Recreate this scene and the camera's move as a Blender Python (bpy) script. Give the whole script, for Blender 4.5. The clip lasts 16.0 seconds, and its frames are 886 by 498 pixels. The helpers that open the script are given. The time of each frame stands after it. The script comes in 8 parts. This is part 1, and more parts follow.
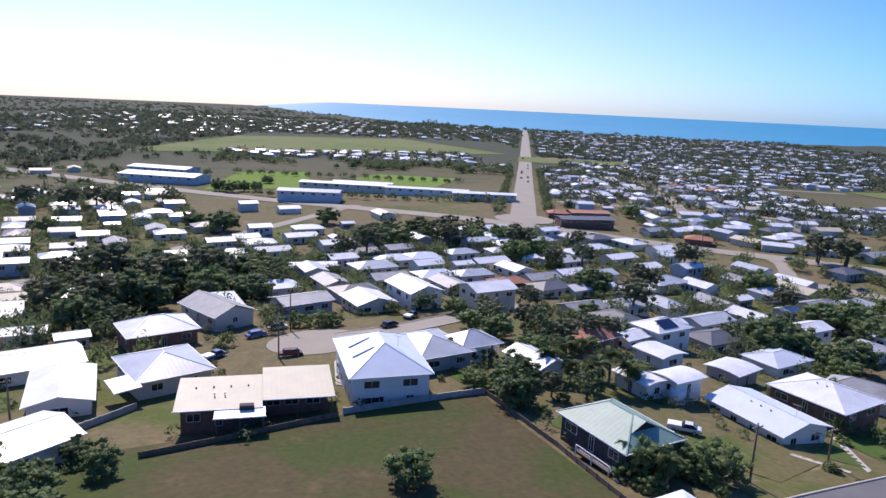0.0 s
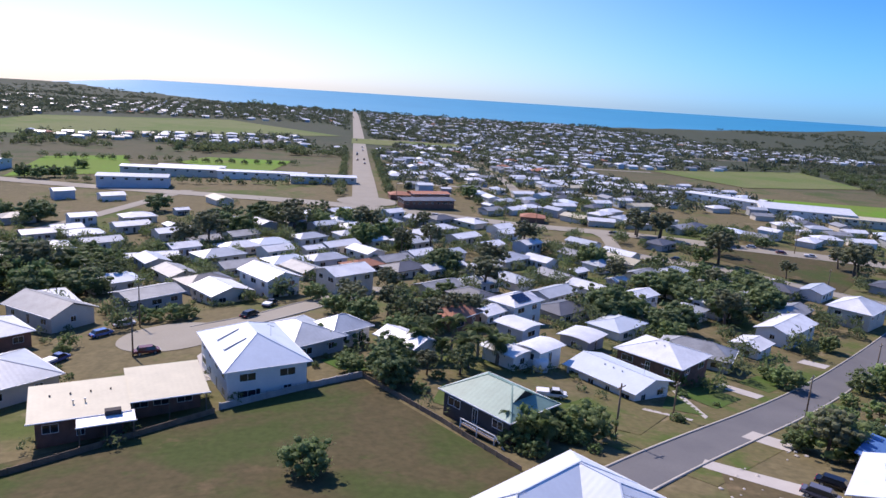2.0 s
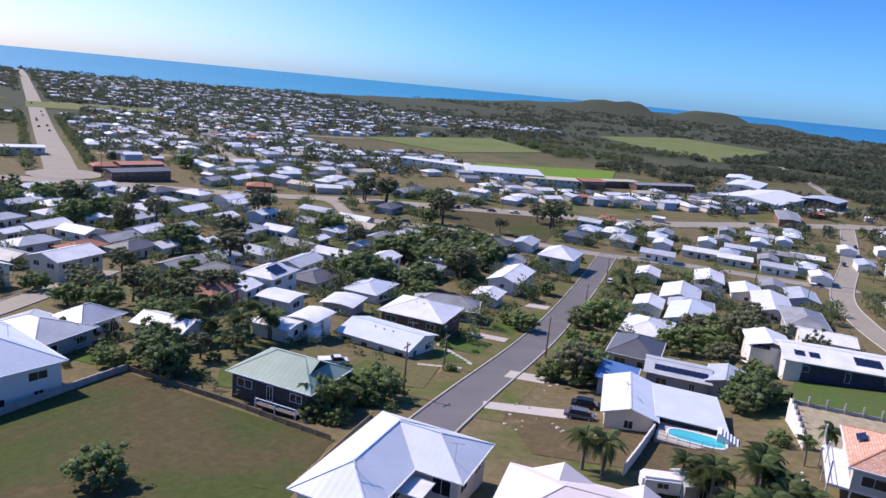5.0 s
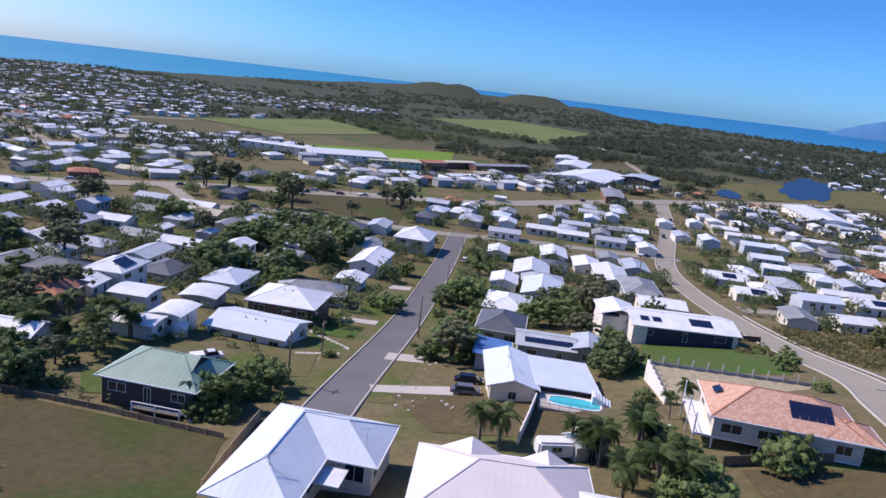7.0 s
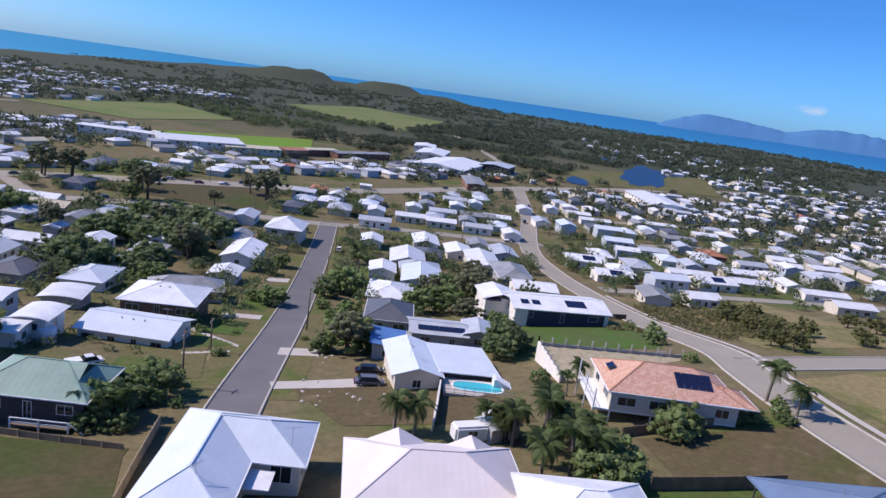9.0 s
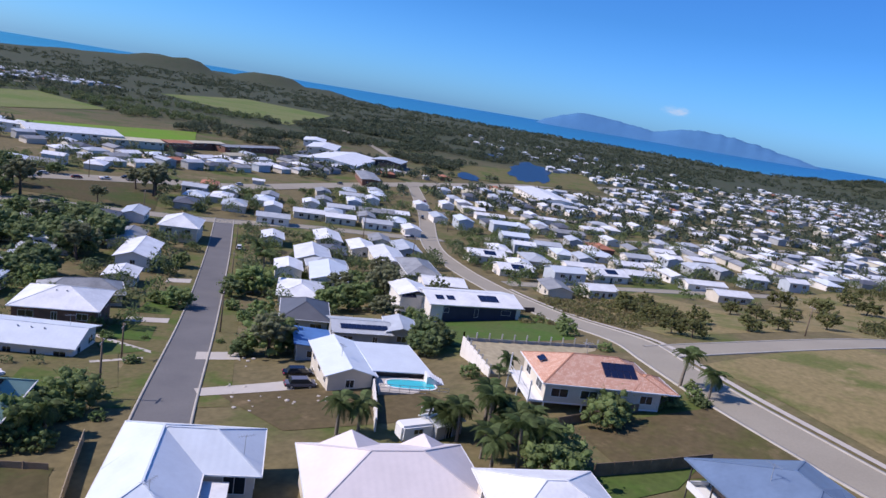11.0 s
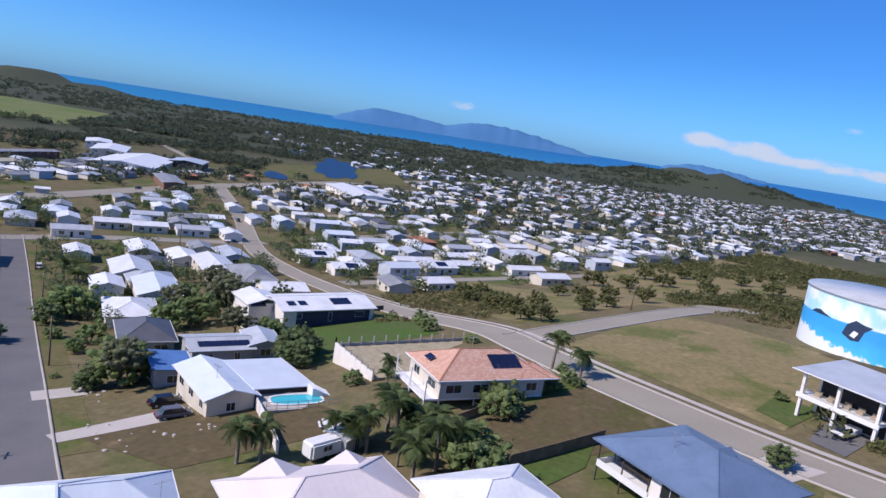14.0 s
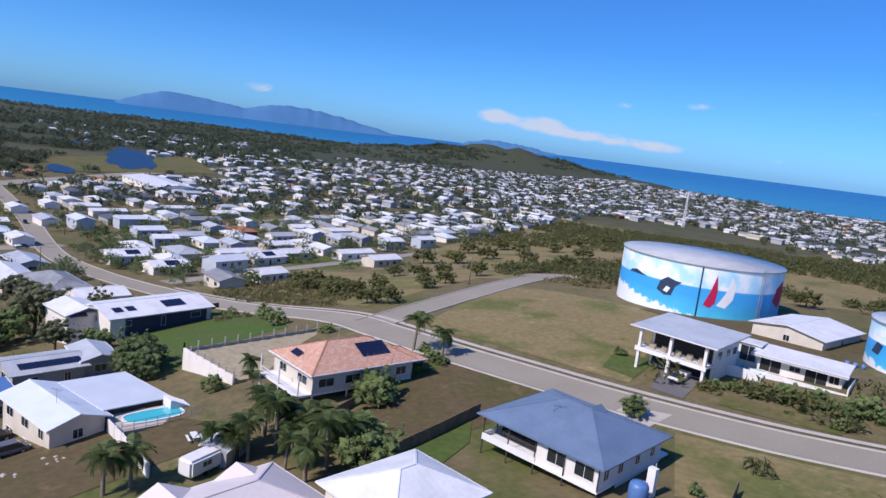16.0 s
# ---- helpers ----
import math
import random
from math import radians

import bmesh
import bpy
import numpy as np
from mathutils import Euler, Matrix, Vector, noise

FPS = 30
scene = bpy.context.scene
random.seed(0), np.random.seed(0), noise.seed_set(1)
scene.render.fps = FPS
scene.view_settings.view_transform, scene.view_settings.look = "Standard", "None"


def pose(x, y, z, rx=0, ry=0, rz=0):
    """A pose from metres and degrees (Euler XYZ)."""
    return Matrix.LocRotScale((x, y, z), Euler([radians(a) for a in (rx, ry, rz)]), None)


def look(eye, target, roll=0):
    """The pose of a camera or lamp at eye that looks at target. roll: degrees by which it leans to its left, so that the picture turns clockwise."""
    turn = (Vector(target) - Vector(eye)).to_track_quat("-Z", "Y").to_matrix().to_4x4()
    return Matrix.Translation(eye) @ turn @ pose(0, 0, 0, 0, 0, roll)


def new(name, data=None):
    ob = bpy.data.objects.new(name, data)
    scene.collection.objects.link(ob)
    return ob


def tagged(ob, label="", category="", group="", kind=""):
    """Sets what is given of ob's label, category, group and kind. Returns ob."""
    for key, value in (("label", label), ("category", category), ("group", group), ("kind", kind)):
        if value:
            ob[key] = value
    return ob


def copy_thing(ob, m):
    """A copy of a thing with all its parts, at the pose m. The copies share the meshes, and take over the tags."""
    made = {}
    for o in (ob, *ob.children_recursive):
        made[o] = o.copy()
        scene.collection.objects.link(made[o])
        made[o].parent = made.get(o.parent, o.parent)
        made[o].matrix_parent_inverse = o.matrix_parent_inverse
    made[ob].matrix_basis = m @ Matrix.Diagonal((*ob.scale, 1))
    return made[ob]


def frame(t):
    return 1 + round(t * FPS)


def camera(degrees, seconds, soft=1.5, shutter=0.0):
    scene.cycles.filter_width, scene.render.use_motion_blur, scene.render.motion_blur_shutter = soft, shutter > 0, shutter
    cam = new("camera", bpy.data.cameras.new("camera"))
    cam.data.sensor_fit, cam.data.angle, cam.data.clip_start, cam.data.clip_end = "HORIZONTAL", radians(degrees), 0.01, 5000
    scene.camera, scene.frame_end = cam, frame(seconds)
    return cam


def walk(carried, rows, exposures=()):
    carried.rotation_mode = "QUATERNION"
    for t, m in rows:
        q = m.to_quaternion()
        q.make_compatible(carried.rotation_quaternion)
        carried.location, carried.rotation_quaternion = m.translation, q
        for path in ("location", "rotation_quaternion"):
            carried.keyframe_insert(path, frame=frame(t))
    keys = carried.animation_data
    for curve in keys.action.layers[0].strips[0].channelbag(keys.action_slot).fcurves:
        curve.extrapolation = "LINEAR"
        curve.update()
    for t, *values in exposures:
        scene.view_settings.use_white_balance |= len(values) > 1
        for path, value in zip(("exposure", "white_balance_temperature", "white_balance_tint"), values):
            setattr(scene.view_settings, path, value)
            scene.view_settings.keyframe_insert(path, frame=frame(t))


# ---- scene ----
# ---------------------------------------------------------------- camera and path
cam = camera(64.6, 16.0)
# seconds, x, y, z, then heading, tilt and roll in degrees
PATH = (
    (0.0, 5.29, 3.38, 70.96, 1.38, -11.69, 2.67),
    (0.5, 3.67, 3.31, 70.96, -2.83, -11.81, 2.78),
    (1.0, 1.92, 3.24, 70.92, -5.93, -12.02, 2.82),
    (1.5, 0.27, 3.26, 70.89, -9.41, -12.07, 3.19),
    (2.0, -1.45, 3.48, 70.89, -12.66, -12.41, 3.63),
    (2.5, -3.07, 3.81, 70.82, -17.48, -12.84, 4.10),
    (3.0, -4.68, 4.31, 70.76, -22.82, -12.93, 4.49),
    (3.5, -6.27, 4.89, 70.72, -26.24, -12.97, 4.77),
    (4.0, -8.01, 5.56, 70.68, -29.60, -13.04, 4.99),
    (6.5, -14.96, 10.37, 70.25, -47.14, -13.37, 6.38),
    (7.0, -16.20, 11.57, 70.13, -50.38, -13.30, 6.66),
    (7.5, -17.25, 12.84, 70.04, -53.38, -13.20, 6.96),
    (8.0, -18.27, 14.21, 69.96, -56.16, -12.95, 7.22),
    (8.5, -19.18, 15.61, 69.82, -59.01, -12.93, 7.67),
    (9.0, -20.18, 17.16, 69.72, -62.54, -12.81, 8.11),
    (11.5, -23.23, 25.23, 68.85, -74.81, -11.38, 9.83),
    (12.0, -23.38, 27.16, 68.60, -78.06, -10.90, 10.18),
    (12.5, -23.53, 29.06, 68.38, -80.52, -10.47, 10.26),
    (13.0, -23.54, 31.01, 68.18, -82.84, -10.13, 9.90),
    (13.5, -23.47, 32.94, 67.97, -85.50, -9.81, 9.38),
    (14.0, -23.34, 34.93, 67.80, -88.27, -9.58, 8.77),
    (14.5, -23.06, 36.75, 67.61, -91.71, -9.24, 8.44),
    (15.0, -22.67, 38.54, 67.46, -96.47, -8.87, 7.96),
    (15.5, -22.22, 40.25, 67.39, -99.89, -8.74, 7.61),
    (16.0, -21.77, 41.94, 67.34, -103.85, -8.97, 7.13),
)

EXPOSURES = ((0.0, 0.04, 6800, 22), (4.0, 0.10, 6950, 23), (7.0, -0.04, 6850, 22), (11.5, -0.14, 6700, 20), (16.0, -0.20, 6650, 20))
walk(cam, [(t, pose(x, y, z, 90, 0, h) @ pose(0, 0, 0, p, 0, 0) @ pose(0, 0, 0, 0, 0, r)) for t, x, y, z, h, p, r in PATH], EXPOSURES)

# ---------------------------------------------------------------- daylight
SUN_FROM = Vector((-0.43, 0.90, 0.0)).normalized()
SUN_UP = radians(44)
world = bpy.data.worlds.new("sky")
scene.world = world
world.use_nodes = True
wn = world.node_tree.nodes
sky = wn.new("ShaderNodeTexSky")
sky.sky_type = "NISHITA"
sky.sun_disc = False
sky.sun_elevation = SUN_UP
sky.sun_rotation = math.atan2(SUN_FROM.x, SUN_FROM.y)
sky.air_density = 1.0
sky.dust_density = 0.5
sky.ozone_density = 3.0
wn["Background"].inputs[1].default_value = 0.11
wl = world.node_tree.links


def calc(op, a, b=None, c=None, tree=None):
    """One arithmetic node; a, b and c are sockets or numbers."""
    node = (tree or world.node_tree).nodes.new("ShaderNodeMath")
    node.operation = op
    for k, v in enumerate((a, b, c)):
        if v is None:
            continue
        if isinstance(v, (int, float)):
            node.inputs[k].default_value = v
        else:
            (tree or world.node_tree).links.new(v, node.inputs[k])
    return node.outputs[0]


def blend(kind, fac, a, b):
    node = wn.new("ShaderNodeMix")
    node.data_type, node.blend_type = "RGBA", kind
    for key, v in (("Factor", fac), ("A", a), ("B", b)):
        if isinstance(v, (int, float, tuple)):
            node.inputs[key].default_value = v
        else:
            wl.new(v, node.inputs[key])
    return node.outputs["Result"]


# clear blue away from the sun, milky white towards it
wdir = wn.new("ShaderNodeTexCoord").outputs["Generated"]
wsep = wn.new("ShaderNodeSeparateXYZ")
wl.new(wdir, wsep.inputs[0])
toward = calc("MULTIPLY_ADD", wsep.outputs["X"], float(SUN_FROM.x), calc("MULTIPLY", wsep.outputs["Y"], float(SUN_FROM.y)))
milky = wn.new("ShaderNodeMapRange")
milky.interpolation_type = "SMOOTHSTEP"
milky.inputs["From Min"].default_value, milky.inputs["From Max"].default_value = 0.35, 1.05
wl.new(toward, milky.inputs["Value"])
low = wn.new("ShaderNodeMapRange")
low.inputs["From Min"].default_value, low.inputs["From Max"].default_value = -0.01, 0.14
wl.new(wsep.outputs["Z"], low.inputs["Value"])
clear_tint = blend("MIX", low.outputs[0], (0.40, 1.00, 2.10, 1), (0.25, 0.79, 1.52, 1))
sky_tint = blend("MIX", milky.outputs[0], clear_tint, (0.95, 1.12, 1.54, 1))
sky_colour = blend("MULTIPLY", 1.0, sky.outputs[0], sky_tint)
# thin fair-weather clouds low over the sea: azimuth, elevation, half width, half height, strength
azimuth = calc("MULTIPLY", calc("ARCTAN2", wsep.outputs["X"], wsep.outputs["Y"]), 57.2958)
height_ = calc("MULTIPLY", calc("ARCSINE", wsep.outputs["Z"]), 57.2958)
puff = wn.new("ShaderNodeTexNoise")
puff.inputs["Scale"].default_value, puff.inputs["Detail"].default_value, puff.inputs["Roughness"].default_value = 34.0, 6, 0.62
flat = wn.new("ShaderNodeVectorMath")
flat.operation = "MULTIPLY"
flat.inputs[1].default_value = (1, 1, 2.4)
wl.new(wdir, flat.inputs[0])
wl.new(flat.outputs[0], puff.inputs["Vector"])
cover = 0.0
for c_az, c_el, c_w, c_h, c_k in ((88.0, 2.1, 1.7, 0.6, 0.8), (106.6, 2.2, 1.6, 0.7, 1.1), (110.4, 1.95, 2.3, 0.7, 1.15), (114.5, 1.5, 3.0, 0.6, 1.0), (119.5, 1.3, 3.0, 0.5, 0.9), (116.6, 4.15, 1.2, 0.35, 0.8), (122.2, 4.6, 1.6, 0.4, 0.8), (128.2, 1.2, 0.9, 0.4, 0.6), (133.2, 5.2, 1.8, 0.35, 0.6), (107.8, 5.4, 1.6, 0.3, 0.35)):
    u_ = calc("MULTIPLY", calc("SUBTRACT", azimuth, c_az), 1 / c_w)
    v_ = calc("MULTIPLY", calc("SUBTRACT", height_, c_el), 1 / c_h)
    bell = calc("EXPONENT", calc("MULTIPLY", calc("MULTIPLY_ADD", u_, u_, calc("MULTIPLY", v_, v_)), -1.0))
    cover = calc("MULTIPLY_ADD", bell, c_k, cover)
thick_ = wn.new("ShaderNodeMapRange")
thick_.interpolation_type = "SMOOTHSTEP"
thick_.inputs["From Min"].default_value, thick_.inputs["From Max"].default_value, thick_.inputs["To Max"].default_value = 0.42, 0.98, 0.9
wl.new(calc("MULTIPLY", calc("MINIMUM", cover, 1.15), calc("MULTIPLY_ADD", puff.outputs["Fac"], 1.6, 0.15)), thick_.inputs["Value"])
sky_all = blend("MIX", thick_.outputs[0], sky_colour, (5.8, 7.0, 8.6, 1))
wl.new(sky_all, wn["Background"].inputs[0])
sun_data = bpy.data.lights.new("sun", "SUN")
sun_data.energy = 5.0
sun_data.angle = radians(0.5)
sun_data.color = (1.0, 0.96, 0.90)
sun = new("sun", sun_data)
to_sun = SUN_FROM * math.cos(SUN_UP) + Vector((0, 0, math.sin(SUN_UP)))
sun.matrix_world = look(to_sun * 300, (0, 0, 0))

# ---------------------------------------------------------------- materials
def material(name, colour, rough=0.8, metal=0.0, var=0.12, scale=0.6, fine=8.0, bump=0.0, second=None, amount=0.5, island=0.0, per_object=0.0, spec=0.5, distort=0.0):
    """A surface with variation at two scales: broad stains and fine grain; second: another colour in patches."""
    m = bpy.data.materials.new(name)
    m.use_nodes = True
    nt = m.node_tree
    n, ln = nt.nodes, nt.links
    b = n["Principled BSDF"]
    b.inputs["Roughness"].default_value = rough
    b.inputs["Metallic"].default_value = metal
    b.inputs["Specular IOR Level"].default_value = spec
    tc = n.new("ShaderNodeTexCoord")
    geo = n.new("ShaderNodeNewGeometry")
    broad = n.new("ShaderNodeTexNoise")
    broad.inputs["Scale"].default_value = scale
    broad.inputs["Detail"].default_value = 5
    broad.inputs["Distortion"].default_value = distort
    ln.new(geo.outputs["Position"], broad.inputs["Vector"])
    grain = n.new("ShaderNodeTexNoise")
    grain.inputs["Scale"].default_value = fine
    grain.inputs["Detail"].default_value = 3
    ln.new(geo.outputs["Position"], grain.inputs["Vector"])
    mix = n.new("ShaderNodeMix")
    mix.data_type = "RGBA"
    mix.inputs["A"].default_value = (*colour, 1)
    mix.inputs["B"].default_value = (*(second or tuple(c * (1 - 2 * var) for c in colour)), 1)
    ramp = n.new("ShaderNodeMapRange")
    ramp.inputs["From Min"].default_value = 0.5 - 0.22 * (1.6 - amount)
    ramp.inputs["From Max"].default_value = 0.5 + 0.22 * (1.6 - amount)
    ramp.inputs["To Max"].default_value = min(1.0, amount * 2)
    ln.new(broad.outputs["Fac"], ramp.inputs["Value"])
    ln.new(ramp.outputs[0], mix.inputs["Factor"])
    hsv = n.new("ShaderNodeHueSaturation")
    ln.new(mix.outputs["Result"], hsv.inputs["Color"])
    val = n.new("ShaderNodeMath")
    val.operation = "MULTIPLY_ADD"
    val.inputs[1].default_value = var * 2
    val.inputs[2].default_value = 1 - var
    ln.new(grain.outputs["Fac"], val.inputs[0])
    last = val.outputs[0]
    for fac, sock, node in ((island, "Random Per Island", geo), (per_object, "Random", None)):
        if fac:
            node = node or n.new("ShaderNodeObjectInfo")
            more = n.new("ShaderNodeMath")
            more.operation = "MULTIPLY_ADD"
            more.inputs[1].default_value = fac
            more.inputs[2].default_value = 1 - fac / 2
            ln.new(node.outputs[sock], more.inputs[0])
            both = n.new("ShaderNodeMath")
            both.operation = "MULTIPLY"
            ln.new(last, both.inputs[0])
            ln.new(more.outputs[0], both.inputs[1])
            last = both.outputs[0]
    ln.new(last, hsv.inputs["Value"])
    ln.new(hsv.outputs[0], b.inputs["Base Color"])
    if bump:
        bm_ = n.new("ShaderNodeBump")
        bm_.inputs["Strength"].default_value = min(1.0, bump)
        bm_.inputs["Distance"].default_value = 0.05
        ln.new(grain.outputs["Fac"], bm_.inputs["Height"])
        ln.new(bm_.outputs[0], b.inputs["Normal"])
    return m


def sheeting(name, colour, rough=0.38, period=0.76, spec=0.5, dirt=0.12, tiles=False):
    """Roof sheets: ribs along the fall of the roof (local y or x by the face), lap lines and streaks of dirt."""
    m = material(name, colour, rough, var=dirt, scale=0.35, fine=2.2, per_object=0.14, spec=spec)
    nt = m.node_tree
    n, ln = nt.nodes, nt.links
    uv = n.new("ShaderNodeUVMap")
    wave = n.new("ShaderNodeTexWave")
    wave.bands_direction = "X"
    wave.wave_profile = "SAW" if tiles else "SIN"
    wave.inputs["Scale"].default_value = 0.314 / period
    ln.new(uv.outputs[0], wave.inputs["Vector"])
    bump_ = n.new("ShaderNodeBump")
    bump_.inputs["Strength"].default_value = 0.16
    bump_.inputs["Distance"].default_value = 0.03
    ln.new(wave.outputs["Fac"], bump_.inputs["Height"])
    ln.new(bump_.outputs[0], n["Principled BSDF"].inputs["Normal"])
    return m


def leafy(name, colour, second, island=0.55, patch_size=0.25):
    m = material(name, colour, 0.7, var=0.12, scale=patch_size, fine=1.2, second=second, amount=0.5, island=island, per_object=0.35, spec=0.25)
    nt = m.node_tree
    b = nt.nodes["Principled BSDF"]
    tr = nt.nodes.new("ShaderNodeBsdfTranslucent")
    mx = nt.nodes.new("ShaderNodeMixShader")
    mx.inputs[0].default_value = 0.45
    src = b.inputs["Base Color"].links[0].from_socket
    nt.links.new(src, tr.inputs["Color"])
    nt.links.new(b.outputs[0], mx.inputs[1])
    nt.links.new(tr.outputs[0], mx.inputs[2])
    nt.links.new(mx.outputs[0], nt.nodes["Material Output"].inputs["Surface"])
    return m


M = {
    "roof_white": sheeting("white_roof_sheet", (0.80, 0.81, 0.82), 0.42),
    "roof_zinc": sheeting("zinc_roof_sheet", (0.52, 0.55, 0.58), 0.36),
    "roof_grey": sheeting("weathered_grey_roof", (0.33, 0.34, 0.35), 0.55, dirt=0.2),
    "roof_dark": sheeting("dark_grey_roof", (0.12, 0.125, 0.14), 0.5),
    "roof_green": sheeting("pale_green_roof", (0.240, 0.375, 0.300), 0.55),
    "roof_blue": sheeting("slate_blue_roof", (0.15, 0.215, 0.32), 0.42),
    "roof_bright_blue": sheeting("bright_blue_roof", (0.10, 0.22, 0.48), 0.45),
    "roof_cream": sheeting("cream_roof_sheet", (0.55, 0.50, 0.36), 0.6, dirt=0.08),
    "roof_pink": sheeting("pale_pink_roof", (0.74, 0.66, 0.64), 0.5, dirt=0.06),
    "roof_paleblue": sheeting("pale_blue_white_roof", (0.66, 0.72, 0.78), 0.42, dirt=0.06),
    "roof_red": sheeting("terracotta_tile_roof", (0.42, 0.17, 0.10), 0.8, tiles=True),
    "tile": material("terracotta_tile", (0.56, 0.29, 0.19), 0.8, var=0.12, scale=1.2, fine=6, second=(0.66, 0.45, 0.34), amount=0.35, per_object=0.45),
    "wall_white": material("white_render", (0.80, 0.76, 0.70), 0.8, var=0.06, scale=0.5, fine=5),
    "wall_cream": material("cream_render", (0.66, 0.60, 0.50), 0.82, var=0.08, scale=0.5, fine=5),
    "wall_grey": material("grey_boards", (0.40, 0.41, 0.41), 0.8, var=0.1, scale=0.5, fine=5),
    "wall_blue": material("pale_blue_boards", (0.48, 0.53, 0.58), 0.8, var=0.08, scale=0.5, fine=5),
    "wall_brick": material("brown_brick", (0.26, 0.13, 0.09), 0.9, var=0.2, scale=0.8, fine=9),
    # veranda shade put into a wall colour
    "veranda_shade": material("painted_veranda_shade", (0.05, 0.05, 0.09), 0.8, var=0.15, scale=0.6, fine=5),
    # dark stain, also used for painted shade under floors and eaves
    "wall_dark": material("dark_stain_and_shade", (0.07, 0.06, 0.06), 0.85, var=0.2, scale=0.8, fine=7),
    "block": material("concrete_block", (0.42, 0.41, 0.39), 0.9, var=0.16, scale=0.7, fine=6),
    "trim": material("white_trim", (0.80, 0.80, 0.79), 0.5, var=0.04, scale=0.8, fine=6),
    "concrete": material("concrete", (0.50, 0.46, 0.41), 0.9, var=0.12, scale=0.25, fine=4, second=(0.40, 0.36, 0.32), amount=0.4),
    "kerb": material("pale_kerb", (0.44, 0.41, 0.36), 0.9, var=0.12, scale=0.4, fine=4),
    "asphalt": material("asphalt", (0.115, 0.112, 0.115), 0.92, var=0.16, scale=0.12, fine=3.5, second=(0.165, 0.158, 0.155), amount=0.45, bump=0.2),
    "asphalt_pale": material("pale_chip_seal", (0.268, 0.240, 0.190), 0.92, var=0.12, scale=0.1, fine=3, second=(0.318, 0.286, 0.228), amount=0.45, bump=0.2),
    "line": material("road_line", (0.72, 0.72, 0.70), 0.7, var=0.1, scale=1.0, fine=6),
    "glass": material("window_glass", (0.02, 0.025, 0.03), 0.08, var=0.02, scale=0.3, fine=1, spec=0.8),
    # near-black colour stands in for shade inside doorways, vents and behind glass
    "screen": material("painted_opening_shade", (0.025, 0.023, 0.024), 0.9, var=0.1, scale=0.5, fine=3),
    "solar": material("solar_cells", (0.012, 0.016, 0.045), 0.18, var=0.05, scale=0.6, fine=4, spec=0.8),
    "timber": material("weathered_timber", (0.22, 0.16, 0.11), 0.85, var=0.2, scale=0.9, fine=6, bump=0.3),
    "timber_pale": material("pale_timber", (0.42, 0.33, 0.22), 0.85, var=0.18, scale=0.9, fine=6),
    "steel": material("galvanised_steel", (0.50, 0.52, 0.54), 0.4, metal=0.6, var=0.1, scale=0.6, fine=5),
    "bark": material("bark", (0.14, 0.105, 0.08), 0.95, var=0.25, scale=1.5, fine=9, bump=0.6),
    "bark_pale": material("palm_bark", (0.26, 0.22, 0.18), 0.95, var=0.2, scale=2.0, fine=9, bump=0.5),
    "leaf_dark": leafy("dark_foliage", (0.127, 0.190, 0.075), (0.190, 0.231, 0.099)),
    "leaf_mid": leafy("green_foliage", (0.150, 0.227, 0.078), (0.215, 0.260, 0.101)),
    "leaf_olive": leafy("olive_foliage", (0.204, 0.211, 0.121), (0.149, 0.167, 0.086)),
    "leaf_palm": leafy("palm_foliage", (0.074, 0.125, 0.041), (0.125, 0.158, 0.060)),
    "leaf_dry": leafy("dry_scrub", (0.190, 0.185, 0.072), (0.118, 0.138, 0.050)),
    "leaf_straw": leafy("straw_grass", (0.250, 0.205, 0.105), (0.165, 0.158, 0.070), 0.3, 0.2),
    "leaf_red": leafy("reddish_foliage", (0.201, 0.086, 0.050), (0.101, 0.107, 0.043)),
    # lightened and shifted to blue-green, a little distance haze in the leaf colour
    "leaf_far": leafy("hazed_far_foliage", (0.074, 0.100, 0.060), (0.108, 0.122, 0.074), 0.5, 0.018),
    "leaf_town": leafy("town_foliage", (0.117, 0.168, 0.073), (0.182, 0.210, 0.098), 0.5, 0.06),
    "pool": material("pool_water", (0.05, 0.52, 0.58), 0.05, var=0.05, scale=0.8, fine=3, spec=0.6),
    "black": material("black_rubber", (0.02, 0.02, 0.02), 0.7, var=0.1, scale=2, fine=9),
}


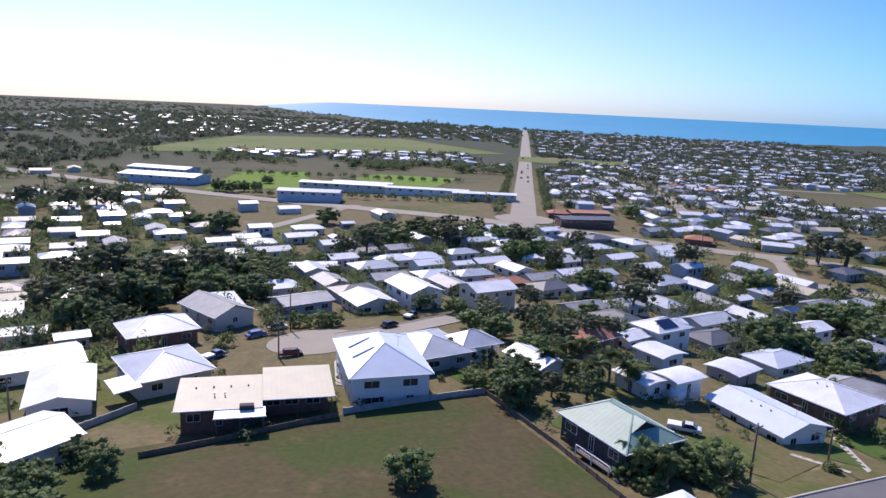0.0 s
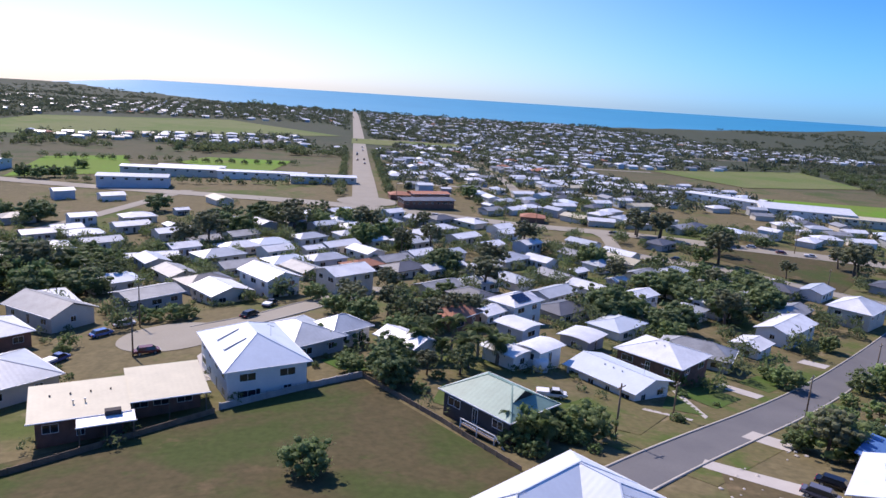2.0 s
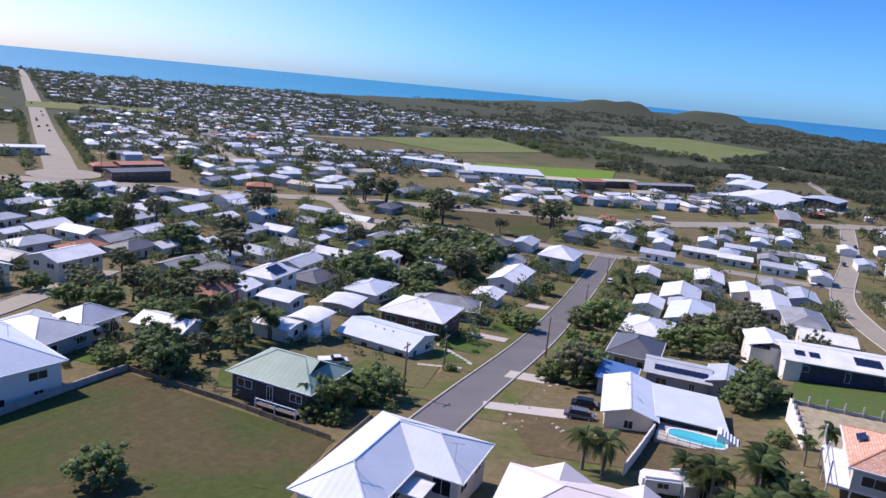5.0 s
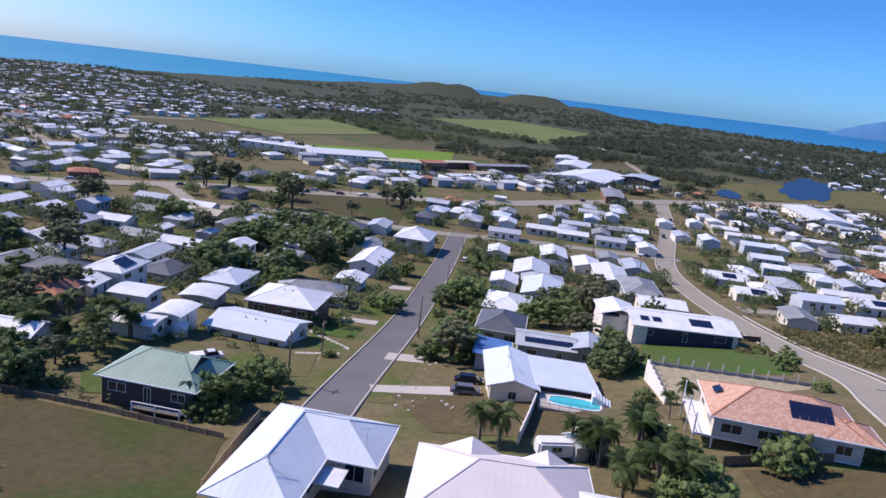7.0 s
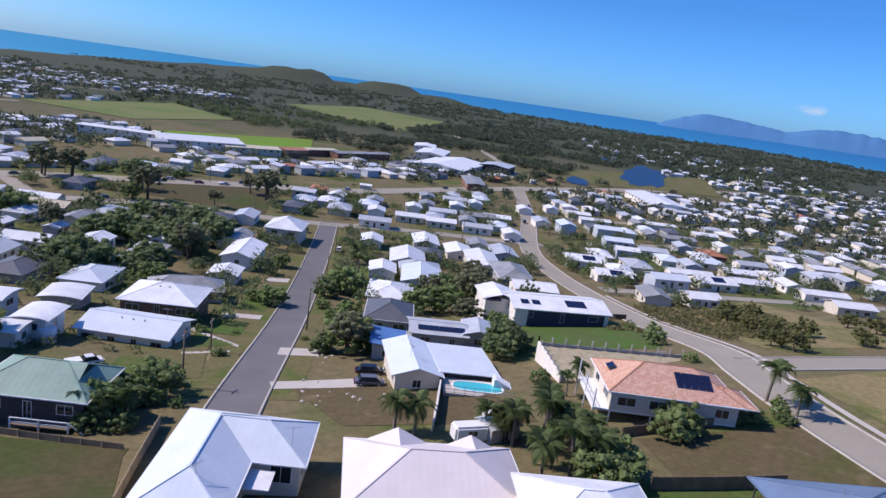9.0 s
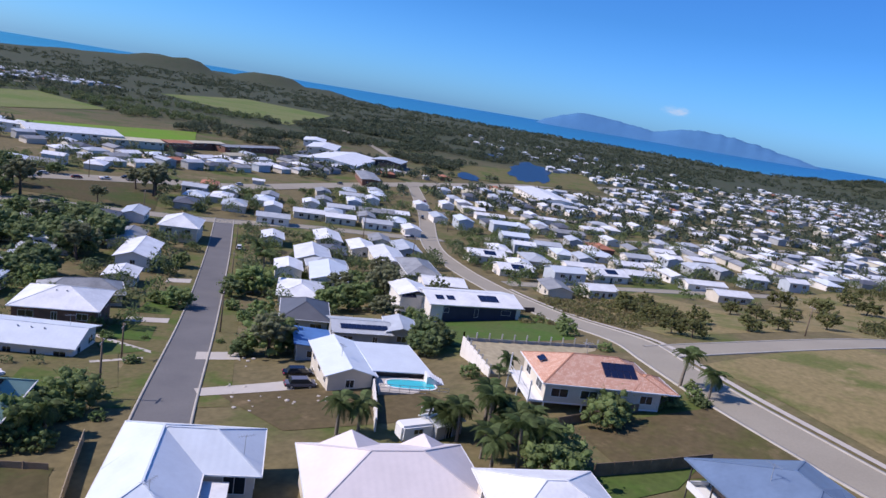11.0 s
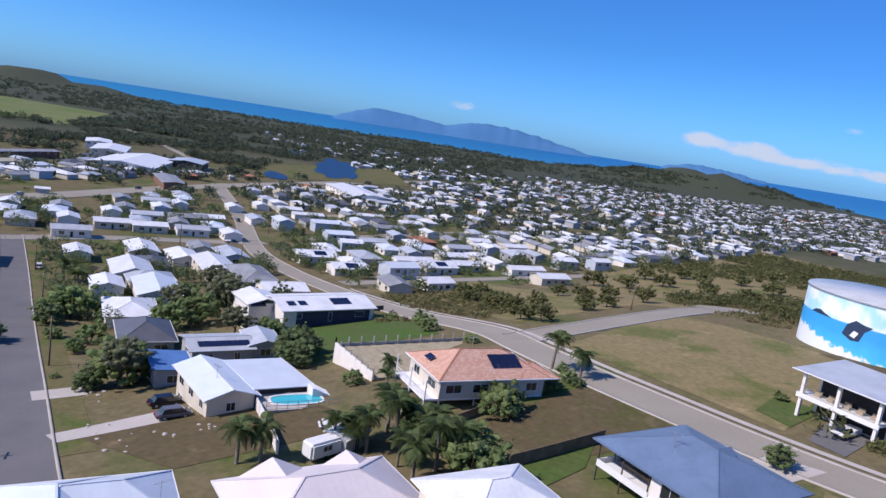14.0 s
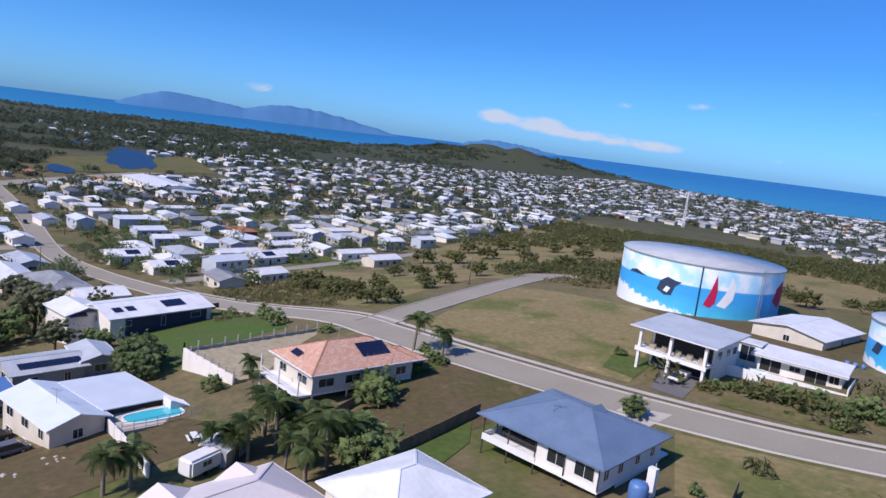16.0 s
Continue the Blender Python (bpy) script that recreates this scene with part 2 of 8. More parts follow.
def terrain_material(name, dry, mid, green, bare, scale=0.02, green_bias=0.5):
    """Lawns, dry grass and bare earth in patches of several sizes."""
    m = material(name, dry, 0.97, var=0.34, scale=scale * 14, fine=1.1, second=mid, amount=0.5, bump=0.5, spec=0.15)
    nt = m.node_tree
    n, ln = nt.nodes, nt.links
    b = n["Principled BSDF"]
    hsv = b.inputs["Base Color"].links[0].from_node
    base = hsv.inputs["Color"].links[0].from_socket
    geo = n.new("ShaderNodeNewGeometry")
    last = base
    for colour, s, lo, hi in ((green, scale, 0.62 - 0.2 * green_bias, 0.74 - 0.2 * green_bias), (bare, scale * 2.3, 0.60, 0.70), (green, scale * 6, 0.60, 0.75)):
        t = n.new("ShaderNodeTexNoise")
        t.inputs["Scale"].default_value = s
        t.inputs["Detail"].default_value = 6
        t.inputs["Roughness"].default_value = 0.62
        off = n.new("ShaderNodeVectorMath")
        off.operation = "ADD"
        off.inputs[1].default_value = (s * 900, 31.0 / s * 0.1, 0)
        ln.new(geo.outputs["Position"], off.inputs[0])
        ln.new(off.outputs[0], t.inputs["Vector"])
        r = n.new("ShaderNodeMapRange")
        r.inputs["From Min"].default_value = lo
        r.inputs["From Max"].default_value = hi
        ln.new(t.outputs["Fac"], r.inputs["Value"])
        mx = n.new("ShaderNodeMix")
        mx.data_type = "RGBA"
        mx.inputs["B"].default_value = (*colour, 1)
        ln.new(r.outputs[0], mx.inputs["Factor"])
        ln.new(last, mx.inputs["A"])
        last = mx.outputs["Result"]
    ln.new(last, hsv.inputs["Color"])
    return m


M["ground"] = terrain_material("dry_town_grass", (0.182, 0.148, 0.076), (0.124, 0.104, 0.054), (0.086, 0.112, 0.030), (0.235, 0.186, 0.108), 0.030, 0.58)
def far_cover(m, colour, near, far, centre=(120, 95)):
    """Further out the plain is covered with low dark scrub."""
    n, ln = m.node_tree.nodes, m.node_tree.links
    hsv = n["Principled BSDF"].inputs["Base Color"].links[0].from_node
    base = hsv.inputs["Color"].links[0].from_socket
    geo = n.new("ShaderNodeNewGeometry")
    off = n.new("ShaderNodeVectorMath")
    off.operation = "SUBTRACT"
    off.inputs[1].default_value = (*centre, 0)
    ln.new(geo.outputs["Position"], off.inputs[0])
    length = n.new("ShaderNodeVectorMath")
    length.operation = "LENGTH"
    ln.new(off.outputs[0], length.inputs[0])
    no = n.new("ShaderNodeTexNoise")
    no.inputs["Scale"].default_value = 0.006
    no.inputs["Detail"].default_value = 7
    ln.new(geo.outputs["Position"], no.inputs["Vector"])
    wob = n.new("ShaderNodeMath")
    wob.operation = "MULTIPLY_ADD"
    wob.inputs[1].default_value = far - near
    ln.new(no.outputs["Fac"], wob.inputs[0])
    ln.new(length.outputs["Value"], wob.inputs[2])
    r = n.new("ShaderNodeMapRange")
    r.inputs["From Min"].default_value = near + (far - near) * 0.5
    r.inputs["From Max"].default_value = far + (far - near) * 0.5
    r.inputs["To Max"].default_value = 0.82
    ln.new(wob.outputs[0], r.inputs["Value"])
    mx = n.new("ShaderNodeMix")
    mx.data_type = "RGBA"
    mx.inputs["B"].default_value = (*colour, 1)
    ln.new(r.outputs[0], mx.inputs["Factor"])
    ln.new(base, mx.inputs["A"])
    ln.new(mx.outputs["Result"], hsv.inputs["Color"])


far_cover(M["ground"], (0.042, 0.058, 0.038), 420, 800)
M["field_dry"] = terrain_material("dry_paddock", (0.098, 0.078, 0.039), (0.074, 0.064, 0.030), (0.058, 0.076, 0.022), (0.140, 0.102, 0.055), 0.045, 0.75)
M["verge"] = terrain_material("verge_grass", (0.158, 0.130, 0.060), (0.120, 0.112, 0.046), (0.080, 0.116, 0.026), (0.205, 0.162, 0.091), 0.08, 0.6)
M["lawn"] = terrain_material("green_lawn", (0.085, 0.122, 0.032), (0.074, 0.102, 0.031), (0.066, 0.122, 0.024), (0.13, 0.122, 0.055), 0.08, 0.8)
M["oval"] = terrain_material("green_oval", (0.150, 0.235, 0.035), (0.135, 0.200, 0.035), (0.125, 0.245, 0.025), (0.17, 0.20, 0.05), 0.02, 0.8)
M["earth_grass"] = terrain_material("trodden_dry_grass", (0.128, 0.098, 0.052), (0.098, 0.078, 0.040), (0.088, 0.088, 0.030), (0.185, 0.138, 0.076), 0.06, 0.35)
M["straw"] = terrain_material("straw_slope", (0.262, 0.208, 0.101), (0.196, 0.158, 0.076), (0.125, 0.136, 0.044), (0.300, 0.232, 0.124), 0.06, 0.55)
M["pasture"] = terrain_material("pale_pasture", (0.170, 0.188, 0.072), (0.145, 0.165, 0.062), (0.118, 0.165, 0.045), (0.20, 0.185, 0.09), 0.01, 0.8)
M["earth"] = terrain_material("graded_earth", (0.40, 0.345, 0.235), (0.34, 0.29, 0.193), (0.28, 0.25, 0.151), (0.46, 0.40, 0.277), 0.06, 0.2)


def water(name, colour, rough, deep=None):
    m = bpy.data.materials.new(name)
    m.use_nodes = True
    nt = m.node_tree
    b = nt.nodes["Principled BSDF"]
    b.inputs["Roughness"].default_value = rough
    b.inputs["IOR"].default_value = 1.33
    geo = nt.nodes.new("ShaderNodeNewGeometry")
    no = nt.nodes.new("ShaderNodeTexNoise")
    no.inputs["Scale"].default_value = 0.004
    no.inputs["Detail"].default_value = 4
    nt.links.new(geo.outputs["Position"], no.inputs["Vector"])
    mx = nt.nodes.new("ShaderNodeMix")
    mx.data_type = "RGBA"
    mx.inputs["A"].default_value = (*colour, 1)
    mx.inputs["B"].default_value = (*(c * 0.75 for c in colour), 1)
    nt.links.new(no.outputs["Fac"], mx.inputs["Factor"])
    # the first colour gives way to the second along one bearing
    bearing_mix = nt.nodes.new("ShaderNodeMix")
    bearing_mix.data_type = "RGBA"
    dot = nt.nodes.new("ShaderNodeVectorMath")
    dot.operation = "DOT_PRODUCT"
    dot.inputs[1].default_value = (0.9, -0.43, 0)
    nt.links.new(geo.outputs["Position"], dot.inputs[0])
    out_ = nt.nodes.new("ShaderNodeMapRange")
    out_.inputs["From Min"].default_value, out_.inputs["From Max"].default_value = 600, 4200
    nt.links.new(dot.outputs["Value"], out_.inputs["Value"])
    nt.links.new(out_.outputs[0], bearing_mix.inputs["Factor"])
    nt.links.new(mx.outputs["Result"], bearing_mix.inputs["A"])
    bearing_mix.inputs["B"].default_value = (*(deep or colour), 1)
    nt.links.new(bearing_mix.outputs["Result"], b.inputs["Base Color"])
    wv = nt.nodes.new("ShaderNodeTexNoise")
    wv.inputs["Scale"].default_value = 0.25
    wv.inputs["Detail"].default_value = 5
    nt.links.new(geo.outputs["Position"], wv.inputs["Vector"])
    bp = nt.nodes.new("ShaderNodeBump")
    bp.inputs["Strength"].default_value = 0.35
    bp.inputs["Distance"].default_value = 0.6
    nt.links.new(wv.outputs["Fac"], bp.inputs["Height"])
    nt.links.new(bp.outputs[0], b.inputs["Normal"])
    return m


M["sea"] = water("sea_water", (0.020, 0.270, 0.400), 0.35, (0.010, 0.140, 0.330))
M["lake"] = water("lake_water", (0.020, 0.060, 0.140), 0.45)
M["lake"].node_tree.nodes["Principled BSDF"].inputs["Specular IOR Level"].default_value = 0.25


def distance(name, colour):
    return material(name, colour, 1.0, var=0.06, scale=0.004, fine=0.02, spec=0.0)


# the blue of the hazy distance is put into the islands' base colour
M["island"] = distance("haze_blue_island", (0.075, 0.205, 0.385))
M["scrub_hill"] = material("scrub_hill", (0.050, 0.062, 0.030), 1.0, var=0.25, scale=0.01, fine=0.12, second=(0.085, 0.078, 0.042), amount=0.4, spec=0.1)

# ---------------------------------------------------------------- land
# centre x, y, height and spread
RISES = (
    (0, -35.2, 29.5, 120),
    (176, -308, 11.91, 200),
    (-9.6, 177.4, 3.33, 70),
    (-264, -88, 19.21, 120),
    (163.2, -27.8, 4.33, 40),
    (-39.6, 0, 2.52, 40),
    (81, 18.5, 7.07, 40),
    (0, -264, 14.68, 40),
    (132, 369.6, 10.3, 120),
    (11.4, 129.7, 4.35, 40),
    (211.2, -193.6, 15.74, 120),
    (132, 369.6, -7.28, 70),
    (50.2, 4.4, -9.89, 40),
    (116.2, 92.4, -1.87, 40),
    (-35.2, 95, -2.73, 40),
    (17.6, 17.6, 3.71, 40),
    (44, 88, -1.68, 40),
    (-176, 264, 2.97, 120),
)
FAR_RISES = (
    (2646, 2382, 34, 70, 150, -0.84),
    (2742, 2333, 44, 62, 160, -0.86),
    (2813, 2278, 22, 46, 140, -0.88),
    (2555, 2450, 20, 110, 200, -0.8),
    (2902, 2062, 40, 60, 150, -0.95),
    (2987, 1992, 44, 52, 150, -0.97),
    (3040, 1929, 22, 30, 120, -1),
    (3071, 1801, 14, 90, 200, -1),
    (2616, 2616, 12, 560, 260, 0.7),
    (3119, 1589, 9, 300, 160, -1.1),
    (2216, -577, 25, 130, 170, -1.85),
    (2173, -689, 26, 120, 170, -1.88),
    (2371, -482, 16, 180, 180, -1.8),
    (2093, -825, 20, 150, 160, -1.95),
)
COAST = ((-180, 6000), (-19.4, 6000), (-13.4, 3627), (-5.4, 2557), (3.5, 2194), (8.5, 2232), (16.3, 2059), (25.2, 2297), (32.1, 2808), (38, 3534), (44.9, 4324), (57.8, 4231), (61.7, 3627), (65.6, 3069),
         (68.6, 3255), (74.5, 2845), (83.4, 3022), (95.2, 2585), (103.1, 2697), (111, 2790), (117.9, 2511), (121.8, 2092), (129.8, 1646), (136.8, 1748), (151.8, 2790), (170, 6000), (180, 6000))
COAST_A, COAST_R = np.array(COAST).T


def far_lift(x, y):
    """The sea rises a little towards the edge, to put the horizon at its true height."""
    r, a = np.hypot(x, y), np.degrees(np.arctan2(x, y))
    return 46 * np.clip((r - 3400) / 1585, 0, 1) ** 1.3 * np.clip((a + 17) / 6, 0, 1)


def rise_sum(rises, x, y):
    z = 0.0 * x
    for cx, cy, h, sx, sy, a in rises:
        c, s = math.cos(a), math.sin(a)
        u, v = ((x - cx) * c + (y - cy) * s) / sx, (-(x - cx) * s + (y - cy) * c) / sy
        z = z + h * np.exp(-(u * u + v * v) / 2)
    return z


def land(x, y):
    """Height of the land at x, y (numbers or arrays)."""
    x, y = np.asarray(x, float), np.asarray(y, float)
    rough = 1 + 0.16 * np.sin(x / 41 + y / 67) * np.sin(y / 38 - x / 83) + 0.10 * np.sin(x / 17 + 2) * np.sin(y / 15)
    z = 4 + rise_sum(FAR_RISES, x, y) * rough
    for cx, cy, h, s in RISES:
        z = z + h * np.exp(-((x - cx) ** 2 + (y - cy) ** 2) / (2 * s * s))
    r, a = np.hypot(x, y), np.degrees(np.arctan2(x, y))
    wobble = 40 * np.sin(a * 1.7) + 25 * np.sin(a * 4.3)
    shore = np.clip((np.interp(a, COAST_A, COAST_R) + wobble - r) / 60 + 0.5, 0, 1)
    return z * shore - 4 * (1 - shore) + far_lift(x, y)


def gz(x, y):
    return float(land(x, y))


def sheet(name, vx, vy, vz, rows, cols, mat, closed=False, label="", category="", kind="structure"):
    """A grid of rows x cols points as one mesh."""
    idx = np.arange(rows * cols).reshape(rows, cols)
    nxt = np.roll(idx, -1, 1) if closed else idx[:, 1:]
    cur = idx if closed else idx[:, :-1]
    faces = np.stack([cur[:-1], nxt[:-1], nxt[1:], cur[1:]], -1).reshape(-1, 4)[:, :: -1 if closed else 1]
    me = bpy.data.meshes.new(name)
    me.from_pydata(np.stack([vx, vy, vz], -1).reshape(-1, 3).tolist(), [], faces.tolist())
    me.polygons.foreach_set("use_smooth", np.ones(len(me.polygons), bool))
    me.materials.append(mat)
    me.update()
    return tagged(new(name, me), label, category, kind=kind)


ring = np.concatenate([np.arange(1, 260, 2.0), 260 * np.geomspace(1, 4960 / 260, 70)])
ang = np.linspace(0, 2 * np.pi, 361)[:-1]
RR, AA = np.meshgrid(ring, ang, indexing="ij")
# sectors run clockwise so that the faces look up
gx, gy = 60 + RR * np.cos(AA), 60 + RR * np.sin(AA)
sheet("ground", gx, gy, land(gx, gy), len(ring), 360, M["ground"], True, "dry brown and green grass covering the hill and the coastal plain", "ground")
sr = np.concatenate([np.array([1400.0]), np.linspace(1600, 4985, 40)])
SR, SA = np.meshgrid(sr, np.linspace(0, 2 * np.pi, 241)[:-1], indexing="ij")
sheet("sea", SR * np.cos(SA), SR * np.sin(SA), far_lift(SR * np.cos(SA), SR * np.sin(SA)), len(sr), 240, M["sea"], True, "turquoise and deep blue sea up to the horizon", "sea")


def tiled(name):
    """Mottled terracotta tiles in courses."""
    m = material(name, (0.58, 0.30, 0.20), 0.85, var=0.1, scale=0.8, fine=5)
    n, ln = m.node_tree.nodes, m.node_tree.links
    b = n["Principled BSDF"]
    hsv = b.inputs["Base Color"].links[0].from_node
    uv = n.new("ShaderNodeUVMap")
    br = n.new("ShaderNodeTexBrick")
    br.inputs["Color1"].default_value = (0.62, 0.34, 0.24, 1)
    br.inputs["Color2"].default_value = (0.78, 0.58, 0.46, 1)
    br.inputs["Mortar"].default_value = (0.40, 0.19, 0.12, 1)
    br.inputs["Scale"].default_value = 1.0
    br.inputs["Mortar Size"].default_value = 0.025
    br.inputs["Brick Width"].default_value = 0.34
    br.inputs["Row Height"].default_value = 0.30
    br.inputs["Bias"].default_value = -0.35
    ln.new(uv.outputs[0], br.inputs["Vector"])
    ln.new(br.outputs["Color"], hsv.inputs["Color"])
    bp = n.new("ShaderNodeBump")
    bp.inputs["Distance"].default_value = 0.04
    bp.inputs["Strength"].default_value = 0.7
    ln.new(br.outputs["Fac"], bp.inputs["Height"])
    bp.invert = True
    ln.new(bp.outputs[0], b.inputs["Normal"])
    return m


M["roof_tiles"] = tiled("terracotta_roof_tiles")


def mural(name, base, high, centre, aside):
    """Painted sea and sky: pale cloudy sky above a dark blue horizon, turquoise at the foot, surf rising to one side."""
    m = material(name, (0.05, 0.35, 0.72), 0.55, var=0.06, scale=0.3, fine=2)
    n, ln = m.node_tree.nodes, m.node_tree.links
    tree = m.node_tree
    hsv = n["Principled BSDF"].inputs["Base Color"].links[0].from_node
    geo = n.new("ShaderNodeNewGeometry")
    sep = n.new("ShaderNodeSeparateXYZ")
    ln.new(geo.outputs["Position"], sep.inputs[0])
    def speckle(scale, detail):
        no = n.new("ShaderNodeTexNoise")
        no.inputs["Scale"].default_value, no.inputs["Detail"].default_value = scale, detail
        ln.new(geo.outputs["Position"], no.inputs["Vector"])
        return no.outputs["Fac"]
    def step(value, lo, hi):
        r = n.new("ShaderNodeMapRange")
        r.inputs["From Min"].default_value, r.inputs["From Max"].default_value = lo, hi
        ln.new(value, r.inputs["Value"])
        return r.outputs[0]
    def mix(fac, a, b):
        x = n.new("ShaderNodeMix")
        x.data_type = "RGBA"
        ln.new(fac, x.inputs["Factor"])
        for key, v in (("A", a), ("B", b)):
            if isinstance(v, tuple):
                x.inputs[key].default_value = (*v, 1)
            else:
                ln.new(v, x.inputs[key])
        return x.outputs["Result"]
    z = calc("MULTIPLY", calc("SUBTRACT", sep.outputs["Z"], base, tree=tree), 1 / high, tree=tree)
    side = calc("MULTIPLY_ADD", sep.outputs["X"], aside[0], calc("MULTIPLY_ADD", sep.outputs["Y"], aside[1], -centre[0] * aside[0] - centre[1] * aside[1], tree=tree), tree=tree)
    heap = speckle(0.22, 6)
    foam = speckle(0.8, 7)
    wave = speckle(0.5, 4)
    sky_ = mix(step(heap, 0.42, 0.58), (0.42, 0.74, 0.88), (0.84, 0.89, 0.90))
    sea_ = mix(step(calc("MULTIPLY_ADD", wave, 0.35, z, tree=tree), 0.15, 0.62), (0.06, 0.56, 0.76), (0.03, 0.36, 0.76))
    both = mix(step(z, 0.585, 0.605), sea_, sky_)
    edge = calc("ADD", calc("MULTIPLY_ADD", foam, 0.42, calc("MULTIPLY", z, -1.0, tree=tree), tree=tree), calc("MULTIPLY", calc("MAXIMUM", side, -4.0, tree=tree), 0.016, tree=tree), tree=tree)
    ln.new(mix(step(edge, 0.16, 0.21), both, (0.78, 0.82, 0.84)), hsv.inputs["Color"])
    return m


M["mural"] = mural("sea_mural", 34.6, 12.0, (128.7, -60.4), (0.61, 0.79))
M["mural_small"] = mural("sea_mural_small", 36.4, 8.6, (73.0, -74.5), (0.82, 0.57))
M["sail_red"] = material("mural_red", (0.50, 0.01, 0.07), 0.6, var=0.05)
M["sail_white"] = material("mural_white", (0.82, 0.84, 0.84), 0.6, var=0.05)
M["mural_dark"] = material("mural_dark", (0.02, 0.045, 0.10), 0.6, var=0.1)

# ---------------------------------------------------------------- building blocks
def part(name, bm, mat, parent, label=""):
    """Links a bmesh as one mesh object under a thing or a part."""
    me = bpy.data.meshes.new(name)
    bm.to_mesh(me)
    bm.free()
    me.materials.append(mat)
    ob = new(name, me)
    ob.parent = parent
    return tagged(ob, label)


def share(name, me, parent, loc=(0, 0, 0), turn=0.0, label="", tilt=(0, 0)):
    """A part on a mesh that is already there."""
    ob = new(name, me)
    ob.parent = parent
    ob.matrix_basis = pose(*loc, tilt[0], tilt[1], turn)
    return tagged(ob, label)


def thing(name, x, y, z, turn, label, category, group="", kind=""):
    ob = new(name)
    ob.empty_display_size = 0.5
    ob.matrix_world = pose(x, y, z, 0, 0, turn)
    return tagged(ob, label, category, group, kind)


def box(bm, x0, x1, y0, y1, z0, z1):
    v = [bm.verts.new(p) for p in ((x0, y0, z0), (x1, y0, z0), (x1, y1, z0), (x0, y1, z0), (x0, y0, z1), (x1, y0, z1), (x1, y1, z1), (x0, y1, z1))]
    for f in ((0, 3, 2, 1), (4, 5, 6, 7), (0, 1, 5, 4), (1, 2, 6, 5), (2, 3, 7, 6), (3, 0, 4, 7)):
        bm.faces.new([v[i] for i in f])


def boxes(*all_):
    bm = bmesh.new()
    for b in all_:
        box(bm, *b)
    return bm


def beam(bm, a, b, w, h=None):
    """A square bar from a to b."""
    a, b = Vector(a), Vector(b)
    d = (b - a).normalized()
    up = Vector((0, 0, 1)) if abs(d.z) < 0.95 else Vector((1, 0, 0))
    s = d.cross(up).normalized() * w / 2
    u = s.cross(d).normalized() * (h or w) / 2
    v = [bm.verts.new(p) for p in (a - s - u, a + s - u, a + s + u, a - s + u, b - s - u, b + s - u, b + s + u, b - s + u)]
    for f in ((0, 3, 2, 1), (4, 5, 6, 7), (0, 1, 5, 4), (1, 2, 6, 5), (2, 3, 7, 6), (3, 0, 4, 7)):
        bm.faces.new([v[i] for i in f])


def tube(bm, pts, radii, n=8, cap=True):
    """A round bar through points, with a radius at each."""
    rings = []
    for i, (p, r) in enumerate(zip(pts, radii)):
        p = Vector(p)
        d = (Vector(pts[min(i + 1, len(pts) - 1)]) - Vector(pts[max(i - 1, 0)])).normalized()
        s = d.cross(Vector((0, 1, 0)) if abs(d.y) < 0.9 else Vector((1, 0, 0))).normalized()
        u = s.cross(d)
        rings.append([bm.verts.new(p + (s * math.cos(k * 2 * math.pi / n) + u * math.sin(k * 2 * math.pi / n)) * r) for k in range(n)])
    for a, b in zip(rings, rings[1:]):
        for k in range(n):
            f = bm.faces.new((a[k], a[(k + 1) % n], b[(k + 1) % n], b[k]))
            f.smooth = True
    if cap:
        bm.faces.new(rings[0][::-1])
        bm.faces.new(rings[-1])


def slab(bm, pts, thick, uv_dir=None):
    """A plate with the given upper outline; uv x runs along its eave, in metres."""
    uv = bm.loops.layers.uv.verify()
    top = [bm.verts.new(p) for p in pts]
    low = [bm.verts.new((p[0], p[1], p[2] - thick)) for p in pts]
    n = len(pts)
    faces = [bm.faces.new(top), bm.faces.new(low[::-1])]
    for i in range(n):
        faces.append(bm.faces.new((top[i], low[i], low[(i + 1) % n], top[(i + 1) % n])))
    d = Vector(uv_dir) if uv_dir else (Vector(pts[1]) - Vector(pts[0])).normalized()
    nrm = (Vector(pts[1]) - Vector(pts[0])).cross(Vector(pts[-1]) - Vector(pts[0])).normalized()
    e = nrm.cross(d)
    for f in faces:
        for lp in f.loops:
            lp[uv].uv = (lp.vert.co.dot(d), lp.vert.co.dot(e))


def roof_planes(L, W, z, kind, rise, inset=None):
    """Upper outlines of a roof's planes over an eave rectangle L x W at height z; also its ridge and hip lines."""
    l, w = L / 2, W / 2
    top = z + rise
    if kind == "hip":
        i = inset if inset is not None else min(w, l * 0.98)
        a, b = (-l + i, 0, top), (l - i, 0, top)
        planes = [[(-l, -w, z), (l, -w, z), b, a], [(l, w, z), (-l, w, z), a, b], [(l, -w, z), (l, w, z), b], [(-l, w, z), (-l, -w, z), a]]
        lines = [(a, b), ((-l, -w, z), a), ((-l, w, z), a), ((l, -w, z), b), ((l, w, z), b)]
    elif kind == "gable":
        a, b = (-l, 0, top), (l, 0, top)
        planes = [[(-l, -w, z), (l, -w, z), b, a], [(l, w, z), (-l, w, z), a, b]]
        lines = [(a, b)]
    elif kind == "arch":
        curve = [(-w + W * k / 8, z + rise * (1 - (2 * k / 8 - 1) ** 2)) for k in range(9)]
        planes = [[(-l, y0, z0), (l, y0, z0), (l, y1, z1), (-l, y1, z1)] for (y0, z0), (y1, z1) in zip(curve, curve[1:])]
        lines = []
    else:
        planes = [[(-l, -w, z), (l, -w, z), (l, w, top), (-l, w, top)]]
        lines = []
    return planes, lines


PANES, HOUSES = {}, {}


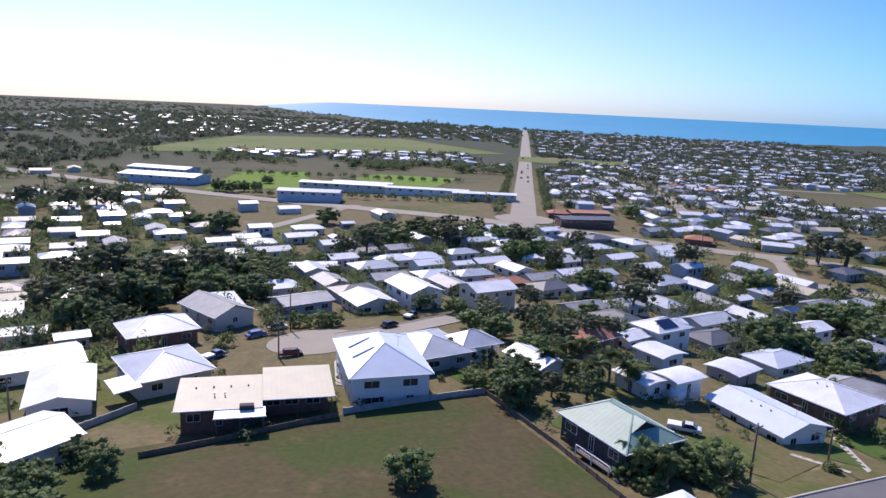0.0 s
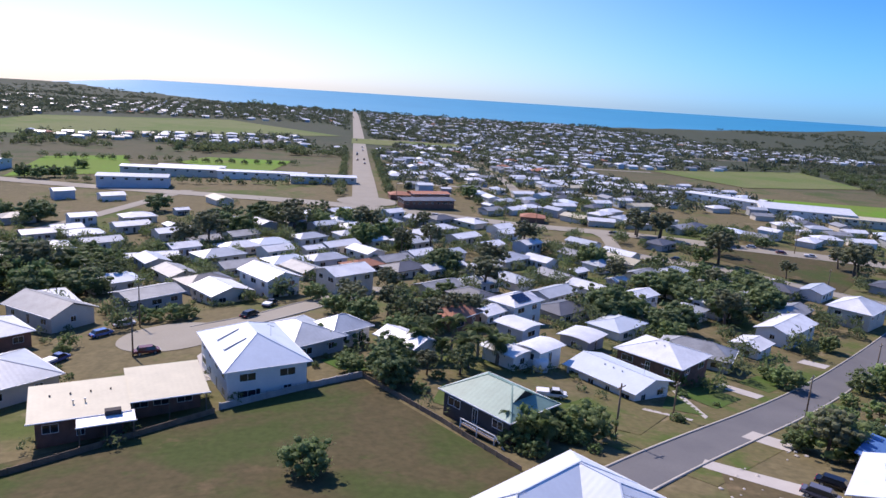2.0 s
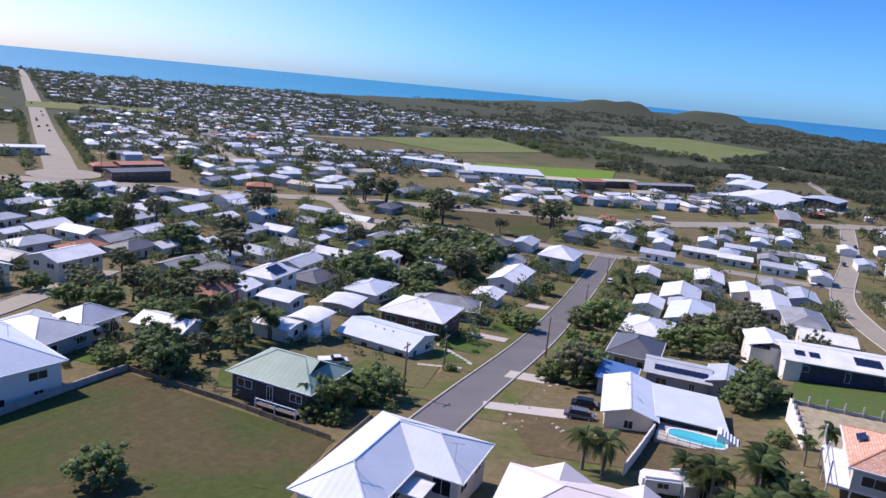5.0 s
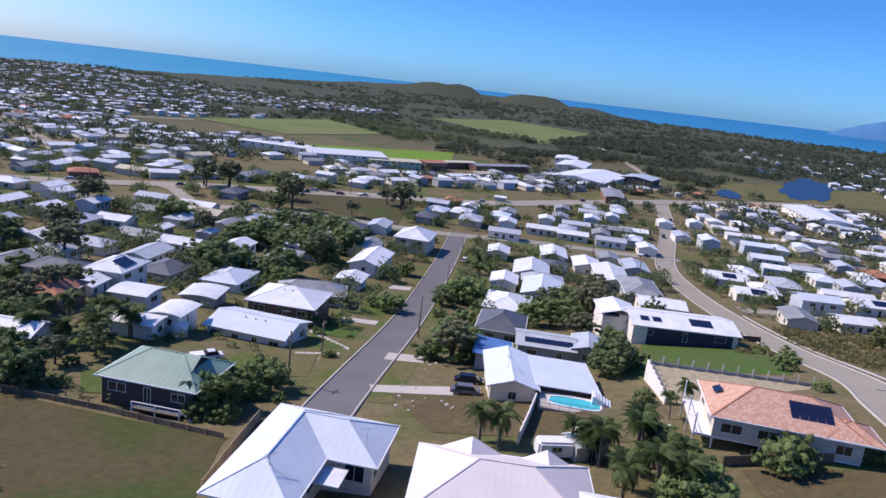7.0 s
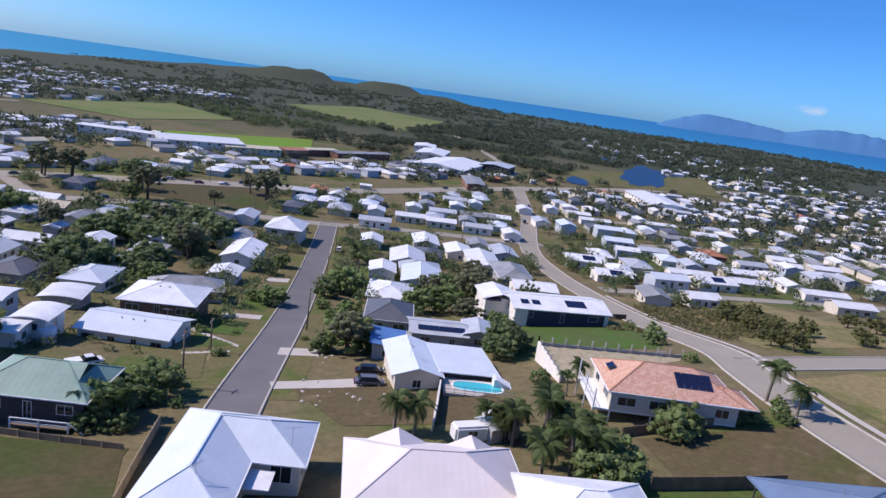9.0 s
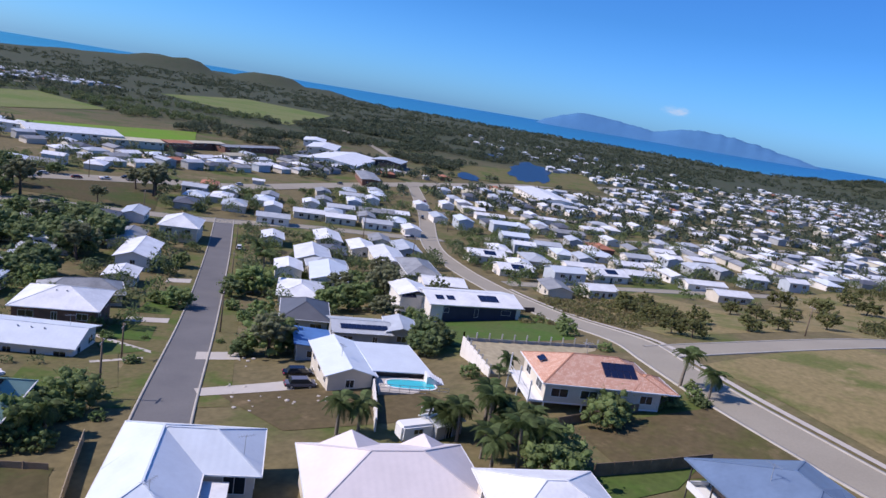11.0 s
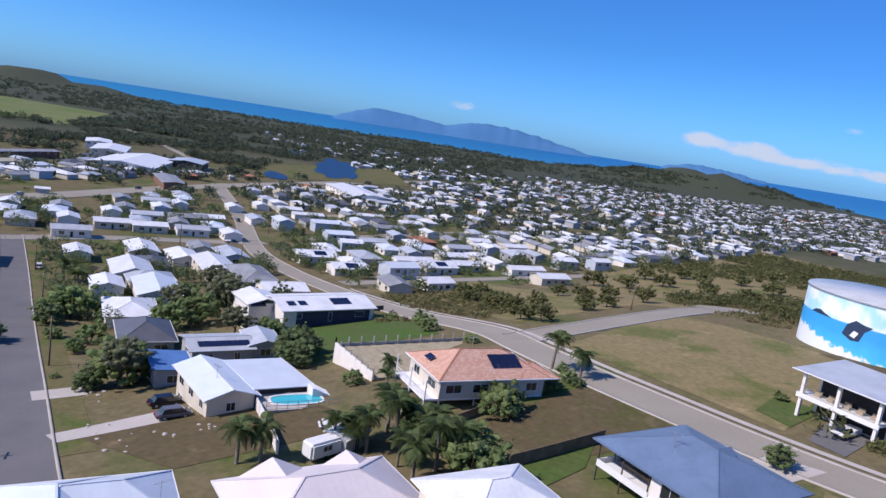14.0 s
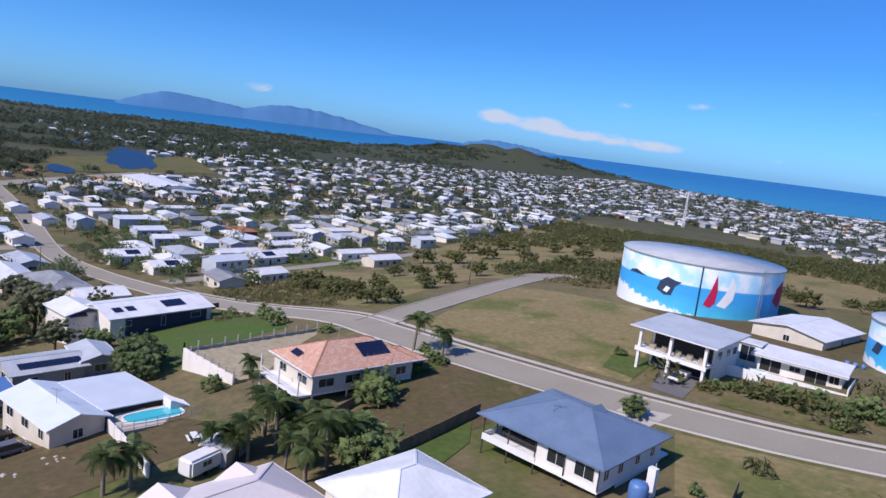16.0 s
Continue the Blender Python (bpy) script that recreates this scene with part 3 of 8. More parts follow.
def window(parent, x, y, z, w, h, turn, frame_mat="trim", pane_mat="glass", name="window"):
    """A window: its frame, and the pane under it. turn: the way it faces (0: towards -y)."""
    key = (round(w, 2), round(h, 2), frame_mat, pane_mat)
    if key not in PANES:
        f = boxes((-w / 2 - 0.06, w / 2 + 0.06, -0.05, 0.03, -0.06, 0), (-w / 2 - 0.06, w / 2 + 0.06, -0.05, 0.03, h, h + 0.06), (-w / 2 - 0.06, -w / 2, -0.05, 0.03, 0, h),
                  (w / 2, w / 2 + 0.06, -0.05, 0.03, 0, h), (-0.025, 0.025, -0.045, 0.03, 0, h))
        fm = bpy.data.meshes.new("window")
        f.to_mesh(fm)
        f.free()
        fm.materials.append(M[frame_mat])
        p = boxes((-w / 2, w / 2, -0.02, 0.02, 0, h))
        pm = bpy.data.meshes.new("pane")
        p.to_mesh(pm)
        p.free()
        pm.materials.append(M[pane_mat])
        PANES[key] = fm, pm
    fm, pm = PANES[key]
    ob = share(name, fm, parent, (x, y, z), turn)
    share("pane", pm, ob)
    return ob


PANELS = {}


def solar(parent, x, y, z, nx, ny, turn, tilt, size=(1.0, 1.65)):
    """An array of dark panels lying on a roof, on its rails."""
    w, h = size
    if size not in PANELS:
        bm = boxes((-w / 2 + 0.02, w / 2 - 0.02, -h / 2 + 0.02, h / 2 - 0.02, 0.1, 0.14))
        me = bpy.data.meshes.new("solar_panel")
        bm.to_mesh(me)
        bm.free()
        me.materials.append(M["solar"])
        PANELS[size] = me
    bm = bmesh.new()
    for j in range(ny):
        for k in (-0.25, 0.25):
            yy = (j - ny / 2 + 0.5 + k) * h
            beam(bm, (-nx * w / 2, yy, 0.07), (nx * w / 2, yy, 0.07), 0.05)
    ob = part("solar_rack", bm, M["steel"], parent)
    ob.matrix_basis = pose(x, y, z, tilt[0], tilt[1], turn) if not turn else pose(x, y, z, 0, 0, turn) @ pose(0, 0, 0, *tilt, 0)
    for i in range(nx):
        for j in range(ny):
            share("solar_panel", PANELS[size], ob, ((i - nx / 2 + 0.5) * w, (j - ny / 2 + 0.5) * h, 0), 0, "dark blue solar panel")
    return ob


def roof_part(parent, L, W, z, kind, rise, mat, cx=0.0, cy=0.0, turn=0.0, inset=None, thick=0.14, cap=True, gutter="trim", name="roof"):
    """A roof as one part, with its ridge caps and gutter under it."""
    planes, lines = roof_planes(L, W, z, kind, rise, inset)
    bm = bmesh.new()
    if kind == "arch":
        # one bent sheet from eave to eave
        edge = [p[0][1:] for p in planes] + [planes[-1][2][1:]]
        grid = [[bm.verts.new((sx * L / 2, y, zz - dz)) for y, zz in edge] for sx, dz in ((-1, 0), (1, 0), (1, thick), (-1, thick))]
        for k in range(len(edge) - 1):
            for a, b in zip(grid, grid[1:] + grid[:1]):
                bm.faces.new((a[k], b[k], b[k + 1], a[k + 1]))
        for k in (0, -1):
            bm.faces.new([g_[k] for g_ in grid][:: 1 if k else -1])
        bmesh.ops.recalc_face_normals(bm, faces=bm.faces)
    else:
        for p in planes:
            slab(bm, p, thick)
    roof = part(name, bm, mat, parent)
    roof.matrix_basis = pose(cx, cy, 0, 0, 0, turn)
    if cap and lines:
        bm = bmesh.new()
        for a, b in lines:
            beam(bm, Vector(a) + Vector((0, 0, 0.02)), Vector(b) + Vector((0, 0, 0.02)), 0.20, 0.05)
        part("ridge_cap", bm, mat, roof)
    if gutter:
        g, l, w = 0.13, L / 2, W / 2
        sides = [(-l - g, l + g, -w - g, -w, z - 0.16, z - 0.01)]
        if kind != "skillion":
            sides.append((-l - g, l + g, w, w + g, z - 0.16, z - 0.01))
        if kind == "hip":
            sides += [(-l - g, -l, -w, w, z - 0.16, z - 0.01), (l, l + g, -w, w, z - 0.16, z - 0.01)]
        part("gutter", boxes(*sides), M[gutter], roof)
    return roof


def gable_walls(bm, l, w, z, rise, thick=0.18):
    """The triangles of wall under a gable roof, at both ends."""
    for sx in (-1, 1):
        x0, x1 = sorted((sx * l, sx * (l - thick)))
        v = [bm.verts.new(p) for p in ((x0, -w, z), (x0, w, z), (x0, 0, z + rise), (x1, -w, z), (x1, w, z), (x1, 0, z + rise))]
        for f in ((0, 2, 1), (3, 4, 5), (0, 1, 4, 3), (1, 2, 5, 4), (2, 0, 3, 5)):
            bm.faces.new([v[i] for i in f])


def house(x, y, turn, L, W, eave, roof="hip", rise=None, wall="wall_white", cover="roof_white", label="white house with a pale metal roof", wins=3, storeys=1, over=0.6,
          under=None, inset=None, base=None, group="", category="house", name="house", chimney=False, vents=0, doors=True):
    """A house over an eave rectangle L x W whose long side runs along turn. eave: height of the eaves above sea level."""
    g = [gz(x + dx * math.cos(radians(turn)) - dy * math.sin(radians(turn)), y + dx * math.sin(radians(turn)) + dy * math.cos(radians(turn)))
         for dx in (-L / 2, 0, L / 2) for dy in (-W / 2, 0, W / 2)]
    z0 = base if base is not None else min(g) - 0.4
    h = eave - z0
    ob = thing(name, x, y, z0, turn, label, category, group)
    l, w = L / 2 - over, W / 2 - over
    rise = rise if rise is not None else min(W, L) / 2 * 0.36
    t = 0.2
    bm = bmesh.new()
    lo, hi = (0.0 if not under else h - 2.85), h - 0.10
    if under:
        part("floor", boxes((-l, l, -w, w, lo - 0.25, lo)), M["trim"], ob)
        for px_ in np.linspace(-l + 0.2, l - 0.2, max(2, int(2 * l / 3.5))):
            for py_ in np.linspace(-w + 0.2, w - 0.2, 3):
                part("post", boxes((px_ - 0.09, px_ + 0.09, py_ - 0.09, py_ + 0.09, 0, lo - 0.2)), M[under], ob)
    box(bm, -l, l, -w, -w + t, lo, hi)
    box(bm, -l, l, w - t, w, lo, hi)
    box(bm, -l, -l + t, -w + t, w - t, lo, hi)
    box(bm, l - t, l, -w + t, w - t, lo, hi)
    if roof == "gable":
        gable_walls(bm, l, w, hi, rise * w / (W / 2) * 0.97)
    elif roof == "arch":
        for sx in (-1, 1):
            x0, x1 = sorted((sx * l, sx * (l - t)))
            ring_ = [(-w + 2 * w * k / 8, hi + rise * 0.95 * (1 - (2 * k / 8 - 1) ** 2) - 0.02) for k in range(9)]
            fa, fb = [bm.verts.new((x0, y_, z_)) for y_, z_ in ring_], [bm.verts.new((x1, y_, z_)) for y_, z_ in ring_]
            bm.faces.new(fa[::-1])
            bm.faces.new(fb)
            for k in range(8):
                bm.faces.new((fa[k], fa[k + 1], fb[k + 1], fb[k]))
    elif roof == "skillion":
        box(bm, -l, l, w - t, w, hi, hi + rise * 0.93)
        for sx in (-1, 1):
            x0, x1 = sorted((sx * l, sx * (l - t)))
            v = [bm.verts.new(p) for p in ((x0, -w, hi), (x0, w - t, hi), (x0, w - t, hi + rise * 0.93), (x1, -w, hi), (x1, w - t, hi), (x1, w - t, hi + rise * 0.93))]
            for f in ((0, 2, 1), (3, 4, 5), (0, 1, 4, 3), (1, 2, 5, 4), (2, 0, 3, 5)):
                bm.faces.new([v[i] for i in f])
    part("wall", bm, M[wall], ob)
    rf = roof_part(ob, L, W, h, roof, rise, M[cover], inset=inset)
    for k in range(vents):
        v = bmesh.new()
        tube(v, [(0, 0, -0.6), (0, 0, 0.12), (0, 0, 0.13), (0, 0, 0.3)], [0.07, 0.07, 0.16, 0.13], 8)
        vx = (k - vents / 2 + 0.5) * L * 0.12
        part("roof_vent", v, M["steel"], rf).matrix_basis = pose(vx, -W * 0.12, h + rise * 0.72)
    rnd = random.Random(int(x * 7 + y * 13))
    floors = [h - 2.05 - 2.75 * s for s in range(storeys)]
    for side in range(4):
        span = l if side % 2 == 0 else w
        dist = w if side % 2 == 0 else l
        n = wins if side % 2 == 0 else max(1, int(wins * W / L))
        for fz in floors:
            for k in range(n):
                u = (k + 0.5) / n * 2 - 1
                ww = rnd.choice((1.2, 1.8, 1.8, 2.4))
                if doors and side == 0 and k == n // 2 and fz == floors[-1]:
                    ww, hh, zz = 0.9, 2.05, fz - 0.9 + 0.05
                else:
                    hh, zz = 1.15, fz
                a = radians(90 * side)
                px_, py_ = u * span, -dist - 0.012
                window(ob, px_ * math.cos(a) - py_ * math.sin(a), px_ * math.sin(a) + py_ * math.cos(a), max(0.3, zz), ww, hh, 90 * side, name="door" if hh > 2 else "window")
    HOUSES[ob.name] = (l, w, h, rise)
    return ob


# ---------------------------------------------------------------- ribbons laid on the land
def smooth_line(pts, step=3.0):
    """A rounded line through points, cut into steps."""
    p = np.array(pts, float)
    p = np.vstack([2 * p[0] - p[1], p, 2 * p[-1] - p[-2]])
    out = []
    for i in range(1, len(p) - 2):
        n = max(2, int(np.linalg.norm(p[i + 1] - p[i]) / step))
        for t in np.linspace(0, 1, n, endpoint=False):
            out.append(0.5 * (2 * p[i] + (p[i + 1] - p[i - 1]) * t + (2 * p[i - 1] - 5 * p[i] + 4 * p[i + 1] - p[i + 2]) * t * t + (3 * p[i] - p[i - 1] - 3 * p[i + 1] + p[i + 2]) * t ** 3))
    out.append(p[-2])
    return np.array(out)


def normals(line):
    d = np.gradient(line, axis=0)
    d /= np.linalg.norm(d, axis=1, keepdims=True)
    return np.stack([-d[:, 1], d[:, 0]], -1)


def strip(name, line, offs, lift, mat, label="", category="", kind="structure", parent=None):
    """A strip of ground cover between sideways offsets along a line; lift: height over the land at each offset."""
    nrm = normals(line)
    cols = [line + nrm * o for o in offs]
    vx, vy = np.stack([c[:, 0] for c in cols], 1), np.stack([c[:, 1] for c in cols], 1)
    vz = land(vx, vy) + np.array(lift)[None]
    ob = sheet(name, vx[:, ::-1], vy[:, ::-1], vz[:, ::-1], len(line), len(offs), mat, False, label, category, kind)
    if parent:
        ob.parent = parent
        for k in ("label", "category", "kind"):
            if k in ob:
                del ob[k]
    return ob


ROADS = []


def road(name, pts, width, mat="asphalt", kerbs=True, label="", lines=False, lift=0.07, kerb=0.35):
    line = smooth_line(pts, 2.5 if kerbs else 10)
    ROADS.append((line[:: 1 if kerbs else 2], width / 2))
    w = width / 2
    ob = strip(name, line, np.linspace(-w, w, 5), [lift] * 5, M[mat], label or "grey asphalt street with pale concrete kerbs", "road")
    if kerbs:
        for s in (-1, 1):
            offs = sorted([s * w, s * (w + 0.02), s * (w + kerb), s * (w + kerb + 0.02)])
            up = [lift, lift + 0.13, lift + 0.13, -0.05]
            strip("kerb", line, offs, up if s > 0 else up[::-1], M["kerb"], parent=ob)
    if lines:
        k = 0
        for i in range(0, len(line) - 3, 5):
            strip("line_mark", line[i:i + 3], [-0.12, 0.12], [lift + 0.012] * 2, M["line"], parent=ob)
    return ob


def patch(name, outline, mat, lift, label, category, step=4.0):
    """A piece of ground cover of any outline, cut fine enough to follow the land. Quad outlines only."""
    a, b, c, d = [np.array(p, float) for p in outline]
    n = max(2, int(max(np.linalg.norm(b - a), np.linalg.norm(c - d)) / step))
    m = max(2, int(max(np.linalg.norm(d - a), np.linalg.norm(c - b)) / step))
    u, v = np.meshgrid(np.linspace(0, 1, n + 1), np.linspace(0, 1, m + 1))
    P = (a * (1 - u)[..., None] * (1 - v)[..., None] + b * u[..., None] * (1 - v)[..., None] + c * u[..., None] * v[..., None] + d * (1 - u)[..., None] * v[..., None])
    px_, py_ = P[..., 0], P[..., 1]
    ob = sheet(name, px_, py_, land(px_, py_) + lift, m + 1, n + 1, M[mat], False, label, category)
    if (b - a)[0] * (d - a)[1] - (b - a)[1] * (d - a)[0] < 0:
        ob.data.flip_normals()
    return ob


# ---------------------------------------------------------------- plants
def quads(centres, size, rng, flat=0.0):
    """Small leaf-like quads at points, turned at random; numpy arrays of vertices and faces."""
    n = len(centres)
    a = rng.normal(size=(n, 3))
    a /= np.linalg.norm(a, axis=1, keepdims=True)
    b = rng.normal(size=(n, 3))
    b[:, 2] *= 1 - flat
    b -= a * (a * b).sum(1, keepdims=True)
    b /= np.linalg.norm(b, axis=1, keepdims=True)
    s = (size * rng.uniform(0.6, 1.3, n))[:, None]
    v = np.stack([centres - a * s, centres + b * s * 0.55, centres + a * s, centres - b * s * 0.55], 1).reshape(-1, 3)
    f = np.arange(4 * n).reshape(n, 4)
    return v, f


ICO = bmesh.new()
bmesh.ops.create_icosphere(ICO, subdivisions=1, radius=1.0)
ICO.verts.index_update()
ICO_V = np.array([v.co[:] for v in ICO.verts])
ICO_F = np.array([[v.index for v in f.verts] for f in ICO.faces])
ICO.free()


def leaf_mesh(name, centres, size, rng, mat, flat=0.0, cores=(), core=0.5, corners=4):
    """Leaves at points, round dense twig cores where the crown is closed."""
    v, f = quads(centres, size, rng, flat)
    verts, faces = v.tolist(), f[:, :corners].tolist()
    for c in cores:
        k = len(verts)
        verts += (np.array(c) + ICO_V * core * rng.uniform(0.7, 1.3, (len(ICO_V), 1)) * np.array([1.0, 1.0, 0.7])).tolist()
        faces += (ICO_F + k).tolist()
    me = bpy.data.meshes.new(name)
    me.from_pydata(verts, [], faces)
    me.materials.append(mat)
    me.update()
    return me


def crown_points(rng, clumps, per, radius, height, base, spread, ragged=0.35):
    """Leaf places in clumps over an uneven crown, with gaps between the clumps."""
    out = []
    k = 0
    while k < clumps:
        d = rng.normal(size=3)
        d /= np.linalg.norm(d)
        if d[2] < -0.55:
            continue
        r = rng.uniform(0.45, 1.0) ** 0.6 * (1 + ragged * rng.normal() * 0.5)
        c = np.array([d[0] * radius * r, d[1] * radius * r, base + height * (0.40 + 0.52 * d[2] * r)])
        s = spread * rng.uniform(0.6, 1.25)
        p = rng.normal(size=(per, 3)) * s * np.array([0.55, 0.55, 0.38])
        out.append(c + p)
        k += 1
    return np.concatenate(out), [o.mean(0) for o in out]


def make_tree(seed, radius, height, trunk, leaf, bark="bark", clumps=46, per=34, size=0.34, label="", name="tree", category="tree", spread=None, ragged=0.35, lean=0.05):
    """A tree at the origin: tapered trunk with limbs, and a crown of leaves in clumps."""
    rng = np.random.default_rng(seed)
    ob = thing(name, 0, 0, 0, 0, label, category)
    pts, mids = crown_points(rng, clumps, per, radius, height - trunk, trunk, spread or radius * 0.30, ragged)
    bm = bmesh.new()
    r0 = 0.035 * height + 0.04
    top = Vector((lean * height, lean * 0.5 * height, trunk + (height - trunk) * 0.35))
    tube(bm, [(0, 0, -0.5), (0.1 * r0, 0, 0.4), tuple(top * 0.55), tuple(top)], [r0 * 1.5, r0, r0 * 0.75, r0 * 0.4], 7)
    for m_ in mids[:: max(1, len(mids) // 7)]:
        start = top * rng.uniform(0.55, 0.95)
        mid = (start + Vector(m_)) / 2 + Vector((0, 0, 0.1 * height * rng.uniform(0, 1)))
        tube(bm, [tuple(start), tuple(mid), tuple(m_)], [r0 * 0.4, r0 * 0.25, r0 * 0.1], 5)
    part("trunk", bm, M[bark], ob)
    share("crown", leaf_mesh("crown", pts, size, rng, M[leaf], 0.0, mids, (spread or radius * 0.30) * 0.66), ob)
    return ob


def make_palm(seed, height, fronds=17, reach=2.2, label="tall palm with a grey trunk and arching green fronds"):
    rng = np.random.default_rng(seed)
    ob = thing("palm_tree", 0, 0, 0, 0, label, "palm")
    bm = bmesh.new()
    bend = rng.uniform(-0.08, 0.08, 2)
    n = 9
    tube(bm, [(bend[0] * height * (k / n) ** 2, bend[1] * height * (k / n) ** 2, -0.4 + (height + 0.4) * k / n) for k in range(n + 1)], [0.24 - 0.07 * k / n + (0.06 if k == 0 else 0) for k in range(n + 1)], 8)
    part("trunk", bm, M["bark_pale"], ob)
    top = (bend[0] * height, bend[1] * height, height)
    # one frond: a drooping rib with leaflets to both sides
    v, f = [], []
    steps = 16
    for k in range(steps):
        t = (k + 0.6) / steps
        x = reach * t
        z = 0.85 * math.sin(t * 1.5) * reach * 0.55 - reach * 0.75 * t ** 2.3
        ll = 0.62 * math.sin(math.pi * (0.12 + 0.86 * t)) + 0.1
        for s in (-1, 1):
            i = len(v)
            v += [(x - 0.05, 0, z), (x + 0.10, 0, z), (x + 0.32, s * ll, z - 0.30 * ll - 0.05), (x + 0.20, s * ll, z - 0.34 * ll - 0.05)]
            f.append((i, i + 1, i + 2, i + 3))
    for k in range(6):
        t0, t1 = k / 6, (k + 1) / 6
        zf = lambda t: 0.85 * math.sin(t * 1.5) * reach * 0.55 - reach * 0.75 * t ** 2.3
        i = len(v)
        v += [(reach * t0, -0.03, zf(t0)), (reach * t0, 0.03, zf(t0)), (reach * t1, 0.03, zf(t1)), (reach * t1, -0.03, zf(t1))]
        f.append((i, i + 1, i + 2, i + 3))
    me = bpy.data.meshes.new("frond")
    me.from_pydata(v, [], f)
    me.materials.append(M["leaf_palm"])
    for k in range(fronds):
        share("frond", me, ob, top, k * 137.5 + rng.uniform(-10, 10), tilt=(0, rng.uniform(-45, 55)))
    return ob


def hide_away(ob):
    """Takes a pattern and its parts out of the scene once its copies stand."""
    for o in (*ob.children_recursive, ob):
        bpy.data.objects.remove(o)


def plant(pattern, x, y, scale=1.0, turn=None, rnd=random, sink=0.1):
    m = pose(x, y, gz(x, y) - sink, 0, 0, rnd.uniform(0, 360) if turn is None else turn) @ Matrix.Diagonal((scale, scale, scale * rnd.uniform(0.9, 1.1), 1))
    return copy_thing(pattern, m)

# ---------------------------------------------------------------- roads and ground covers
STREET_A = [(34, 71), (46.8, 79.9), (82.4, 103.8), (131.5, 137.2), (170, 163.5), (215, 195)]
STREET_B = [(91.9, 307.3), (159.9, 251.6), (185.5, 220.2), (207.4, 194.9), (237.9, 170.2), (267.3, 134.6), (279.4, 123.1)]
STREET_C = [(478.7, 219.8), (353.7, 160.1), (262.9, 122), (224.5, 98.5), (192, 74), (169, 57.5), (143, 41), (120, 27), (103, 20), (88.2, 11.5), (73, -1.5), (57.7, -16), (48, -25), (38.5, -34.8), (29, -47), (22, -64), (18, -95)]
STREET_D = [(112, 21), (126, 7), (143, -9.7), (160, -26), (172, -38)]
STREET_E = [(205.2, 73.3), (225.3, 49.3), (247.7, 21.8), (288.8, -27.4)]
COURT = [(23.1, 197.2), (6.1, 172.3), (-6.7, 156.0), (-19.5, 147.6)]
HIGHWAY = [(-417.0, 577.0), (-198.0, 480.0), (-62.0, 420.0), (44.0, 372.0), (103.0, 347.0), (157.0, 322.0), (200.0, 292.0), (253.0, 266.0), (299.0, 246.0), (370.0, 236.0), (440.0, 222.0), (545.0, 190.0), (772.0, 105.0), (1030.0, -30.0)]
MAIN = [(39.4, 384.7), (59.1, 618.7), (100.7, 1115.6), (160.0, 1853.6), (180.1, 2171.6)]
LAKE_ROAD = [(528.7, 244.4), (608.4, 286.8), (735.1, 376.3), (905.1, 504.1)]
road("road_street", STREET_A, 6.9, label="dark grey asphalt residential street with a pale concrete kerb")
road("road_cross_street", STREET_B, 8.0, "asphalt_pale", label="pale asphalt cross street at the end of the street")
road("road_hill", STREET_C, 7.6, "asphalt_pale", label="pale pinkish-grey road climbing the hill between concrete kerbs", kerb=0.5)
road("road_court", STREET_D, 8.6, "asphalt_pale", label="pale dead-end court off the hill road", lift=0.085, kerb=0.5)
road("road_side_street", STREET_E, 7.0, "asphalt_pale", label="pale side street below the hill", lift=0.085)
road("road_close", COURT, 7.5, "asphalt_pale", label="short pale asphalt close between the houses")
road("road_highway", HIGHWAY, 15.0, "asphalt_pale", kerbs=False, label="wide pale highway across the town", lift=0.25)
road("road_service", [(58.2, 373.2), (118.0, 344.9), (147.8, 319.5), (137.1, 272.1), (159.0, 249.6)], 6.5, "asphalt_pale", kerbs=False, label="pale service road beside the highway", lift=0.22)
road("road_main", MAIN, 15.5, "asphalt_pale", kerbs=False, label="long straight pale main road running to the coast", lift=0.3)
road("road_lake", LAKE_ROAD, 8.0, "asphalt_pale", kerbs=False, label="pale road along the wooded lake", lift=0.2)
ROADS[1] = (ROADS[1][0], 10.0)
for k_, (line_, w_) in enumerate(ROADS):
    if w_ > 7 and k_ > 1:
        ROADS[k_] = (line_, 13.0)
for i, pts in enumerate(([(71.0, 485.6), (185.5, 460.0), (267.5, 423.0)], [(79.1, 577.6), (283.6, 545.7)], [(85.8, 720.6), (370.4, 681.7)], [(146.1, 437.9), (168.1, 581.0), (178.2, 785.0)], [(305.3, 111.0), (437.0, 18.8), (589.0, -122.7), (744.2, -282.0)], [(353.7, 160.1), (496.4, 51.6), (730.1, -94.6)],
                         [(478.7, 219.8), (657.5, 98.7), (759.3, -73.4)], [(-59.9, 431.4), (-107.0, 279.2), (-159.1, 139.6)], [(-194.9, 474.4), (-247.3, 325.2), (-279.1, 180.4)], [(105.1, 986.2), (403.6, 957.2), (692.2, 865.7)], [(127.8, 1333.6), (675.4, 1304.5)])):
    road("road_town_%d" % (i + 1), pts, 7.5, "asphalt_pale", kerbs=False, label="pale asphalt town street between rows of houses", lift=0.18)
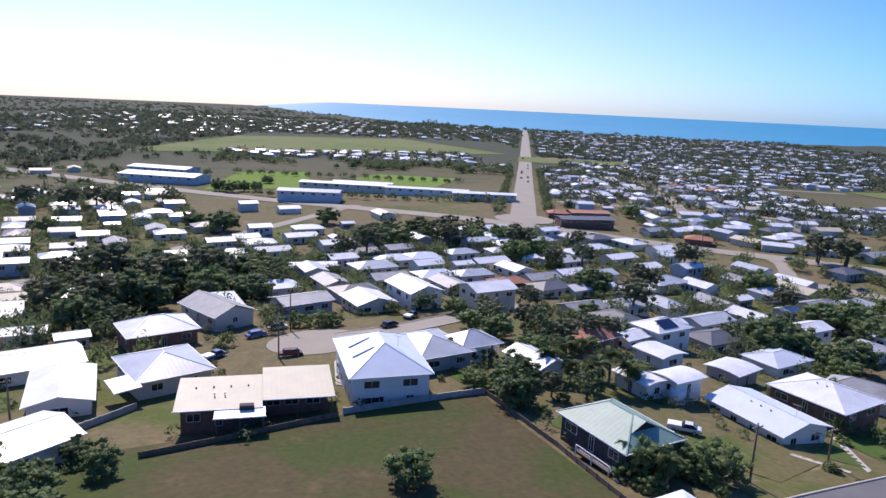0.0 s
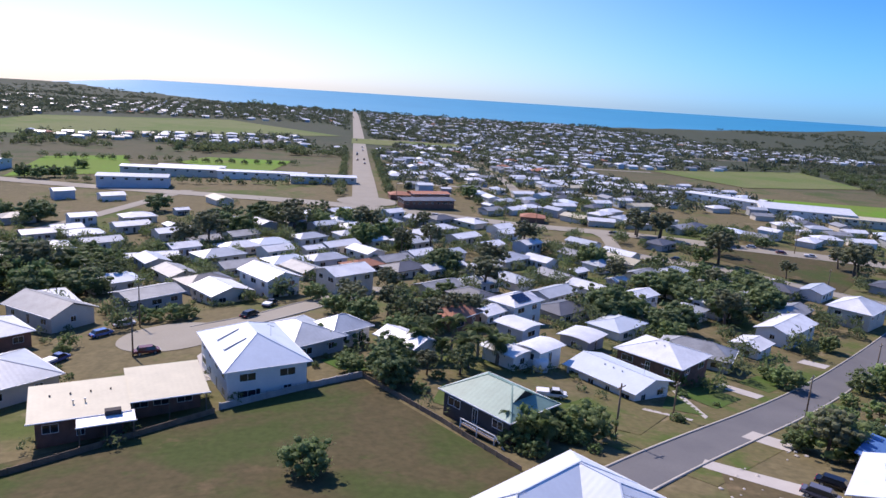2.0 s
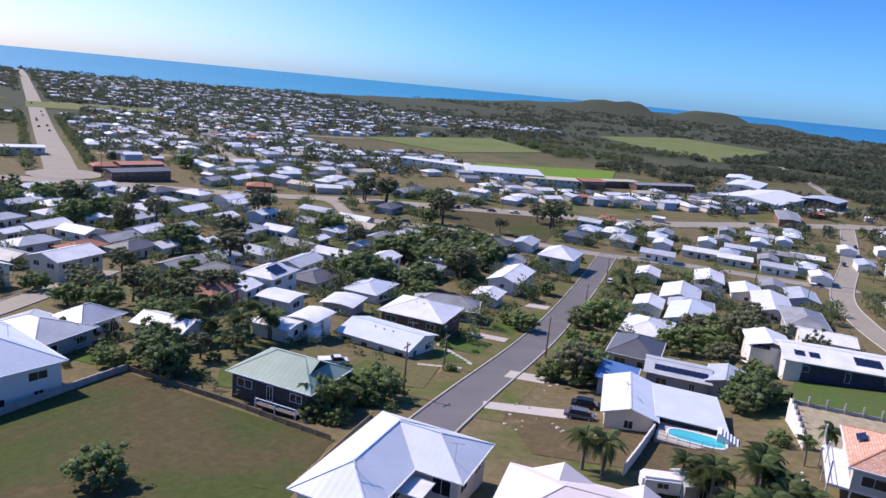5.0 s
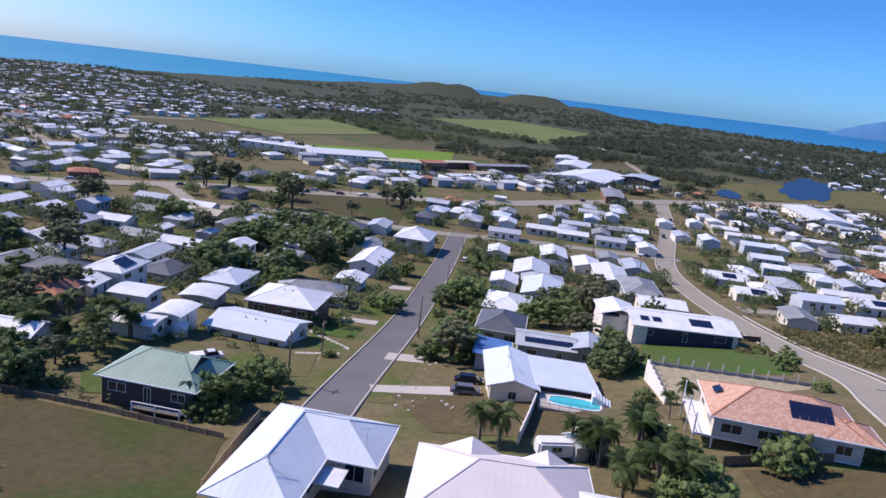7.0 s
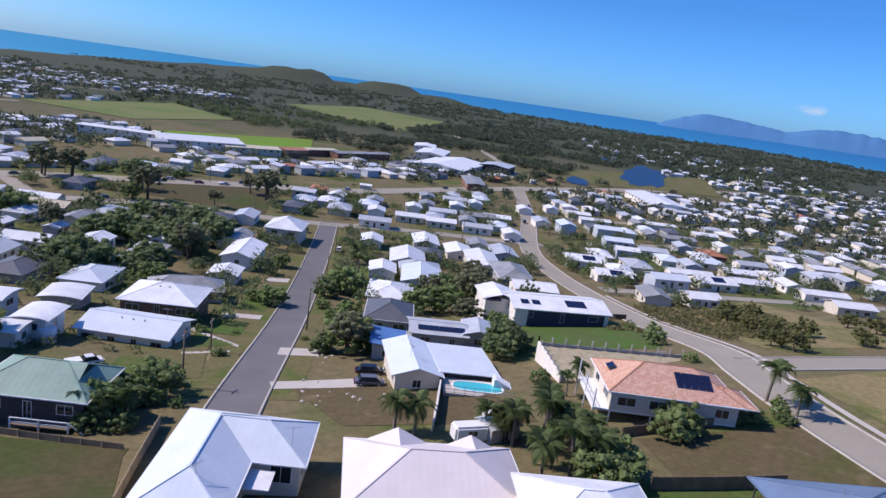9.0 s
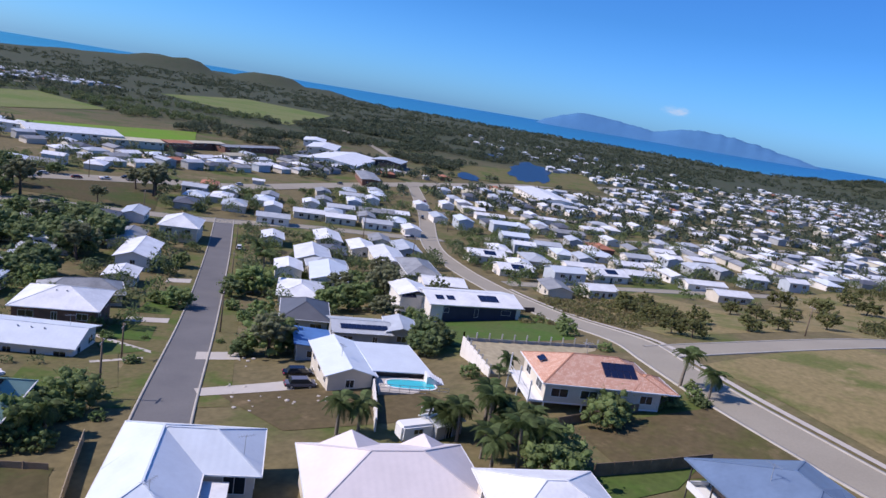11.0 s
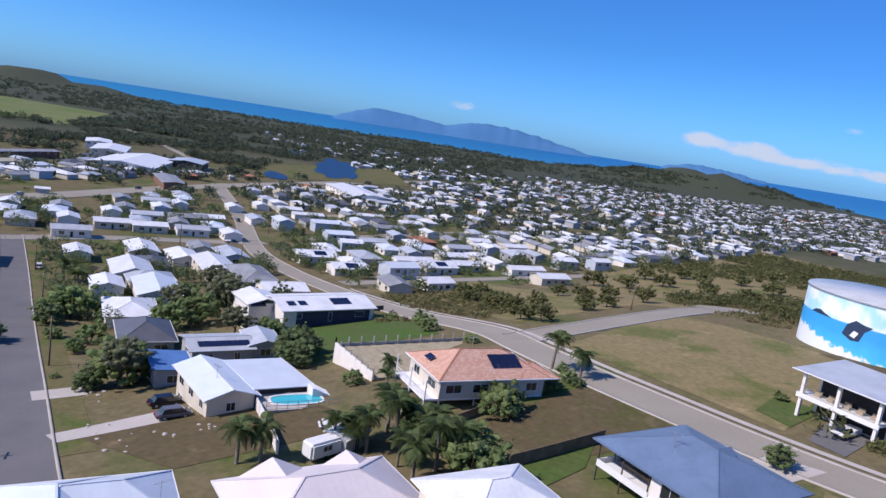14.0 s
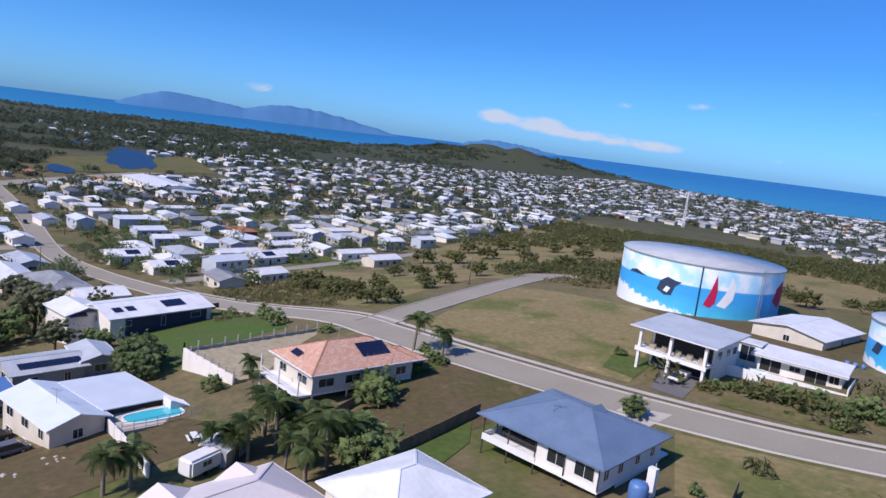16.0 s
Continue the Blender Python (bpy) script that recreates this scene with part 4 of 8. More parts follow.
for name, (x, y), r, lift, mat in (("road_turning_circle", (176.0, -42.0), 8.6, 0.10, "asphalt_pale"), ("road_close_circle", (-24.0, 144.6), 10.5, 0.10, "asphalt_pale"), ("road_junction", (41.2, 397.0), 17, 0.34, "asphalt_pale")):
    A_, R_ = np.meshgrid(np.linspace(0, 2 * np.pi, 41)[:-1], np.linspace(0.05, r, 6))
    X_, Y_ = x + R_ * np.cos(A_), y + R_ * np.sin(A_)
    sheet(name, X_, Y_, land(X_, Y_) + lift, 6, 40, M[mat], True, "round end of the pale asphalt road", "road")
    ROADS.append((np.array([(x, y)]), r))

patch("paddock", [(-62, 78), (10.4, 112.2), (27.0, 77.5), (-24, 22)], "field_dry", 0.05, "mown dry paddock of brown and green grass below the houses", "grass", 3)
patch("scrub_slope", [(189.1, 0.8), (296.3, -27.9), (596.7, -223.5), (311.5, -426.6)], "straw", 0.06, "straw-coloured dry grass on the scrub slope", "grass", 8)
patch("court_bank", [(133.0, 20.0), (170.0, 48.0), (238.0, 30.0), (178.0, -24.0)], "straw", 0.05, "yellow-olive dry grass above the court", "grass", 3)
patch("hill_verge", [(55.0, -11.0), (34.0, -30.5), (29.5, -18.0), (38.6, -1.0)], "straw", 0.045, "dry olive-brown grass beside the hill road", "grass", 2)
patch("tank_hill", [(158.3, -31.3), (189.1, 0.8), (311.5, -426.6), (109.4, -197.8)], "straw", 0.055, "straw-coloured dry grass behind the tanks", "grass", 8)
patch("tank_yard", [(82.9, -49.6), (118.9, -39.9), (119.4, -92.5), (69.6, -72.6)], "earth_grass", 0.07, "bare brown earth round the tanks", "grass", 3)
patch("pool_yard", [(47.0, 62.6), (54.9, 77.9), (72.8, 57.0), (62.9, 42.7)], "earth_grass", 0.06, "bare brown trodden yard beside the pool", "grass", 2)
strip("fence_strip", smooth_line([(26.8, 78.0), (20.4, 73.6), (14.5, 69.0)], 1.5), [-1.5, -0.8, 0.0, 1.0], [0.05, 0.09, 0.09, 0.05], M["field_dry"], "strip of long dry grass along the pale fence", "grass")
patch("oval_field", [(318, 406), (368, 496), (520, 455), (420, 376)], "oval", 0.3, "bright green playing field", "field", 20)
patch("school_field", [(-175, 482), (-191, 611), (-138, 640), (-105, 519)], "oval", 0.3, "green school oval", "field", 20)
patch("school_field_east", [(-91, 600), (-74, 651), (0, 644), (-20, 535)], "oval", 0.3, "green school oval", "field", 20)
patch("pasture_west", [(-378.8, 769.5), (-372.5, 1169.3), (-106.9, 1303.8), (68.4, 1015.7)], "pasture", 0.4, "pale green open pasture", "field", 30)
patch("pasture_north", [(72.6, 893.5), (80.6, 985.5), (224.1, 959.9), (211.2, 867.8)], "pasture", 0.4, "pale green grass beside the main road", "field", 30)
patch("pasture_centre", [(379.0, 699.3), (608.3, 754.5), (559.1, 595.4), (405.6, 570.5)], "pasture", 0.4, "pale green open pasture with a few trees", "field", 30)
patch("pasture_east", [(949.6, 875.4), (1285.1, 941.7), (1230.4, 703.8), (802.3, 533.2)], "pasture", 0.4, "pale green open pasture", "field", 30)
patch("pasture_lake", [(570.5, 223.7), (712.1, 255.3), (920.6, 150.8), (708.4, 101.2)], "verge", 0.35, "pale grass between the lake and the town", "field", 20)
patch("pasture_far", [(922.4, 111.6), (1123.5, 180.4), (1181.1, 45.7), (959.2, -4.5)], "pasture", 0.35, "pale grass beyond the lake", "field", 20)
patch("reserve", [(168, 287), (222, 290), (262, 266), (196, 214)], "field_dry", 0.12, "dry brown reserve beside the highway", "grass", 8)
patch("hill_meadow", [(72.5, -13.5), (105.5, 13.8), (152.1, -19.2), (113.0, -45.0)], "straw", 0.05, "dry brown meadow beside the hill road", "grass", 3)
patch("vacant_block", [(65.1, 30.3), (84.1, 11.4), (70.7, -3.0), (54.0, 21.6)], "earth_grass", 0.05, "bare mown brown vacant block behind a fence", "grass", 3)
patch("green_block", [(133.7, 73.3), (153.5, 50.0), (116.3, 37.2), (99.9, 57.9)], "lawn", 0.05, "sloping green grass block below the white house", "grass", 3)
def pond(name, x, y, rx, ry, turn, seed, label):
    """A sheet of water with an uneven shore."""
    a = np.linspace(0, 2 * np.pi, 73)[:-1]
    k = 1 + np.array([0.38 * noise.noise(Vector((1.9 * math.cos(q), 1.9 * math.sin(q), seed))) + 0.14 * noise.noise(Vector((6 * math.cos(q), 6 * math.sin(q), seed))) for q in a])
    R_ = np.linspace(0.02, 1, 5)[:, None] * k[None]
    u, v = R_ * np.cos(a) * rx, R_ * np.sin(a) * ry
    c, s = math.cos(radians(turn)), math.sin(radians(turn))
    X_, Y_ = x + u * c - v * s, y + u * s + v * c
    sheet(name, X_, Y_, 0 * X_ + gz(x, y) + 0.6, 5, 72, M["lake"], True, label, "lake")


pond("lake", 805, 200, 140, 23, 12, 2.0, "small dark blue lake among trees")
pond("lake_arm", 605, 214, 34, 10, 20, 5.0, "narrow arm of the dark blue lake")
pond("lake_back", 925, 284, 60, 11, 16, 7.0, "narrow back water of the lake behind trees")
# verges, lawns and drives along the street
lineA = smooth_line(STREET_A, 2.5)
strip("verge_north", lineA[6:], [3.9, 5.5, 8.5], [0.06, 0.05, 0.04], M["verge"], "dry and green verge along the street", "grass")
strip("verge_south", lineA[6:], [-8.0, -5.5, -3.9], [0.04, 0.05, 0.06], M["verge"], "dry verge along the street", "grass")
for i, (q, mat, lab) in enumerate((
        ([(85.9, 123.0), (91.3, 116.7), (87.8, 114.3), (82.7, 120.6)], "concrete", "pale concrete drive to the street"),
        ([(71.0, 115.6), (68.5, 101.4), (67.2, 100.2), (69.5, 114.8)], "concrete", "narrow pale concrete path to the street"),
        ([(64.4, 99.4), (57.5, 103.5), (56.7, 102.6), (63.6, 98.6)], "concrete", "pale concrete wheel track"),
        ([(123.4, 144.4), (127.7, 140.4), (123.9, 137.9), (119.3, 142.0)], "concrete", "pale concrete drive to the street"),
        ([(68.5, 92.4), (72.9, 95.5), (77.0, 89.9), (72.6, 86.5)], "concrete", "pale concrete drive to the street"),
        ([(55.3, 82.2), (52.9, 79.5), (61.8, 69.8), (65.9, 72.3)], "concrete", "long pale concrete drive to the house with the pool"),
        ([(69.9, 114.0), (79.1, 119.8), (84.0, 113.7), (73.4, 106.1)], "lawn", "square green front lawn"),
        ([(65.6, 110.2), (69.9, 112.9), (68.2, 102.0), (61.4, 104.2)], "lawn", "green front lawn beside a path"),
        ([(90.5, 124.8), (99.8, 130.2), (103.3, 125.2), (94.1, 118.9)], "lawn", "green front lawn"),
        ([(-17.5, 129.3), (-14.9, 136.7), (-11.3, 116.1), (-14.7, 115.4)], "concrete", "pale concrete drive beside the two-storey house"),
        ([(7.2, 116.9), (13.1, 115.2), (8.9, 124.3), (4.1, 122.0)], "lawn", "green lawn beside the two-storey house"),
        ([(70.3, -15.9), (80.7, -24.5), (75.1, -28.7), (65.8, -18.7)], "asphalt", "dark asphalt drive of the modern house"),
        ([(79.7, -12.3), (86.4, -17.8), (82.5, -23.9), (74.3, -15.2)], "lawn", "small green lawn beside the drive"),
        ([(60.5, -13.9), (64.2, -8.6), (59.9, -2.3), (55.7, -6.5)], "concrete", "pale concrete drive of the blue-roofed house"),
        ([(52.8, 29.1), (63.5, 14.0), (54.5, 16.9), (43.9, 26.3)], "lawn", "green yard behind a dark fence"),
        ([(63.4, -22.7), (50.5, -32.6), (53.2, -35.0), (66.0, -26.3)], "verge", "dry planted bank along the hill road"),
        ([(20.4, 101.6), (23.8, 98.0), (29.7, 105.6), (23.8, 109.7)], "lawn", "green yard beside the green-roofed house"),
        ([(37.6, 98.6), (50.0, 90.7), (63.4, 103.5), (50.9, 108.7)], "verge", "dry grass yard beside the street"))):
    patch("ground_cover_%d" % (i + 1), q, mat, 0.085 + 0.004 * (i % 3), lab, "drive" if mat == "concrete" else "grass", 1.5)
lineC = smooth_line(STREET_C[4:], 2.5)
strip("footpath_hill", lineC, [5.4, 6.6], [0.09, 0.09], M["concrete"], "narrow pale concrete footpath beside the hill road", "path")


# ---------------------------------------------------------------- near houses
def add_posts(ob, spots, z0, z1, mat="trim", r=0.08, name="post"):
    for x, y in spots:
        part(name, boxes((x - r, x + r, y - r, y + r, z0, z1)), M[mat], ob)


def gablet(ob, x, y, z, turn, w, h, d, mat, face="screen"):
    """A small gable sitting on a roof: its two slopes and its dark vent."""
    bm = bmesh.new()
    slab(bm, [(-w / 2, 0, 0), (-w / 2, d, 0), (0, d, h), (0, 0, h)][::-1], 0.08, (0, 1, 0))
    slab(bm, [(w / 2, 0, 0), (w / 2, d, 0), (0, d, h), (0, 0, h)], 0.08, (0, 1, 0))
    g = part("gablet", bm, mat, ob)
    g.matrix_basis = pose(x, y, z, 0, 0, turn)
    v = bmesh.new()
    a = [v.verts.new(p) for p in ((-w / 2 + 0.1, 0.12, 0), (w / 2 - 0.1, 0.12, 0), (0, 0.12, h - 0.1), (-w / 2 + 0.1, 0.2, 0), (w / 2 - 0.1, 0.2, 0), (0, 0.2, h - 0.1))]
    for f in ((0, 1, 2), (3, 5, 4), (0, 3, 4, 1), (1, 4, 5, 2), (2, 5, 3, 0)):
        v.faces.new([a[i] for i in f])
    part("vent", v, M[face], g)
    return g


bw = house(-7.2, 116.0, -72, 19.4, 13.6, 28.8, "hip", 3.2, "wall_white", "roof_paleblue", "two-storey white rendered house with a pale blue-grey hip roof", 4, 2)
l, w, h, rise = HOUSES[bw.name]
# flat sheet on the wall, the doorway's shade is in its colour
part("garage_door", boxes((l, l + 0.05, -w + 1.6, -w + 5.0, h - 5.9, h - 3.6)), M["screen"], bw, "dark sheet over the garage doorway")
for sx in (-2.5, 2.2):
    sk = boxes((-0.7, 0.7, -1.9, 1.9, 0.05, 0.12))
    part("skylight", sk, M["roof_white"], bw).matrix_basis = pose(sx, -3.4, h + rise * 0.53, math.degrees(math.atan2(rise, 7.15)), 0, 0)
house(0.4, 130.0, -57, 14.4, 12.0, 26.4, "hip", 2.0, "wall_grey", "roof_zinc", "grey house with a pale zinc hip roof", 3)
house(8.4, 133.0, 33, 9.6, 8.4, 26.6, "hip", 2.0, "wall_white", "roof_zinc", "small house with a pale zinc hip roof", 2)
cream = house(-29.1, 99.9, 16, 12.2, 10.4, 27.2, "skillion", 0.8, "wall_brick", "roof_cream", "low brown brick house with a cream sheet roof", 3, vents=2, over=0.9)
l, w, h, rise = HOUSES[cream.name]
roof_part(cream, 10.6, 10.8, h + 0.02, "skillion", 0.8, M["roof_cream"], cx=11.4, cy=2.6, name="wing_roof")
part("wing_wall", boxes((5.8, 15.8, 0.0, 7.0, 0, h - 0.1)), M["wall_brick"], cream)
add_posts(cream, [(6.6, -2.4), (11.2, -2.4), (16.2, -2.4)], 0, h - 0.1, "timber")
part("veranda_floor", boxes((5.9, 16.4, -2.6, 0.0, 0.1, 0.6)), M["concrete"], cream)
for x in (7.6, 10.4, 13.6):
    window(cream, x, -0.012, h - 2.2, 2.0, 1.5, 0)
roof_part(cream, 7.0, 2.6, h - 0.35, "skillion", 0.25, M["roof_white"], cx=3.0, cy=-w - 1.9, name="porch_roof")
add_posts(cream, [(-0.2, -w - 2.9), (3, -w - 2.9), (6.2, -w - 2.9)], 0, h - 0.4, "timber")
part("porch_box", boxes((2.9, 4.9, -w - 1.4, -w - 0.4, 0.0, h + 0.5)), M["wall_dark"], cream)
for x in (-3.5, -1.0, 1.5, 4.0):
    bm = bmesh.new()
    tube(bm, [(x, 1.5, h + 0.2), (x, 1.5, h + 0.72)], [0.12, 0.12], 8)
    part("flue", bm, M["wall_dark"], cream)
g4 = house(-46.0, 119.0, -50, 14.8, 13.4, 24.0, "hip", 2.2, "wall_cream", "roof_zinc", "cream house with a broad zinc hip roof", 3)
roof_part(g4, 6.5, 4.2, HOUSES[g4.name][2] - 0.2, "skillion", 0.3, M["roof_white"], cx=6, cy=-HOUSES[g4.name][1] - 2, name="porch_roof")
house(-59.0, 146.0, 38, 15.0, 12.0, 21.4, "hip", 2.4, "wall_brick", "roof_white", "brick house with a white hip roof", 3)
house(-52.2, 163.6, -40, 17.0, 11.0, 21.0, "gable", 2.2, "wall_cream", "roof_grey", "cream house with a grey gable roof", 3)
house(-34.4, 175.6, 38, 14.2, 9.6, 20.5, "gable", 1.2, "wall_grey", "roof_grey", "high-set grey house with a weathered grey roof", 3, 2)
house(-18.0, 179.7, -57, 12.2, 11.4, 20.4, "gable", 1.6, "wall_cream", "roof_white", "high-set cream house with a white gable roof", 3, 2)
house(-6.6, 188.0, -57, 15.4, 10.4, 22.2, "gable", 1.8, "wall_white", "roof_white", "high-set white house with a white gable roof", 3, 2)
house(13.6, 191.7, 31, 13.6, 10.6, 22.2, "gable", 1.5, "wall_cream", "roof_white", "cream house with a white gable roof", 3)
house(-72.9, 124.5, 38, 16.3, 12.5, 21.2, "gable", 1.3, "wall_white", "roof_white", "low white house with a bright white roof", 3)
house(-58.2, 108.4, -63, 16.3, 10.0, 23.5, "gable", 1.2, "wall_white", "roof_white", "low white house with a bright white roof", 3)
house(-50.6, 83.0, 58, 15.1, 10.7, 26.8, "gable", 1.3, "wall_white", "roof_white", "low white house with a bright white roof", 3)
house(-36.7, 49.9, 69, 11.3, 7.3, 33.9, "hip", 1.6, "wall_white", "roof_white", "white house with a bright white roof among dark trees", 3)
house(-89.1, 147.4, 25, 9.1, 6.5, 18.1, "gable", 0.9, "wall_white", "roof_white", "small white shed with a white roof", 1, category="shed", name="shed")
house(-91.9, 130.5, -69, 12.8, 8.4, 19.7, "gable", 1.2, "wall_white", "roof_white", "white house with a white roof", 2)
gr = house(28.4, 93.6, -59, 14.0, 10.6, 29.0, "hip", 2.5, "wall_dark", "roof_green", "high-set dark house with a pale green hip roof", 3, 1, inset=4.6)
l, w, h, rise = HOUSES[gr.name]
gablet(gr, 4.75, 0, h + rise * 0.52, 90, 4.7, 1.22, 2.3, M["roof_green"], "screen")
part("landing", boxes((-1.0, 5.5, -w - 1.8, -w, h - 3.1, h - 2.95)), M["timber"], gr)
bm = bmesh.new()
for a, b in (((-1, -w - 1.8, h - 2.1), (5.5, -w - 1.8, h - 2.1)), ((5.5, -w - 1.8, h - 2.1), (8.5, -w - 1.8, h - 4.2)), ((-1, -w - 1.8, h - 2.6), (5.5, -w - 1.8, h - 2.6))):
    beam(bm, a, b, 0.12)
part("handrail", bm, M["trim"], gr, "white painted handrail")
add_posts(gr, [(-1, -w - 1.8), (2.2, -w - 1.8), (5.5, -w - 1.8)], 0, h - 2.1)
n1 = house(58.5, 116.0, -63, 16.6, 11.4, 22.5, "gable", 1.5, "wall_white", "roof_paleblue", "long white house with a pale gable roof", 4, vents=3)
house(73.8, 126.6, -57, 15.0, 13.2, 22.3, "hip", 2.3, "wall_brick", "roof_white", "brick house with a white hip and gable roof", 3, vents=2)


house(89.3, 138.4, -42, 16.6, 9.7, 18.2, "hip", 2.2, "wall_cream", "roof_grey", "house with a weathered grey hip roof", 3)
house(62.9, 142.3, 39, 8.9, 8.0, 20.6, "arch", 0.42, "wall_grey", "roof_white", "carport with a white curved roof", 1, category="carport", name="carport")
house(47.0, 140.4, -56, 8.3, 7.2, 24.0, "arch", 0.45, "wall_blue", "roof_white", "tall pale blue shed with a white roof", 1, category="shed", name="shed")
house(39.0, 123.1, -57, 8.8, 6.3, 25.0, "arch", 0.42, "wall_white", "roof_white", "white shed with a white roof", 1, category="shed", name="shed")
house(45.8, 123.4, 33, 7.9, 6.0, 25.4, "arch", 0.42, "wall_white", "roof_white", "white shed with a white roof", 1, category="shed", name="shed")
house(20.1, 125.5, -54, 10.8, 6.9, 26.4, "gable", 1.2, "wall_white", "roof_white", "white-roofed house half hidden by trees", 2)
arch = house(53.7, 163.2, 34, 11.9, 9.2, 22.4, "hip", 1.8, "wall_white", "roof_white", "white house with white roof and dark solar panels", 2, 2)
solar(arch, -1.0, -2.2, HOUSES[arch.name][2] + 0.95, 5, 2, 0, (math.degrees(math.atan2(1.8, 4.7)), 0))
house(45.2, 158.6, 36, 8.2, 6.9, 21.1, "gable", 1.0, "wall_white", "roof_white", "white lean-to house beside trees", 2)
house(34.9, 148.2, 39, 10.7, 7.7, 24.0, "hip", 1.8, "wall_brick", "roof_red", "house with a rusty red roof among trees", 2)
house(110.4, 147.5, 33, 9.4, 7.8, 15.9, "gable", 0.9, "wall_white", "roof_white", "white carport with a white roof", 1, category="carport", name="carport")
house(130.5, 160.8, 32, 19.7, 9.8, 15.7, "gable", 1.6, "wall_white", "roof_white", "high-set white house with a white gable roof", 3, 1)
house(170.0, 179.2, 31, 16.5, 13.0, 15.2, "hip", 2.9, "wall_cream", "roof_white", "house with a white pyramid hip roof at the corner", 3)
house(194.0, 158.7, 34, 12.3, 8.2, 12.1, "gable", 1.2, "wall_white", "roof_white", "white house with a white roof", 2)
house(173.7, 130.6, 33, 18.0, 11.6, 14.6, "gable", 2.0, "wall_cream", "roof_white", "house with a white gable roof", 3)
house(165.9, 121.3, -55, 12.9, 10.7, 14.9, "hip", 1.8, "wall_cream", "roof_zinc", "house with a zinc hip roof", 2)
house(153.8, 113.8, 31, 18.9, 11.1, 16.0, "gable", 1.6, "wall_white", "roof_paleblue", "pale house with a pale gable roof", 3)
house(130.2, 109.0, 30, 15.5, 11.7, 17.0, "hip", 1.8, "wall_white", "roof_white", "white-roofed house behind shrubs", 3)
house(108.1, 95.0, 31, 13.9, 10.7, 20.0, "hip", 2.4, "wall_grey", "roof_dark", "house with a dark grey double hip roof", 3)
house(213.7, 147.0, 34, 17.3, 10.2, 11.8, "gable", 1.4, "wall_white", "roof_white", "house with a white roof", 3)
house(211.1, 131.0, 35, 15.3, 10.2, 11.9, "gable", 1.4, "wall_white", "roof_white", "house with a white roof", 3)
house(197.9, 114.4, 34, 24.8, 11.4, 13.7, "gable", 1.5, "wall_cream", "roof_white", "long house with a white roof", 3)
house(188.4, 99.4, 35, 21.2, 11.7, 14.9, "hip", 2.0, "wall_grey", "roof_grey", "house with a grey hip roof", 3)
house(226.1, 119.3, 34, 16.1, 10.1, 11.9, "gable", 1.4, "wall_blue", "roof_zinc", "house with a zinc roof", 3)
wp = house(138.5, 67.3, -51, 24.5, 14.0, 23.2, "gable", 1.5, "wall_white", "roof_white", "bright white house with a white roof and dark solar panels", 3)
l, w, h, rise = HOUSES[wp.name]
tilt = math.degrees(math.atan2(1.5, 6.65))
solar(wp, 4.0, -3.2, h + 0.80, 5, 2, 0, (tilt, 0), (1.0, 1.5))
solar(wp, -6.0, -3.6, h + 0.70, 2, 1, 0, (tilt, 0), (1.0, 2.0))
solar(wp, -8.8, -3.6, h + 0.70, 2, 1, 0, (tilt, 0), (1.0, 2.0))
roof_part(wp, 11.0, 9.0, h - 0.02, "gable", 1.2, M["roof_white"], cx=-13.5, cy=4.4, turn=90, name="wing_roof")
part("wing_wall", boxes((-17.4, -9.6, -0.5, 9.3, 0, h - 0.15)), M["wall_white"], wp)
# flat dark sheet on the wall draws the shade under the veranda
part("veranda_screen", boxes((-8.5, 10.5, -w - 0.06, -w, 0.4, h - 0.5)), M["veranda_shade"], wp, "dark sheet standing in for the shaded veranda")
solar(wp, -15.6, -1.0, h - 0.2, 4, 1, 0, (24, 0), (0.9, 1.4))
house(171.4, 85.1, -56, 13.5, 11.0, 16.8, "gable", 1.3, "wall_white", "roof_white", "white house with a white roof", 2)

# the house with the pool: main block, lower wing, carport and rear blocks
ph = house(70.4, 67.0, 40, 14.0, 7.8, 28.2, "gable", 1.2, "wall_cream", "roof_paleblue", "two-storey cream house with a pale gable roof beside a pool", 3, 2)
l, w, h, rise = HOUSES[ph.name]
# no carport is cut out, a dark sheet draws its shade
part("garage_door", boxes((-l - 0.05, -l, -w + 0.5, w - 0.5, h - 5.3, h - 3.1)), M["screen"], ph, "dark sheet standing in for the shaded carport")
part("sill_band", boxes((-l - 0.08, -l, -w, w, h - 3.05, h - 2.8), (-l - 0.08, -l, -1.2, -1.0, h - 5.3, h - 3.05), (-l - 0.08, -l, 1.0, 1.2, h - 5.3, h - 3.05)), M["timber"], ph)
# dark wall colour stands in for the shade beneath the veranda eave
house(76.3, 61.1, 41, 12.0, 9.6, 27.9, "skillion", 0.5, "wall_dark", "roof_paleblue", "pale flat-roofed wing by the pool, walls darkened as veranda shade", 2)
phc = house(94.6, 75.6, -55, 11.5, 8.9, 25.0, "gable", 1.0, "wall_grey", "roof_zinc", "rear house with a zinc roof and solar panels", 2)
solar(phc, 0.5, -2.4, HOUSES[phc.name][2] + 0.45, 9, 1, 0, (13, 0))
house(99.5, 69.2, 30, 8.9, 6.3, 25.4, "gable", 0.9, "wall_grey", "roof_zinc", "small outbuilding with a pale zinc roof", 1, category="shed", name="shed")
house(81.9, 78.6, 33, 9.2, 6.6, 25.1, "skillion", 0.5, "wall_grey", "roof_bright_blue", "shed with a bright blue roof", 1, category="shed", name="shed")

